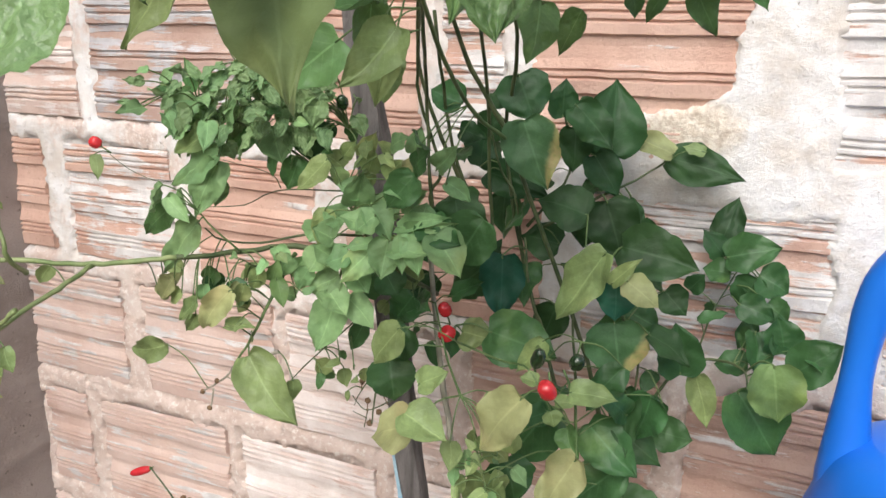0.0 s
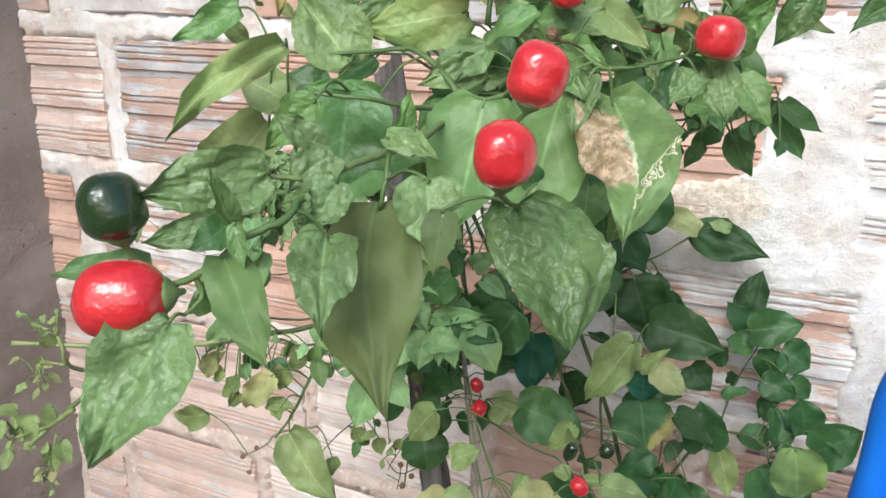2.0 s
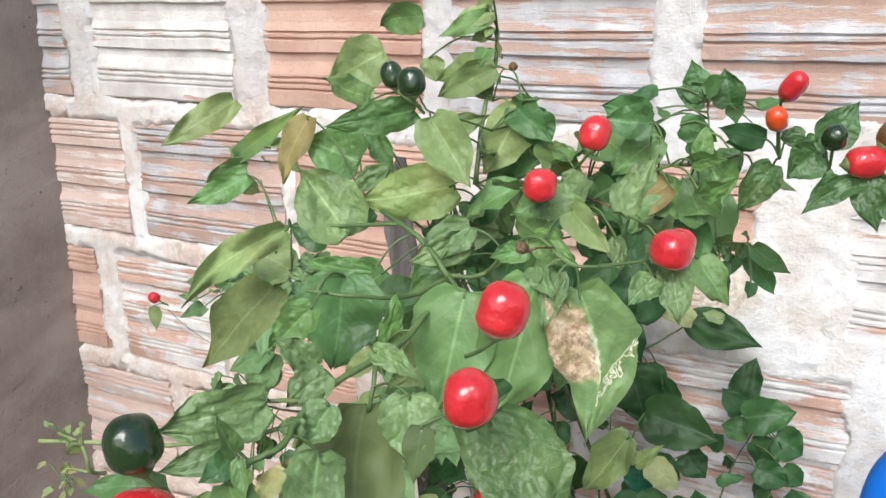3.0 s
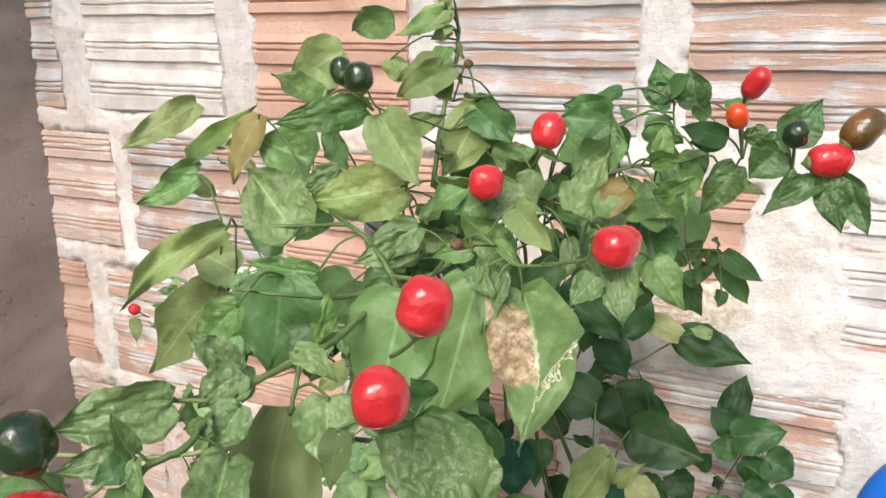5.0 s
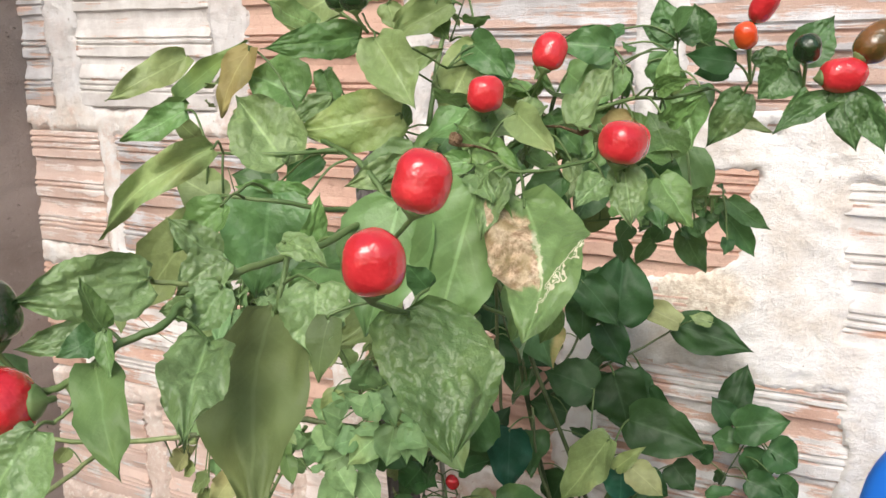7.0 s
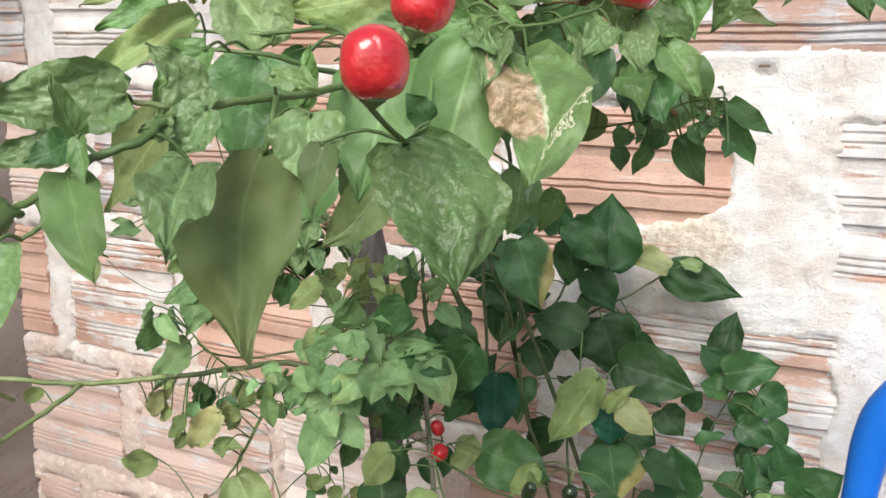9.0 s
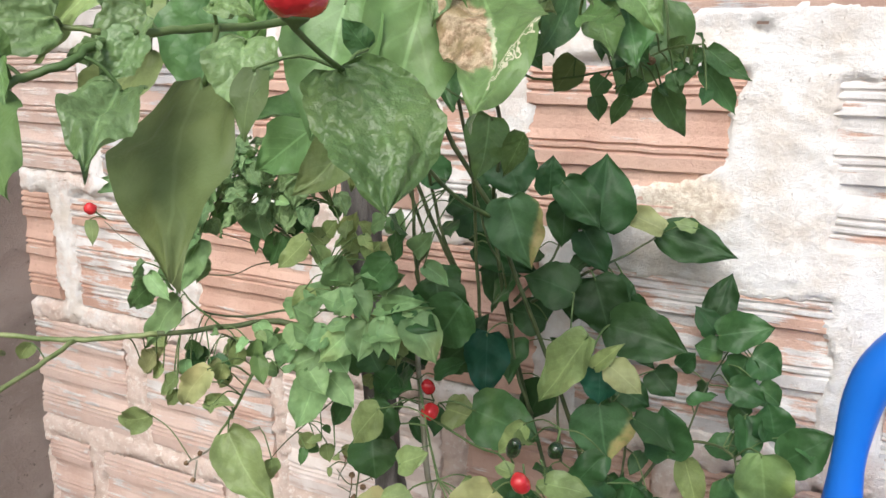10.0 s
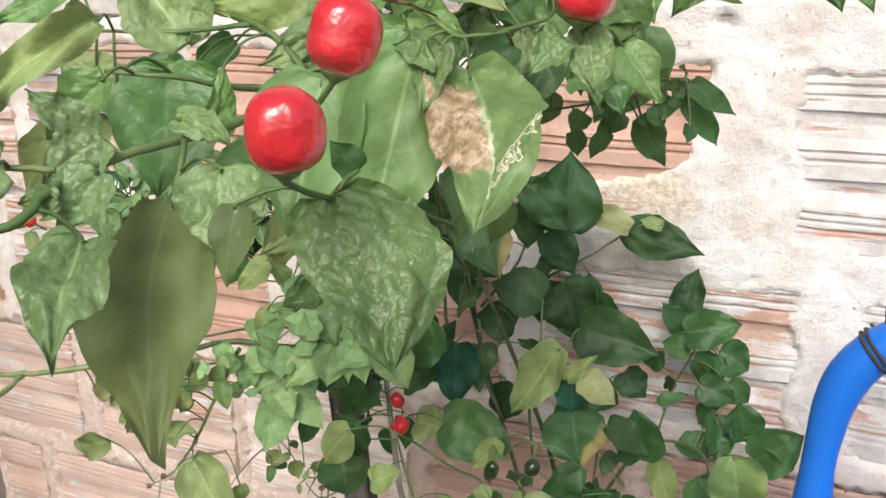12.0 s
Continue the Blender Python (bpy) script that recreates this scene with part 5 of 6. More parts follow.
leaf(fruiting, "rugdeep", (.326, .650, 1.4160), (.316, .645, 1.4050), 0.017, (.361, -.928, .093))
leaf(fruiting, "rugdeep", (.328, .655, 1.4190), (.339, .660, 1.4360), 0.017, (.238, -.963, .129))
leaf(fruiting, "rugdeep", (.314, .660, 1.4230), (.318, .660, 1.4140), 0.010, (.233, -.967, .104))
leaf(fruiting, "rugdeep", (.325, .655, 1.4210), (.321, .650, 1.4120), 0.010, (.332, -.880, .341))
leaf(fruiting, "rugdeep", (.342, .645, 1.4060), (.323, .635, 1.3930), 0.010, (.225, -.903, .366))
leaf(fruiting, "rugdeep", (.333, .648, 1.4080), (.325, .640, 1.3960), 0.007, (.373, -.867, .330))
leaf(fruiting, "rugdeep", (.346, .645, 1.4090), (.351, .640, 1.3870), 0.014, (-.021, -.976, .217))
leaf(fruiting, "rugdeep", (.350, .645, 1.4080), (.361, .640, 1.3870), 0.012, (-.236, -.966, .106))
leaf(fruiting, "light", (.297, .700, 1.3940), (.316, .700, 1.3870), 0.006, (.126, -.931, .342))
leaf(fruiting, "mined", (0.2696, 0.7380, 1.3762), (0.2534, 0.7220, 1.3319), 0.0401, (0.308, -0.925, 0.222), fold=.12, bend=.1, full=1.0)
leaf(fruiting, "deep", (0.2964, 0.7120, 1.3541), (0.3163, 0.7180, 1.3399), 0.0105, (0.380, -0.913, 0.147), fold=.3)
leaf(fruiting, "deep", (0.2938, 0.7220, 1.3451), (0.3077, 0.7300, 1.3228), 0.0119, (0.457, -0.889, -0.034))
leaf(fruiting, "deep", (0.2745, 0.7220, 1.3373), (0.2866, 0.7340, 1.3109), 0.0155, (0.529, -0.838, -0.138))
leaf(fruiting, "deep", (0.2543, 0.7000, 1.3408), (0.2493, 0.6960, 1.3323), 0.0103, (0.325, -0.915, 0.239))
leaf(fruiting, "deep", (0.2492, 0.7000, 1.3325), (0.2520, 0.7000, 1.3206), 0.0093, (0.398, -0.913, 0.094))
leaf(fruiting, "deep", (0.2637, 0.7080, 1.3320), (0.2545, 0.7080, 1.3176), 0.0082, (0.105, -0.992, -0.067))
leaf(fruiting, "deep", (0.2703, 0.7060, 1.3400), (0.2637, 0.7060, 1.3305), 0.0097, (0.087, -0.994, -0.061))
leaf(fruiting, "deep", (0.2820, 0.7120, 1.3437), (0.2870, 0.7120, 1.3333), 0.0091, (0.327, -0.932, 0.157))
leaf(fruiting, "mid", (0.2859, 0.7120, 1.3492), (0.2787, 0.7120, 1.3537), 0.0059, (0.187, -0.936, 0.299))
leaf(fruiting, "deep", (0.2874, 0.7120, 1.3502), (0.2854, 0.7120, 1.3565), 0.0048, (0.315, -0.944, 0.100))
leaf(fruiting, "mid", (0.2884, 0.7120, 1.3503), (0.2927, 0.7120, 1.3556), 0.0053, (0.043, -0.998, -0.035))
leaf(fruiting, "deep", (0.2906, 0.7120, 1.3488), (0.2961, 0.7120, 1.3505), 0.0053, (-0.049, -0.986, 0.160))
leaf(fruiting, "deep", (0.2870, 0.7120, 1.3476), (0.2819, 0.7120, 1.3464), 0.0059, (-0.044, -0.982, 0.186))
leaf(fruiting, "deep", (0.2897, 0.7120, 1.3472), (0.2926, 0.7120, 1.3420), 0.0059, (0.306, -0.936, 0.171))
leaf(fruiting, "deep", (0.2920, 0.7120, 1.3514), (0.2979, 0.7120, 1.3537), 0.0048, (-0.050, -0.990, 0.129))
leaf(fruiting, "mid", (0.2790, 0.7120, 1.3489), (0.2767, 0.7120, 1.3435), 0.0048, (0.161, -0.985, -0.068))
leaf(fruiting, "olive", (0.2379, 0.7050, 1.3492), (0.2269, 0.7050, 1.3332), 0.0160, (0.151, -0.983, -0.104))
leaf(fruiting, "mid", (.281, .710, 1.3540), (.288, .710, 1.3600), 0.008, (.205, -.949, -.239))
leaf(fruiting, "light", (.176, .665, 1.4710), (.149, .660, 1.4600), 0.011, (.035, -.939, .342))
leaf(fruiting, "mid", (.085, .760, 1.4640), (.050, .760, 1.4570), 0.022, (.033, -.986, -.164))
leaf(fruiting, "light", (.132, .680, 1.4470), (.135, .680, 1.4340), 0.013, (.276, -.959, .064))
leaf(fruiting, "mid", (.168, .660, 1.4400), (.177, .660, 1.4280), 0.013, (.287, -.933, .215))
leaf(fruiting, "deep", (.198, .660, 1.4220), (.207, .660, 1.4070), 0.018, (.476, -.831, .286))
leaf(fruiting, "light", (.214, .660, 1.4100), (.205, .660, 1.3910), 0.016, (.287, -.948, -.136))
leaf(fruiting, "yellow", (.248, .660, 1.3990), (.255, .660, 1.3810), 0.018, (.480, -.857, .187))
leaf(fruiting, "light", (.240, .680, 1.3870), (.222, .680, 1.3820), 0.016, (-.012, -.999, .042))
leaf(fruiting, "light", (.167, .620, 1.3190), (.149, .600, 1.2930), 0.023, (.447, -.831, .330))
leaf(fruiting, "light", (.085, .760, 1.2970), (.085, .750, 1.2660), 0.025, (.626, -.742, .239))
leaf(fruiting, "mid", (.156, .620, 1.3140), (.173, .620, 1.3170), 0.007, (-.043, -.969, .242))
leaf(fruiting, "mid", (.232, .620, 1.3300), (.232, .610, 1.3060), 0.020, (.651, -.701, .292))

# soft rosette in the middle, upper clump and the long side branch
stem(bushy, "pale", 0.0027, 0.0020, (.116, .800, .810), (.113, .800, .909), (.111, .800, .983), (.091, .820, 1.045), (.075, .840, 1.090), (.064, .850, 1.159))
stem(bushy, "dark", 0.0018, 0.0011, (.067, .860, 1.100), (.064, .800, 1.139), (.057, .770, 1.172), (.044, .765, 1.200))
stem(bushy, "dark", 0.0022, 0.0019, (.055, .800, 1.144), (-.006, .775, 1.154), (-.038, .745, 1.154), (-.061, .710, 1.157))
stem(bushy, "dark", 0.0012, 0.0006, (.048, .795, 1.142), (.003, .775, 1.144), (-.026, .760, 1.140), (-.038, .750, 1.148))
stem(bushy, "dark", 0.0011, 0.0006, (.036, .800, 1.161), (-.003, .785, 1.161), (-.038, .775, 1.153), (-.067, .765, 1.155), (-.077, .760, 1.164))
stem(bushy, "lime", 0.0019, 0.0017, (-.061, .711, 1.157), (-.082, .694, 1.157), (-.108, .681, 1.155), (-.146, .660, 1.158), (-.189, .640, 1.161))
stem(bushy, "lime", 0.0018, 0.0016, (-.108, .681, 1.155), (-.107, .650, 1.147), (-.112, .620, 1.138), (-.121, .590, 1.122))
stem(bushy, "green", 0.0008, 0.0005, (-.032, .745, 1.155), (-.042, .730, 1.175), (-.051, .725, 1.189))
stem(bushy, "dark", 0.0011, 0.0007, (.056, .800, 1.176), (.020, .785, 1.205), (-.014, .780, 1.227), (-.041, .750, 1.251), (-.071, .745, 1.261))
stem(bushy, "dark", 0.0006, 0.0004, (.019, .800, 1.193), (-.045, .810, 1.185), (-.087, .820, 1.167), (-.134, .830, 1.158))
stem(bushy, "dark", 0.0005, 0.0003, (-.042, .810, 1.187), (-.052, .810, 1.198), (-.097, .810, 1.205))
stem(bushy, "dark", 0.0007, 0.0004, (-.039, .780, 1.276), (-.063, .790, 1.288), (-.082, .800, 1.315), (-.088, .800, 1.336))
pepper(bushy, "green", (.028, .793, 1.254), (.031, .787, 1.264), 0.0085, (.028, .800, 1.239))
sprig(bushy, "light bushg", (.053, .780, 1.217), (0.04, 0.015, 0.02), 8, 0.015)
sprig(bushy, "bushg lush", (.096, .768, 1.207), (0.022, 0.008, 0.045), 10, 0.027)
sprig(bushy, "lush light", (.057, .826, 1.111), (0.026, 0.005, 0.045), 10, 0.027)
sprig(bushy, "curl bushg", (-.066, .745, 1.261), (0.035, 0.03, 0.022), 45, 0.017)
sprig(bushy, "curl", (-.032, .765, 1.264), (0.035, 0.03, 0.022), 40, 0.017)
sprig(bushy, "curl bushg", (-.017, .775, 1.256), (0.03, 0.02, 0.02), 18, 0.017)
sprig(bushy, "curl deep", (-.007, .780, 1.246), (0.03, 0.03, 0.025), 20, 0.015)
sprig(bushy, "curl", (.021, .790, 1.262), (0.025, 0.02, 0.02), 10, 0.017)
sprig(bushy, "curl bushg", (-.046, .730, 1.223), (0.02, 0.02, 0.03), 8, 0.022)
leaf(bushy, "deep", (-0.0373, 0.7750, 1.2441), (-0.0596, 0.7700, 1.2168), 0.0217, (0.281, -0.958, -0.053), reach=0.035, full=0.9, skew=0)
leaf(bushy, "bushg", (-0.0176, 0.7700, 1.2423), (-0.0067, 0.7650, 1.2178), 0.0293, (0.658, -0.625, 0.419), reach=0.035, full=1.0, skew=0)
leaf(bushy, "dark", (0.0041, 0.7850, 1.2413), (0.0090, 0.7800, 1.2177), 0.0270, (0.607, -0.742, 0.284), reach=0.035, full=1.0, skew=0)
leaf(bushy, "curl", (0.0235, 0.7700, 1.2629), (0.0190, 0.7650, 1.2420), 0.0177, (0.424, -0.897, 0.124), reach=0.035, full=0.6, skew=0)
leaf(bushy, "curl", (-0.0543, 0.7450, 1.2557), (-0.0367, 0.7400, 1.2383), 0.0126, (0.526, -0.512, 0.679), reach=0.035, full=0.4, skew=0)
leaf(bushy, "light", (-0.0351, 0.7350, 1.2447), (-0.0704, 0.7300, 1.2264), 0.0213, (-0.121, -0.874, 0.470), reach=0.035, full=0.8, skew=0)
leaf(bushy, "bushg", (-0.0323, 0.7300, 1.2289), (-0.0721, 0.7250, 1.2056), 0.0260, (-0.175, -0.858, 0.482), reach=0.035, full=0.9, skew=0)
leaf(bushy, "bushg", (-0.0330, 0.7300, 1.2235), (-0.0546, 0.7220, 1.1833), 0.0242, (0.296, -0.955, 0.031), reach=0.035, full=0.8, skew=0)
leaf(bushy, "curl", (-0.0419, 0.7500, 1.2321), (-0.0349, 0.7500, 1.2215), 0.0128, (0.656, -0.618, 0.434), reach=0.035, full=0.8, skew=0)
leaf(bushy, "deep", (-0.0378, 0.7750, 1.2586), (-0.0220, 0.7700, 1.2396), 0.0186, (0.476, -0.668, 0.572), reach=0.035, full=0.9, skew=0)
leaf(bushy, "deep", (-0.0695, 0.7220, 1.1912), (-0.0999, 0.7180, 1.1660), 0.0195, (0.148, -0.989, -0.022), reach=0.035, full=0.8, skew=0)
leaf(bushy, "bushg", (-0.0474, 0.7220, 1.1818), (-0.0846, 0.7150, 1.1394), 0.0211, (0.048, -0.991, 0.121), reach=0.035, full=0.5, skew=0)
leaf(bushy, "yellow", (-0.0734, 0.7200, 1.1378), (-0.0853, 0.7150, 1.1212), 0.0146, (0.050, -0.966, 0.255), reach=0.035, full=0.8, skew=0)
leaf(bushy, "lush", (-0.0383, 0.7400, 1.1342), (-0.0240, 0.7380, 1.1184), 0.0145, (0.540, -0.621, 0.568), reach=0.035, full=0.9, skew=0)
leaf(bushy, "bright", (-0.0070, 0.7450, 1.1364), (-0.0003, 0.7450, 1.1529), 0.0117, (0.512, -0.833, -0.209), reach=0.035, full=0.8, skew=0)
leaf(bushy, "bright", (-0.0027, 0.7450, 1.1392), (0.0058, 0.7400, 1.1206), 0.0126, (0.592, -0.669, 0.448), reach=0.035, full=0.8, skew=0)
leaf(bushy, "light", (0.0352, 0.7600, 1.2251), (0.0129, 0.7550, 1.2021), 0.0170, (0.032, -0.983, 0.182), reach=0.035, full=0.8, skew=0)
leaf(bushy, "deep", (-0.0018, 0.7800, 1.2200), (-0.0113, 0.7750, 1.1945), 0.0196, (0.424, -0.906, 0.020), reach=0.035, full=1.0, skew=0)
leaf(bushy, "deep", (0.1033, 0.7550, 1.2208), (0.0833, 0.7500, 1.1969), 0.0243, (0.132, -0.987, 0.096), reach=0.035, full=1.0, skew=0)
leaf(bushy, "bushg", (0.0529, 0.7650, 1.1931), (0.0658, 0.7550, 1.2192), 0.0225, (0.440, -0.745, -0.502), reach=0.035, full=1.0, skew=0)
leaf(bushy, "bushg", (0.0645, 0.7650, 1.1945), (0.0838, 0.7580, 1.1757), 0.0208, (0.387, -0.661, 0.643), reach=0.035, full=1.0, skew=0)
leaf(bushy, "light", (0.0280, 0.7650, 1.1885), (0.0263, 0.7600, 1.1604), 0.0174, (0.494, -0.861, 0.122), reach=0.035, full=0.8, skew=0)
leaf(bushy, "yellow", (0.0984, 0.7700, 1.2273), (0.0738, 0.7650, 1.2087), 0.0140, (-0.116, -0.911, 0.397), reach=0.035, full=0.7, skew=0)
leaf(bushy, "bushg", (0.0848, 0.7650, 1.1815), (0.1254, 0.7550, 1.1968), 0.0135, (-0.360, -0.839, 0.408), reach=0.035, full=0.6, skew=0)
leaf(bushy, "bushg", (0.0853, 0.7650, 1.1738), (0.1281, 0.7550, 1.1931), 0.0143, (-0.340, -0.895, 0.289), reach=0.035, full=0.6, skew=0)
leaf(bushy, "bushg", (0.1175, 0.7550, 1.1828), (0.1413, 0.7450, 1.1603), 0.0270, (0.333, -0.680, 0.653), reach=0.035, full=0.9, skew=0)
leaf(bushy, "bushg", (0.0986, 0.7550, 1.1817), (0.1097, 0.7450, 1.1569), 0.0167, (0.468, -0.726, 0.504), reach=0.035, full=0.7, skew=0)
leaf(bushy, "bushg", (0.0831, 0.7550, 1.1757), (0.0814, 0.7450, 1.1503), 0.0239, (0.393, -0.864, 0.314), reach=0.035, full=1.0, skew=0)
leaf(bushy, "bushg", (0.0945, 0.7500, 1.1803), (0.0987, 0.7450, 1.1559), 0.0118, (0.521, -0.814, 0.256), reach=0.035, full=0.6, skew=0)
leaf(bushy, "bushg", (0.0716, 0.7550, 1.1686), (0.0498, 0.7450, 1.1442), 0.0227, (0.089, -0.947, 0.309), reach=0.035, full=0.9, skew=0)
leaf(bushy, "bushg", (0.0736, 0.7520, 1.1737), (0.0521, 0.7480, 1.1683), 0.0112, (-0.047, -0.704, 0.709), reach=0.035, full=0.7, skew=0)
leaf(bushy, "bushg", (0.0370, 0.7650, 1.1405), (0.0148, 0.7550, 1.1294), 0.0230, (0.061, -0.801, 0.595), reach=0.035, full=1.0, skew=0)
leaf(bushy, "bushg", (0.0332, 0.7650, 1.1222), (0.0233, 0.7520, 1.0839), 0.0279, (0.274, -0.930, 0.246), reach=0.035, full=0.8, skew=0)
leaf(bushy, "bushg", (0.0399, 0.7700, 1.1236), (0.0644, 0.7650, 1.1067), 0.0211, (0.360, -0.612, 0.704), reach=0.035, full=0.9, skew=0)
leaf(bushy, "lush", (0.0407, 0.7900, 1.0965), (0.0307, 0.7850, 1.0740), 0.0151, (0.269, -0.959, 0.093), reach=0.035, full=0.8, skew=0)
leaf(bushy, "lush", (0.1366, 0.7900, 1.1867), (0.1162, 0.7850, 1.1539), 0.0381, (0.084, -0.992, 0.099), reach=0.035, full=1.0, skew=0)
leaf(bushy, "lush", (0.1198, 0.8200, 1.1909), (0.0887, 0.8200, 1.1873), 0.0227, (-0.066, -0.822, 0.565), reach=0.035, full=1.0, skew=0)
leaf(bushy, "bushg", (0.0873, 0.7850, 1.2285), (0.0951, 0.7800, 1.2470), 0.0146, (0.350, -0.856, -0.379), reach=0.035, full=0.9, skew=0)
leaf(bushy, "bushg", (0.0422, 0.7550, 1.1554), (0.0254, 0.7500, 1.1666), 0.0205, (0.588, -0.426, 0.688), reach=0.035, full=0.9, skew=0)
leaf(bushy, "bushg", (0.0399, 0.7700, 1.1790), (0.0253, 0.7650, 1.1906), 0.0217, (0.644, -0.475, 0.600), reach=0.035, full=0.9, skew=0)
leaf(bushy, "bushg", (0.0658, 0.7600, 1.1812), (0.0460, 0.7550, 1.1878), 0.0201, (0.388, -0.525, 0.758), reach=0.035, full=0.9, skew=0)
leaf(bushy, "light", (0.0461, 0.7850, 1.2221), (0.0609, 0.7800, 1.2410), 0.0146, (0.148, -0.921, -0.359), reach=0.035, full=0.6, skew=0)
leaf(bushy, "light", (0.0319, 0.7850, 1.2220), (0.0449, 0.7800, 1.2347), 0.0123, (-0.142, -0.962, -0.233), reach=0.035, full=0.7, skew=0)
leaf(bushy, "light", (0.0313, 0.7850, 1.2139), (0.0176, 0.7800, 1.2265), 0.0167, (0.679, -0.493, 0.544), reach=0.035, full=0.8, skew=0)
leaf(bushy, "light", (0.0694, 0.7850, 1.2261), (0.0634, 0.7800, 1.2362), 0.0121, (0.876, -0.296, 0.380), reach=0.035, full=0.6, skew=0)
leaf(bushy, "bushg", (0.0697, 0.7850, 1.2320), (0.0858, 0.7800, 1.2407), 0.0156, (-0.457, -0.804, 0.381), reach=0.035, full=0.8, skew=0)
leaf(bushy, "bushg", (0.0657, 0.7750, 1.2007), (0.0817, 0.7700, 1.1844), 0.0202, (0.454, -0.626, 0.635), reach=0.035, full=0.9, skew=0)
leaf(bushy, "bushg", (0.1024, 0.7650, 1.1885), (0.1071, 0.7650, 1.2004), 0.0211, (0.381, -0.912, -0.150), reach=0.035, full=0.8, skew=0)
leaf(bushy, "lush", (0.0548, 0.8000, 1.1342), (0.0637, 0.8000, 1.1182), 0.0261, (0.587, -0.740, 0.329), reach=0.035, full=1.0, skew=0)
leaf(bushy, "lush", (0.0340, 0.8000, 1.1175), (0.0449, 0.8000, 1.1326), 0.0247, (0.243, -0.954, -0.175), reach=0.035, full=1.0, skew=0)
leaf(bushy, "lush", (0.0719, 0.8100, 1.1160), (0.0563, 0.8100, 1.0953), 0.0266, (0.015, -1.000, -0.011), reach=0.035, full=1.0, skew=0)
leaf(bushy, "bushg", (0.0483, 0.7650, 1.1449), (0.0628, 0.7600, 1.1326), 0.0198, (0.386, -0.602, 0.699), reach=0.035, full=0.9, skew=0)
leaf(bushy, "bushg", (0.0267, 0.7600, 1.1597), (0.0195, 0.7520, 1.1446), 0.0209, (0.195, -0.902, 0.386), reach=0.035, full=1.0, skew=0)
leaf(bushy, "bushg", (0.0371, 0.7600, 1.1693), (0.0248, 0.7520, 1.1780), 0.0224, (0.692, -0.423, 0.585), reach=0.035, full=1.0, skew=0)
leaf(bushy, "bushg", (0.0554, 0.7700, 1.2008), (0.0409, 0.7620, 1.2089), 0.0194, (0.618, -0.520, 0.589), reach=0.035, full=0.9, skew=0)
leaf(bushy, "bushg", (0.0542, 0.7520, 1.1622), (0.0380, 0.7450, 1.1560), 0.0220, (0.008, -0.675, 0.737), reach=0.035, full=1.0, skew=0)
leaf(bushy, "bushg", (0.0884, 0.7520, 1.1712), (0.1142, 0.7450, 1.1734), 0.0209, (-0.232, -0.615, 0.754), reach=0.035, full=0.9, skew=0)
leaf(bushy, "bushg", (0.0729, 0.7570, 1.1907), (0.0591, 0.7500, 1.1793), 0.0207, (-0.048, -0.825, 0.562), reach=0.035, full=1.0, skew=0)
leaf(bushy, "bushg", (0.0899, 0.7650, 1.1983), (0.1118, 0.7580, 1.2101), 0.0185, (-0.428, -0.859, 0.281), reach=0.035, full=0.9, skew=0)
leaf(bushy, "bushg", (0.0309, 0.7580, 1.1319), (0.0502, 0.7500, 1.1175), 0.0226, (0.383, -0.488, 0.784), reach=0.035, full=0.9, skew=0)
leaf(bushy, "light", (0.0381, 0.7750, 1.2056), (0.0308, 0.7700, 1.2179), 0.0148, (0.863, -0.343, 0.370), reach=0.035, full=0.8, skew=0)
leaf(bushy, "light", (0.0574, 0.7750, 1.2155), (0.0663, 0.7700, 1.2308), 0.0144, (0.202, -0.890, -0.408), reach=0.035, full=0.8, skew=0)
leaf(bushy, "light", (0.0742, 0.7700, 1.2125), (0.0892, 0.7650, 1.2283), 0.0156, (-0.258, -0.964, -0.061), reach=0.035, full=0.8, skew=0)
leaf(bushy, "bushg", (0.0219, 0.7650, 1.1780), (0.0163, 0.7600, 1.1643), 0.0182, (0.265, -0.935, 0.234), reach=0.035, full=1.0, skew=0)
leaf(bushy, "bushg", (-0.0087, 0.7700, 1.1340), (0.0097, 0.7650, 1.1514), 0.0189, (-0.083, -0.978, -0.194), reach=0.035, full=0.8, skew=0)
leaf(bushy, "bushg", (-0.0051, 0.7700, 1.1170), (-0.0163, 0.7650, 1.1213), 0.0125, (0.489, -0.472, 0.733), reach=0.035, full=0.8, skew=0)
leaf(bushy, "light", (-0.0036, 0.7650, 1.1451), (-0.0158, 0.7600, 1.1362), 0.0130, (-0.074, -0.822, 0.564), reach=0.035, full=0.8, skew=0)
leaf(bushy, "lush", (-0.0669, 0.7500, 1.1314), (-0.0604, 0.7500, 1.1168), 0.0178, (0.738, -0.588, 0.330), reach=0.035, full=0.8, skew=0)
leaf(bushy, "deep", (-0.0606, 0.7500, 1.1368), (-0.0729, 0.7480, 1.1221), 0.0151, (0.142, -0.990, 0.015), reach=0.035, full=0.9, skew=0)
leaf(bushy, "light", (-0.0295, 0.7450, 1.1218), (-0.0371, 0.7400, 1.1092), 0.0112, (0.203, -0.946, 0.253), reach=0.035, full=0.8, skew=0)
leaf(bushy, "light", (-0.0677, 0.7200, 1.1285), (-0.0805, 0.7200, 1.1176), 0.0129, (-0.229, -0.935, 0.270), reach=0.035, full=0.7, skew=0)
leaf(bushy, "light", (-0.0549, 0.7200, 1.1222), (-0.0739, 0.7200, 1.1056), 0.0146, (-0.267, -0.914, 0.307), reach=0.035, full=0.7, skew=0)
leaf(bushy, "light", (-0.0886, 0.7200, 1.1205), (-0.0781, 0.7200, 1.1332), 0.0113, (0.106, -0.991, -0.087), reach=0.035, full=0.7, skew=0)
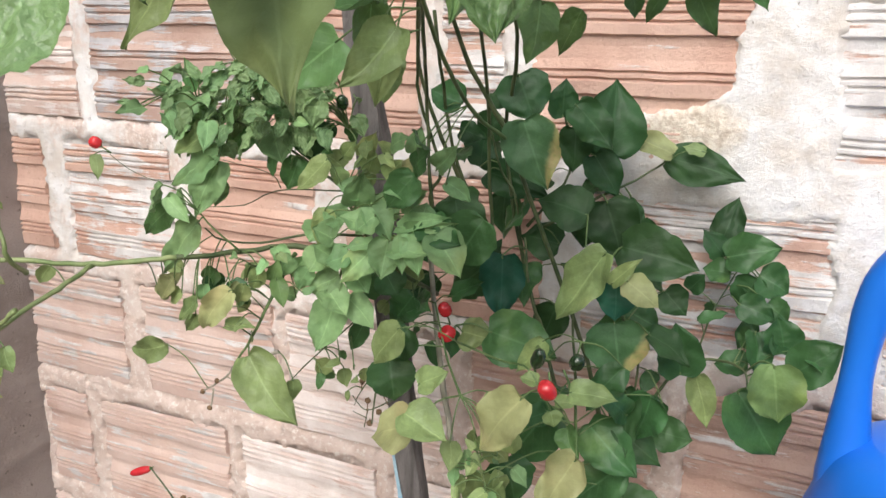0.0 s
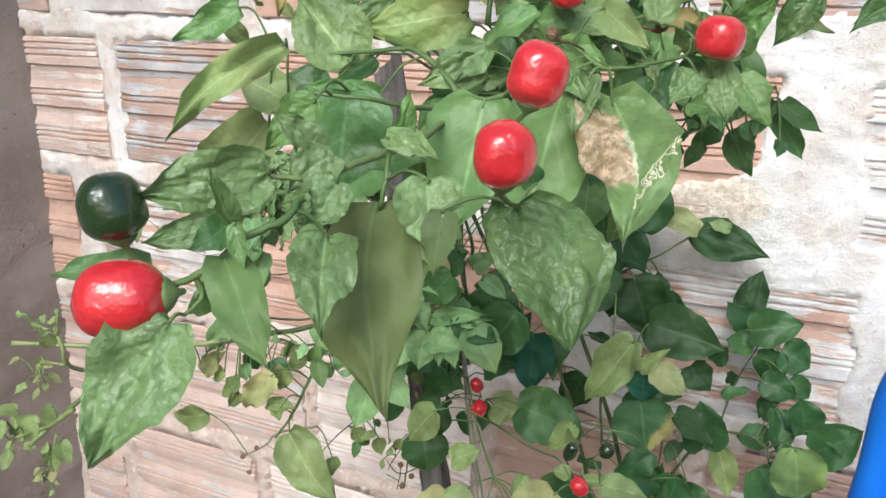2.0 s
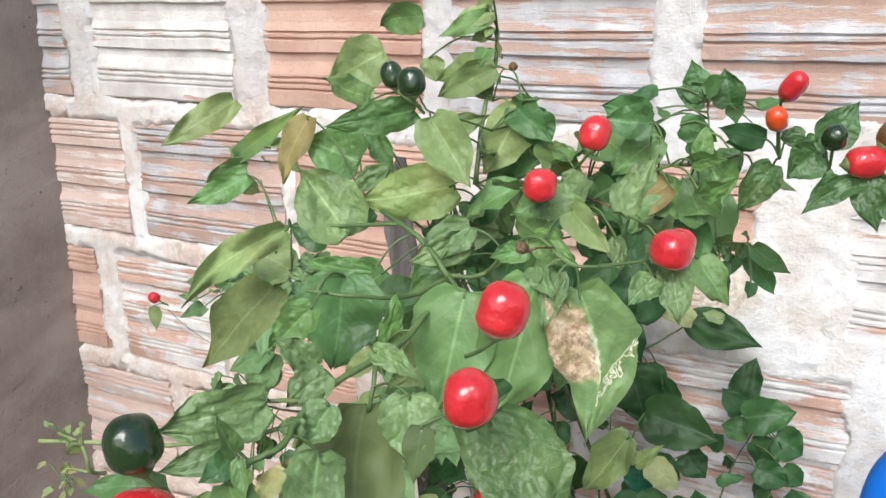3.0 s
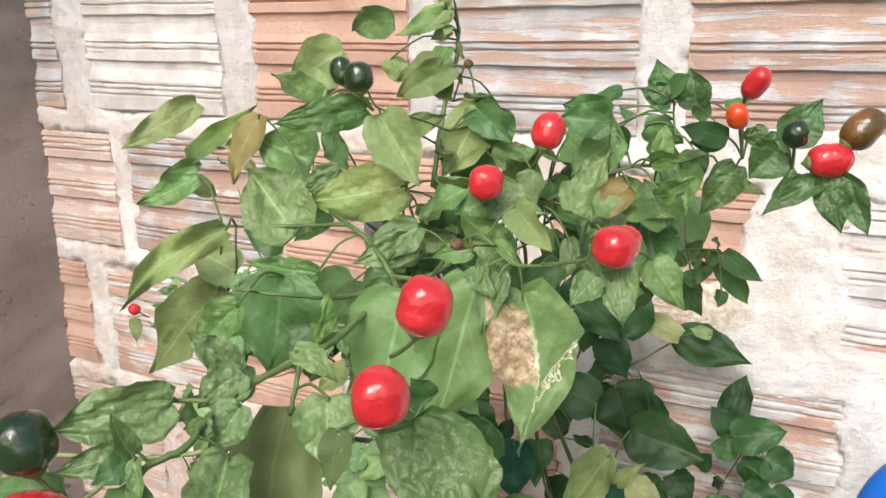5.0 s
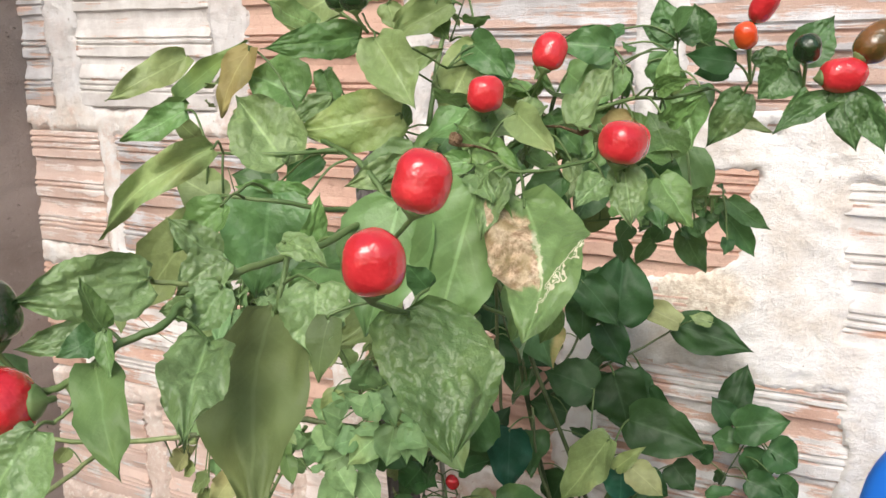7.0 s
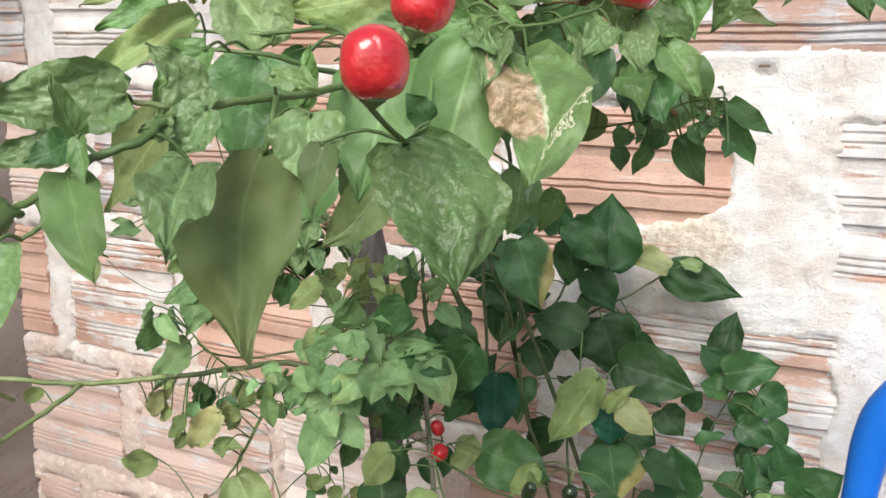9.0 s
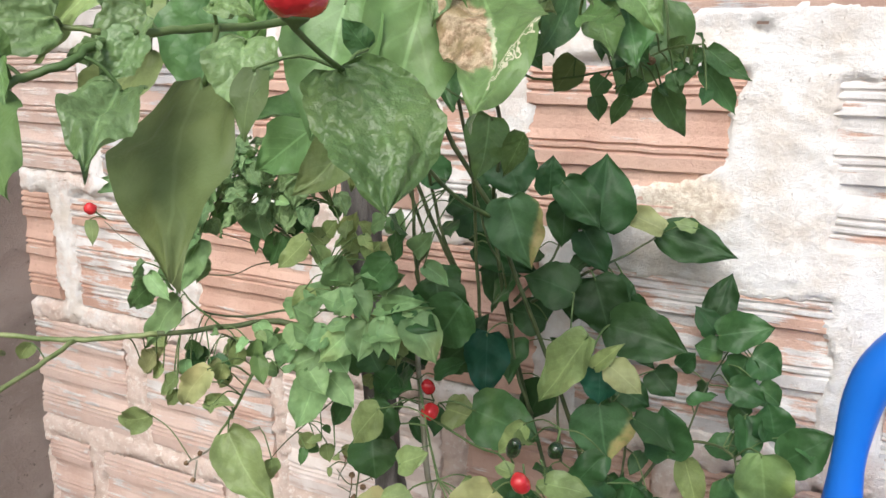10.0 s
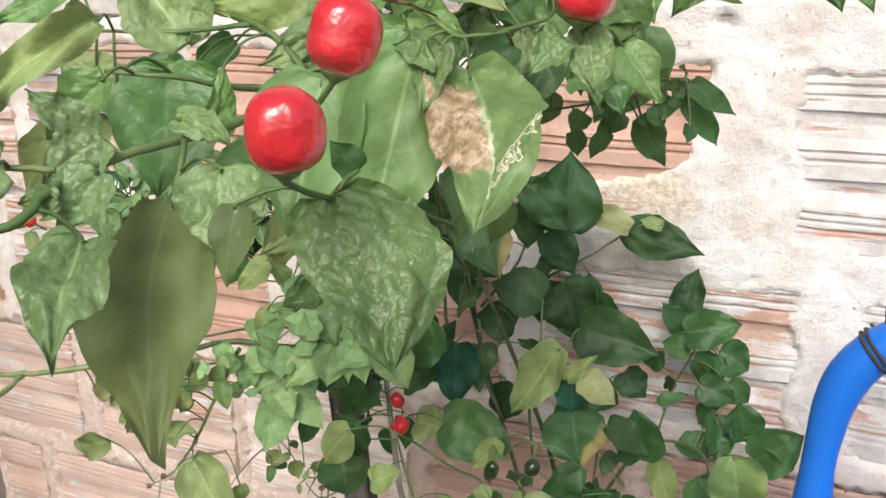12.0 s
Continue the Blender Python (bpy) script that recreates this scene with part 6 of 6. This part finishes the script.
leaf(bushy, "deep", (-0.0721, 0.7500, 1.2709), (-0.0528, 0.7450, 1.2782), 0.0141, (-0.218, -0.972, -0.086), reach=0.035, full=1.0, skew=0)
leaf(bushy, "deep", (-0.0915, 0.7450, 1.2706), (-0.0748, 0.7400, 1.2662), 0.0143, (-0.016, -0.689, 0.725), reach=0.035, full=1.0, skew=0)
leaf(bushy, "curl", (-0.0571, 0.7420, 1.2630), (-0.0769, 0.7350, 1.2432), 0.0245, (0.069, -0.960, 0.271), reach=0.035, full=0.9, skew=0)
leaf(bushy, "curl", (-0.0365, 0.7750, 1.2833), (-0.0199, 0.7700, 1.2787), 0.0164, (0.045, -0.589, 0.807), reach=0.035, full=1.0, skew=0)
leaf(bushy, "curl", (-0.0080, 0.7750, 1.2650), (-0.0175, 0.7700, 1.2534), 0.0182, (0.208, -0.948, 0.239), reach=0.035, full=0.8, skew=0)
leaf(bushy, "curl", (0.0078, 0.7700, 1.2581), (0.0246, 0.7650, 1.2682), 0.0159, (-0.422, -0.864, 0.276), reach=0.035, full=0.8, skew=0)
leaf(bushy, "dark", (0.0191, 0.7850, 1.2456), (0.0169, 0.7800, 1.2304), 0.0183, (0.512, -0.835, 0.201), reach=0.035, full=1.0, skew=0)

# thin side twigs
stem(bushy, "green", 0.0016, 0.0008, (-.007, .775, 1.149), (-.009, .750, 1.127), (-.020, .735, 1.096), (-.034, .730, 1.074))
stem(bushy, "pale", 0.0012, 0.0007, (-.009, .750, 1.080), (-0.047, 0.750, 1.064), (-0.060, 0.750, 1.050), (-0.085, 0.750, 1.032))
stem(bushy, "pale", 0.0008, 0.0006, (-0.074, 0.750, 1.037), (-0.079, 0.750, 1.019))
stem(bushy, "pale", 0.0007, 0.0005, (-0.060, 0.750, 1.050), (-0.050, 0.750, 1.047))
bud(bushy, (-0.083, 0.750, 1.033), (-0.087, 0.749, 1.031), .0042)
bud(bushy, (-0.079, 0.750, 1.021), (-0.080, 0.749, 1.017), .0042)
bud(bushy, (-0.051, 0.750, 1.048), (-0.047, 0.749, 1.047), .0042)
bud(bushy, (-0.069, 0.750, 1.043), (-0.070, 0.749, 1.046), .0042)
stem(bushy, "dark", 0.0007, 0.0003, (.033, .800, 1.098), (-.016, .790, 1.050), (-.033, .780, 1.027))
stem(bushy, "dark", 0.0003, 0.0003, (-.219, .810, 1.200), (-.183, .800, 1.190), (-.125, .780, 1.191), (-.066, .770, 1.220))
stem(bushy, "dark", 0.0006, 0.0004, (.046, .820, 1.020), (.028, .810, 1.012), (.015, .810, 1.022))
stem(bushy, "dark", 0.0005, 0.0004, (.029, .810, 1.013), (.025, .810, .996))
stem(bushy, "dark", 0.0004, 0.0003, (.027, .810, 1.005), (.015, .810, 1.008))
stem(bushy, "lime", 0.0016, 0.0011, (-.096, .620, 1.169), (-.084, .600, 1.186), (-.088, .600, 1.203), (-.109, .600, 1.207))
stem(bushy, "lime", 0.0011, 0.0007, (-.088, .600, 1.203), (-.085, .600, 1.218))
stem(bushy, "lime", 0.0010, 0.0006, (-.086, .600, 1.184), (-.106, .600, 1.181), (-.114, .600, 1.171))
stem(bushy, "lime", 0.0008, 0.0005, (-.105, .600, 1.130), (-.116, .600, 1.106), (-.125, .600, 1.088))
stem(bushy, "lime", 0.0016, 0.0010, (-.085, .600, 1.153), (-.112, .600, 1.134), (-.154, .600, 1.113))
stem(bushy, "dark", 0.0006, 0.0003, (.044, .810, 1.059), (.028, .800, 1.031), (.023, .800, 1.020))
pepper(bushy, "red", (-.232, .813, 1.206), (-.237, .807, 1.213), 0.0105, (-.228, .820, 1.199))
sprig(bushy, "light bushg", (-.023, .745, 1.144), (0.04, 0.02, 0.02), 10, 0.014)
sprig(bushy, "light yellow", (-.044, .720, 1.124), (0.04, 0.02, 0.025), 10, 0.018)
sprig(bushy, "light deep", (.021, .790, 1.054), (0.025, 0.02, 0.02), 9, 0.013)
sprig(bushy, "light", (-.107, .600, 1.207), (0.008, 0.005, 0.006), 6, 0.007)
sprig(bushy, "light", (-.086, .600, 1.216), (0.005, 0.005, 0.008), 5, 0.006)
sprig(bushy, "light yellow", (-.113, .600, 1.172), (0.014, 0.006, 0.01), 9, 0.008)
sprig(bushy, "light", (-.142, .600, 1.120), (0.022, 0.008, 0.014), 10, 0.012)
sprig(bushy, "yellow light", (-.120, .600, 1.100), (0.01, 0.006, 0.022), 10, 0.007)
leaf(bushy, "yellow", (-.019, .715, 1.138), (-.043, .710, 1.106), 0.020, (.259, -.965, -.044))
leaf(bushy, "light", (-.107, .740, 1.072), (-.146, .735, 1.061), 0.021, (.094, -.989, .117))
leaf(bushy, "light", (-0.016, .725, 1.086), (0.027, .715, 1.044), 0.035, (.309, -.771, .556))
leaf(bushy, "yellow", (-.094, .725, 1.121), (-.073, .725, 1.139), 0.015, (.087, -.991, -.101))
leaf(bushy, "light", (.017, .730, 1.072), (.013, .730, 1.052), 0.012, (.718, -.681, -.144))
leaf(bushy, "light", (-.011, .720, 1.142), (-.018, .720, 1.126), 0.013, (.515, -.827, -.225))
leaf(bushy, "light", (-.057, .720, 1.113), (-.067, .720, 1.097), 0.011, (.501, -.807, -.313))
leaf(bushy, "light", (-.009, .735, 1.149), (-.018, .735, 1.131), 0.013, (.448, -.865, -.224))
leaf(bushy, "bushg", (.005, .755, 1.153), (-.012, .755, 1.136), 0.015, (.035, -.999, -.035))
leaf(bushy, "bushg", (.019, .755, 1.147), (.007, .755, 1.128), 0.014, (.249, -.955, -.158))
leaf(bushy, "bushg", (-.014, .760, 1.157), (-.005, .760, 1.141), 0.014, (.757, -.496, .426))
leaf(bushy, "light", (.009, .790, 1.060), (-.006, .790, 1.045), 0.015, (.155, -.976, -.155))
leaf(bushy, "light", (.021, .790, 1.056), (.023, .790, 1.040), 0.012, (.611, -.788, .076))
leaf(bushy, "light", (-.121, .600, 1.134), (-.156, .600, 1.112), 0.019, (.001, -1.000, -.002))
leaf(bushy, "light", (-.104, .600, 1.151), (-.119, .600, 1.132), 0.011, (.293, -.928, -.231))
leaf(bushy, "light", (-.101, .600, 1.127), (-.096, .600, 1.110), 0.011, (.813, -.531, .239))
leaf(bushy, "yellow", (-.105, .600, 1.186), (-.115, .600, 1.175), 0.006, (.486, -.754, -.442))
leaf(bushy, "light", (-.118, .655, 1.160), (-.125, .650, 1.148), 0.012, (.730, -.667, -.148))
leaf(bushy, "light", (-.107, .600, 1.115), (-.120, .600, 1.104), 0.014, (.204, -.949, -.241))
leaf(bushy, "light", (-.091, .600, 1.203), (-.103, .600, 1.190), 0.010, (.518, -.709, -.478))
leaf(bushy, "light", (-.242, .815, 1.198), (-.238, .810, 1.175), 0.012, (.583, -.767, .268))
stem(shaded, "lime", 0.0010, 0.0006, (0.155, 0.765, 0.979), (0.158, 0.745, 1.014), (0.157, 0.735, 1.045))
sprig(shaded, "bushg light", (0.154, 0.742, 1.029), (0.022, 0.012, 0.020), 16, 0.015)
bud(bushy, (0.029, 0.812, 1.023), (0.028, 0.810, 1.017), .0050)
bud(bushy, (0.037, 0.812, 1.014), (0.040, 0.810, 1.010), .0050)
bud(bushy, (0.030, 0.812, 1.004), (0.029, 0.810, 0.996), .0050)
bud(bushy, (0.040, 0.812, 1.031), (0.043, 0.810, 1.028), .0050)
bud(bushy, (0.025, 0.812, 1.037), (0.023, 0.810, 1.035), .0050)
stem(bushy, "dark", 0.0009, 0.0006, (0.039, 0.815, 1.048), (0.035, 0.812, 1.025), (0.032, 0.810, 1.001))

# young plant
stem(young, "dark", 0.0011, 0.0007, (-.095, .760, .860), (-.140, .780, .866), (-.171, .790, .888), (-.200, .796, .907))
stem(young, "dark", 0.0010, 0.0007, (-.071, .750, .791), (-.083, .750, .842), (-.095, .760, .860))
pepper(young, "red", (-.204, .799, .905), (-.225, .793, .897), 0.0078, (-.208, .806, .902))
pepper(young, "red", (-0.090, 0.748, 0.838), (-0.066, 0.740, 0.868), 0.0220, (-0.102, 0.752, 0.827))
leaf(young, "deep", (-0.127, 0.750, 0.833), (-0.109, 0.745, 0.877), 0.024, (.75, -.55, .30))
leaf(young, "deep", (-0.095, 0.752, 0.865), (-0.053, 0.742, 0.869), 0.030, (.207, -.840, .501))
leaf(young, "bright", (-0.105, 0.750, 0.847), (-0.103, 0.748, 0.864), 0.012, (.1, -.9, .4))
bud(young, (-0.148, 0.783, 0.895), (-0.152, 0.780, 0.902), .0055)
bud(young, (-0.148, 0.783, 0.895), (-0.138, 0.780, 0.901), .0055)
bud(young, (-0.145, 0.783, 0.868), (-0.138, 0.780, 0.881), .0055)



# trunks down to the soil
stem(bushy, "pale", .0045, .0030, (.10, .82, -.02), (.12, .81, .25), (.15, .80, .55), (.116, .800, .810))
stem(shaded, "dark", .0045, .003, (.20, .87, -.02), (.21, .87, .3), (.205, .865, .55), (.178, .860, .809))
stem(fruiting, "dark", .0030, .0016, (.18, .80, -.02), (.20, .84, .4), (.20, .90, .8), (.19, .908, 1.0), (.128, .860, 1.227))
stem(young, "dark", .002, .0012, (-.04, .76, -.02), (-.045, .757, .3), (-.05, .752, .55), (-.071, .750, .791))


# ---- stake ----
def stake():
    post = new("wooden_stake")
    post.location = (.182, .776, 0)
    bm = bmesh.new()
    rng = random.Random(5)
    last, edge = None, []
    for j in range(0, 79):
        z = 1.335 * j / 78
        cx, cy = .182 - .145 * z, .776 + .077 * z
        w, d = .010 + .0030 * min(1, max(0, (z - 1.0) / .15)) - .0045 * max(0, (z - 1.18) / .155), .0075
        ring = []
        for (sx, sy) in ((-1, -1), (-.5, -1.1), (.6, -1), (1, -.8), (1, 1), (-1, 1)):
            e = noise.noise(Vector((sx * 3, sy * 3, z * 30))) * .0022 + noise.noise(Vector((sx * 9, sy, z * 8))) * .002
            ring.append(bm.verts.new((cx + sx * w + e, cy + sy * d + e, z + (sx * .006 + rng.uniform(-.012, .008) if j == 78 else 0))))
        if last:
            for i in range(6):
                bm.faces.new((last[i], last[(i + 1) % 6], ring[(i + 1) % 6], ring[i]))
        edge.append([ring[5].co.copy(), ring[0].co.copy(), ring[1].co.copy(), ring[2].co.copy()])
        last = ring
    bm.faces.new(last)
    part("shaft", bm, WOOD, post, smooth=False)
    # what is left of the paint, along one edge
    bm = bmesh.new()
    last = None
    for i in range(0, 60):
        a, b, c, d = edge[i]
        far = max(0, 1.32 + .9 * noise.noise(Vector((i * .35, 2, 7))) - max(0, (i - 50) / 9))
        row = [bm.verts.new(q + Vector((-.0007, -.0009, 0))) for q in (b.lerp(a, .8), b, b.lerp(c, min(1, far)) if far < 1 else c.lerp(d, min(.45, far - 1)))]
        if last and far > .12:
            bm.faces.new((last[0], last[1], row[1], row[0]))
            bm.faces.new((last[1], last[2], row[2], row[1]))
        last = row
    part("paint_strip", bm, BLUE_PAINT, post, "flaking light blue paint", smooth=False)
    return tagged(post, "grey weathered wooden stake with flaking blue paint", "stake")


stake()


# ---- watering can ----
def watering_can():
    cx, cy = .456, .872
    can = tagged(new("watering_can"), "blue plastic watering can hanging by a wire", "watering can")
    can.location = (cx, cy, .885)
    prof = ((0, .887), (.045, .885), (.070, .888), (.091, .896), (.106, .909), (.1145, .923), (.1172, .938), (.1145, .955), (.109, .971), (.103, .988), (.0985, 1.005),
            (.0945, 1.019), (.088, 1.031), (.076, 1.040), (.058, 1.044), (.046, 1.045), (.036, 1.042), (.03, 1.035), (0, 1.034))
    prof = curve_through([(r, 0, z) for r, z in prof], 2)
    bm = bmesh.new()
    rings = []
    for q in prof:
        r, z = max(q.x, .0004), q.z
        rings.append([bm.verts.new((r * math.cos(h), r * .72 * math.sin(h), z - .885)) for h in (math.tau * j / 48 for j in range(48))])
    for u, v in zip(rings, rings[1:]):
        for j in range(48):
            bm.faces.new((u[j], u[(j + 1) % 48], v[(j + 1) % 48], v[j]))
    part("body", bm, PLASTIC, can, at=(cx, cy, .885))
    bm = bmesh.new()
    half = ((.080, .985), (.0815, 1.012), (.0825, 1.040), (.0825, 1.070), (.0815, 1.100), (.0775, 1.135), (.0685, 1.160), (.052, 1.179), (.028, 1.191))
    arch = curve_through([(-x, 0, z) for x, z in half] + [(0, 0, 1.195)] + [(x, 0, z) for x, z in half[::-1]], 4)
    wide = [.0106 + .0085 * min(1, max(0, (1.085 - q.z) / .075)) ** 1.3 + .0030 * min(1, max(0, (q.z - 1.10) / .05)) for q in arch]
    tube(bm, [q - Vector((0, 0, .885)) for q in arch], wide, 20)
    part("handle", bm, PLASTIC, can, at=(cx, cy, .885))
    # the wire it hangs by, looped twice round the handle
    bm = bmesh.new()
    g = Vector((cx - .0600, cy, 1.1705))
    ax = Vector((.64, 0, .77)).normalized()
    u, v = Vector((0, 1, 0)), ax.cross(Vector((0, 1, 0)))
    loops = [g + (u * math.cos(h) + v * math.sin(h)) * .0150 + ax * (h * .0006 + .003 * math.sin(h)) for h in (math.tau * i / 18 for i in range(40))]
    tube(bm, loops, [.0011] * len(loops), 6)
    for s in (0, 1):
        top = Vector((.462, .985, 1.40))
        line = curve_through((g - v * .0150 + ax * .004 * s, g + Vector((.004, .004, .04 + .006 * s)), g + Vector((.026 + .004 * s, .05, .12)), top), 6)
        tube(bm, line, [.0010] * len(line), 6)
    ob = part("wire", bm, WIRE)
    tagged(ob, "dark twisted wire tied to a nail in the wall", "wire")
    bm = bmesh.new()
    tube(bm, ((.462, 1.02, 1.399), (.462, .978, 1.402)), (.0017, .0017), 8)
    tube(bm, ((.462, .9785, 1.402), (.462, .976, 1.402)), (.0042, .0042), 10)
    tagged(part("nail", bm, WIRE), "rusty nail driven into the brick wall", "nail")


watering_can()

# ---- brick faces: ridged clay, each its own piece ----
GROOVES = (.054, .104, .155, .45, .495, .78, .82, .865)
RECESS = ((.228, .437), (.585, .748))


def ridge_line():
    """The face's profile: share of the height from the top, and depth; three bands of fine ridges, two hollow bands between."""
    line = [(0.0, .004), (.012, .0008)]
    marks = []
    for g in GROOVES:
        marks += [(g - .014, 0), (g - .004, .0030), (g + .004, .0030), (g + .014, 0)]
    for a, b in RECESS:
        marks += [(a, 0), (a + .014, .0040), (a + .07, .0048), (b - .06, .0034), (b, 0)]
    return line + sorted(marks) + [(.985, .0008), (1.0, .004)]


def brick_mesh(length, seed, cells):
    """A ridged clay face, chipped and uneven; cells: how finely it is cut along its length."""
    line = ridge_line()
    bm = bmesh.new()
    cols = []
    for j in range(cells + 1):
        x = length * j / cells
        end = min(j, cells - j) / cells
        col = []
        for f, d in line:
            z = HIGH * (1 - f)
            if cells > 4:
                chip = noise.noise(Vector((x * 22 + seed, z * 60, seed)))
                d = d + .0007 * noise.noise(Vector((x * 70 + seed, z * 70, 3))) + .0026 * max(0, chip - .28)
                d += .0022 * max(0, 1 - end * 14) * (.6 + noise.noise(Vector((seed, z * 90, j))))
                z += .0010 * noise.noise(Vector((x * 30, f * 4, seed)))
            elif end == 0:
                d += .004
            col.append(bm.verts.new((x, d, z)))
        cols.append(col)
    for a, b in zip(cols, cols[1:]):
        for i in range(len(line) - 1):
            bm.faces.new((a[i], a[i + 1], b[i + 1], b[i]))
    for c, flip in ((cols[0], 1), (cols[-1], 0)):
        back = [bm.verts.new((c[0].co.x, .02, c[0].co.z)), bm.verts.new((c[-1].co.x, .02, c[-1].co.z))]
        ring = c + [back[1], back[0]]
        bm.faces.new(ring[::-1] if flip else ring)
    me = bpy.data.meshes.new("brick")
    bm.to_mesh(me)
    bm.free()
    return me


PLAIN = {}
for i, (k, a, b, kind) in enumerate(BRICKS):
    if 2 <= k <= 9 and -.75 < a < .55:
        me, wide = brick_mesh(b - a, i * 3.7, 30), 1
        me.materials.append(BRICK[kind])
    else:
        if kind not in PLAIN:
            PLAIN[kind] = brick_mesh(1.0, 0, 2)
            PLAIN[kind].materials.append(BRICK[kind])
        me, wide = PLAIN[kind], b - a
    ob = new("brick", me)
    ob.location = (a, WALL + rng.uniform(-.0012, .0012), k * COURSE + rng.uniform(-.0015, .0015))
    ob.scale = (wide, 1, 1)
    ob.rotation_euler = (rng.uniform(-.010, .010), rng.uniform(-.007, .007), rng.uniform(-.006, .006))
    under(ob, wall)
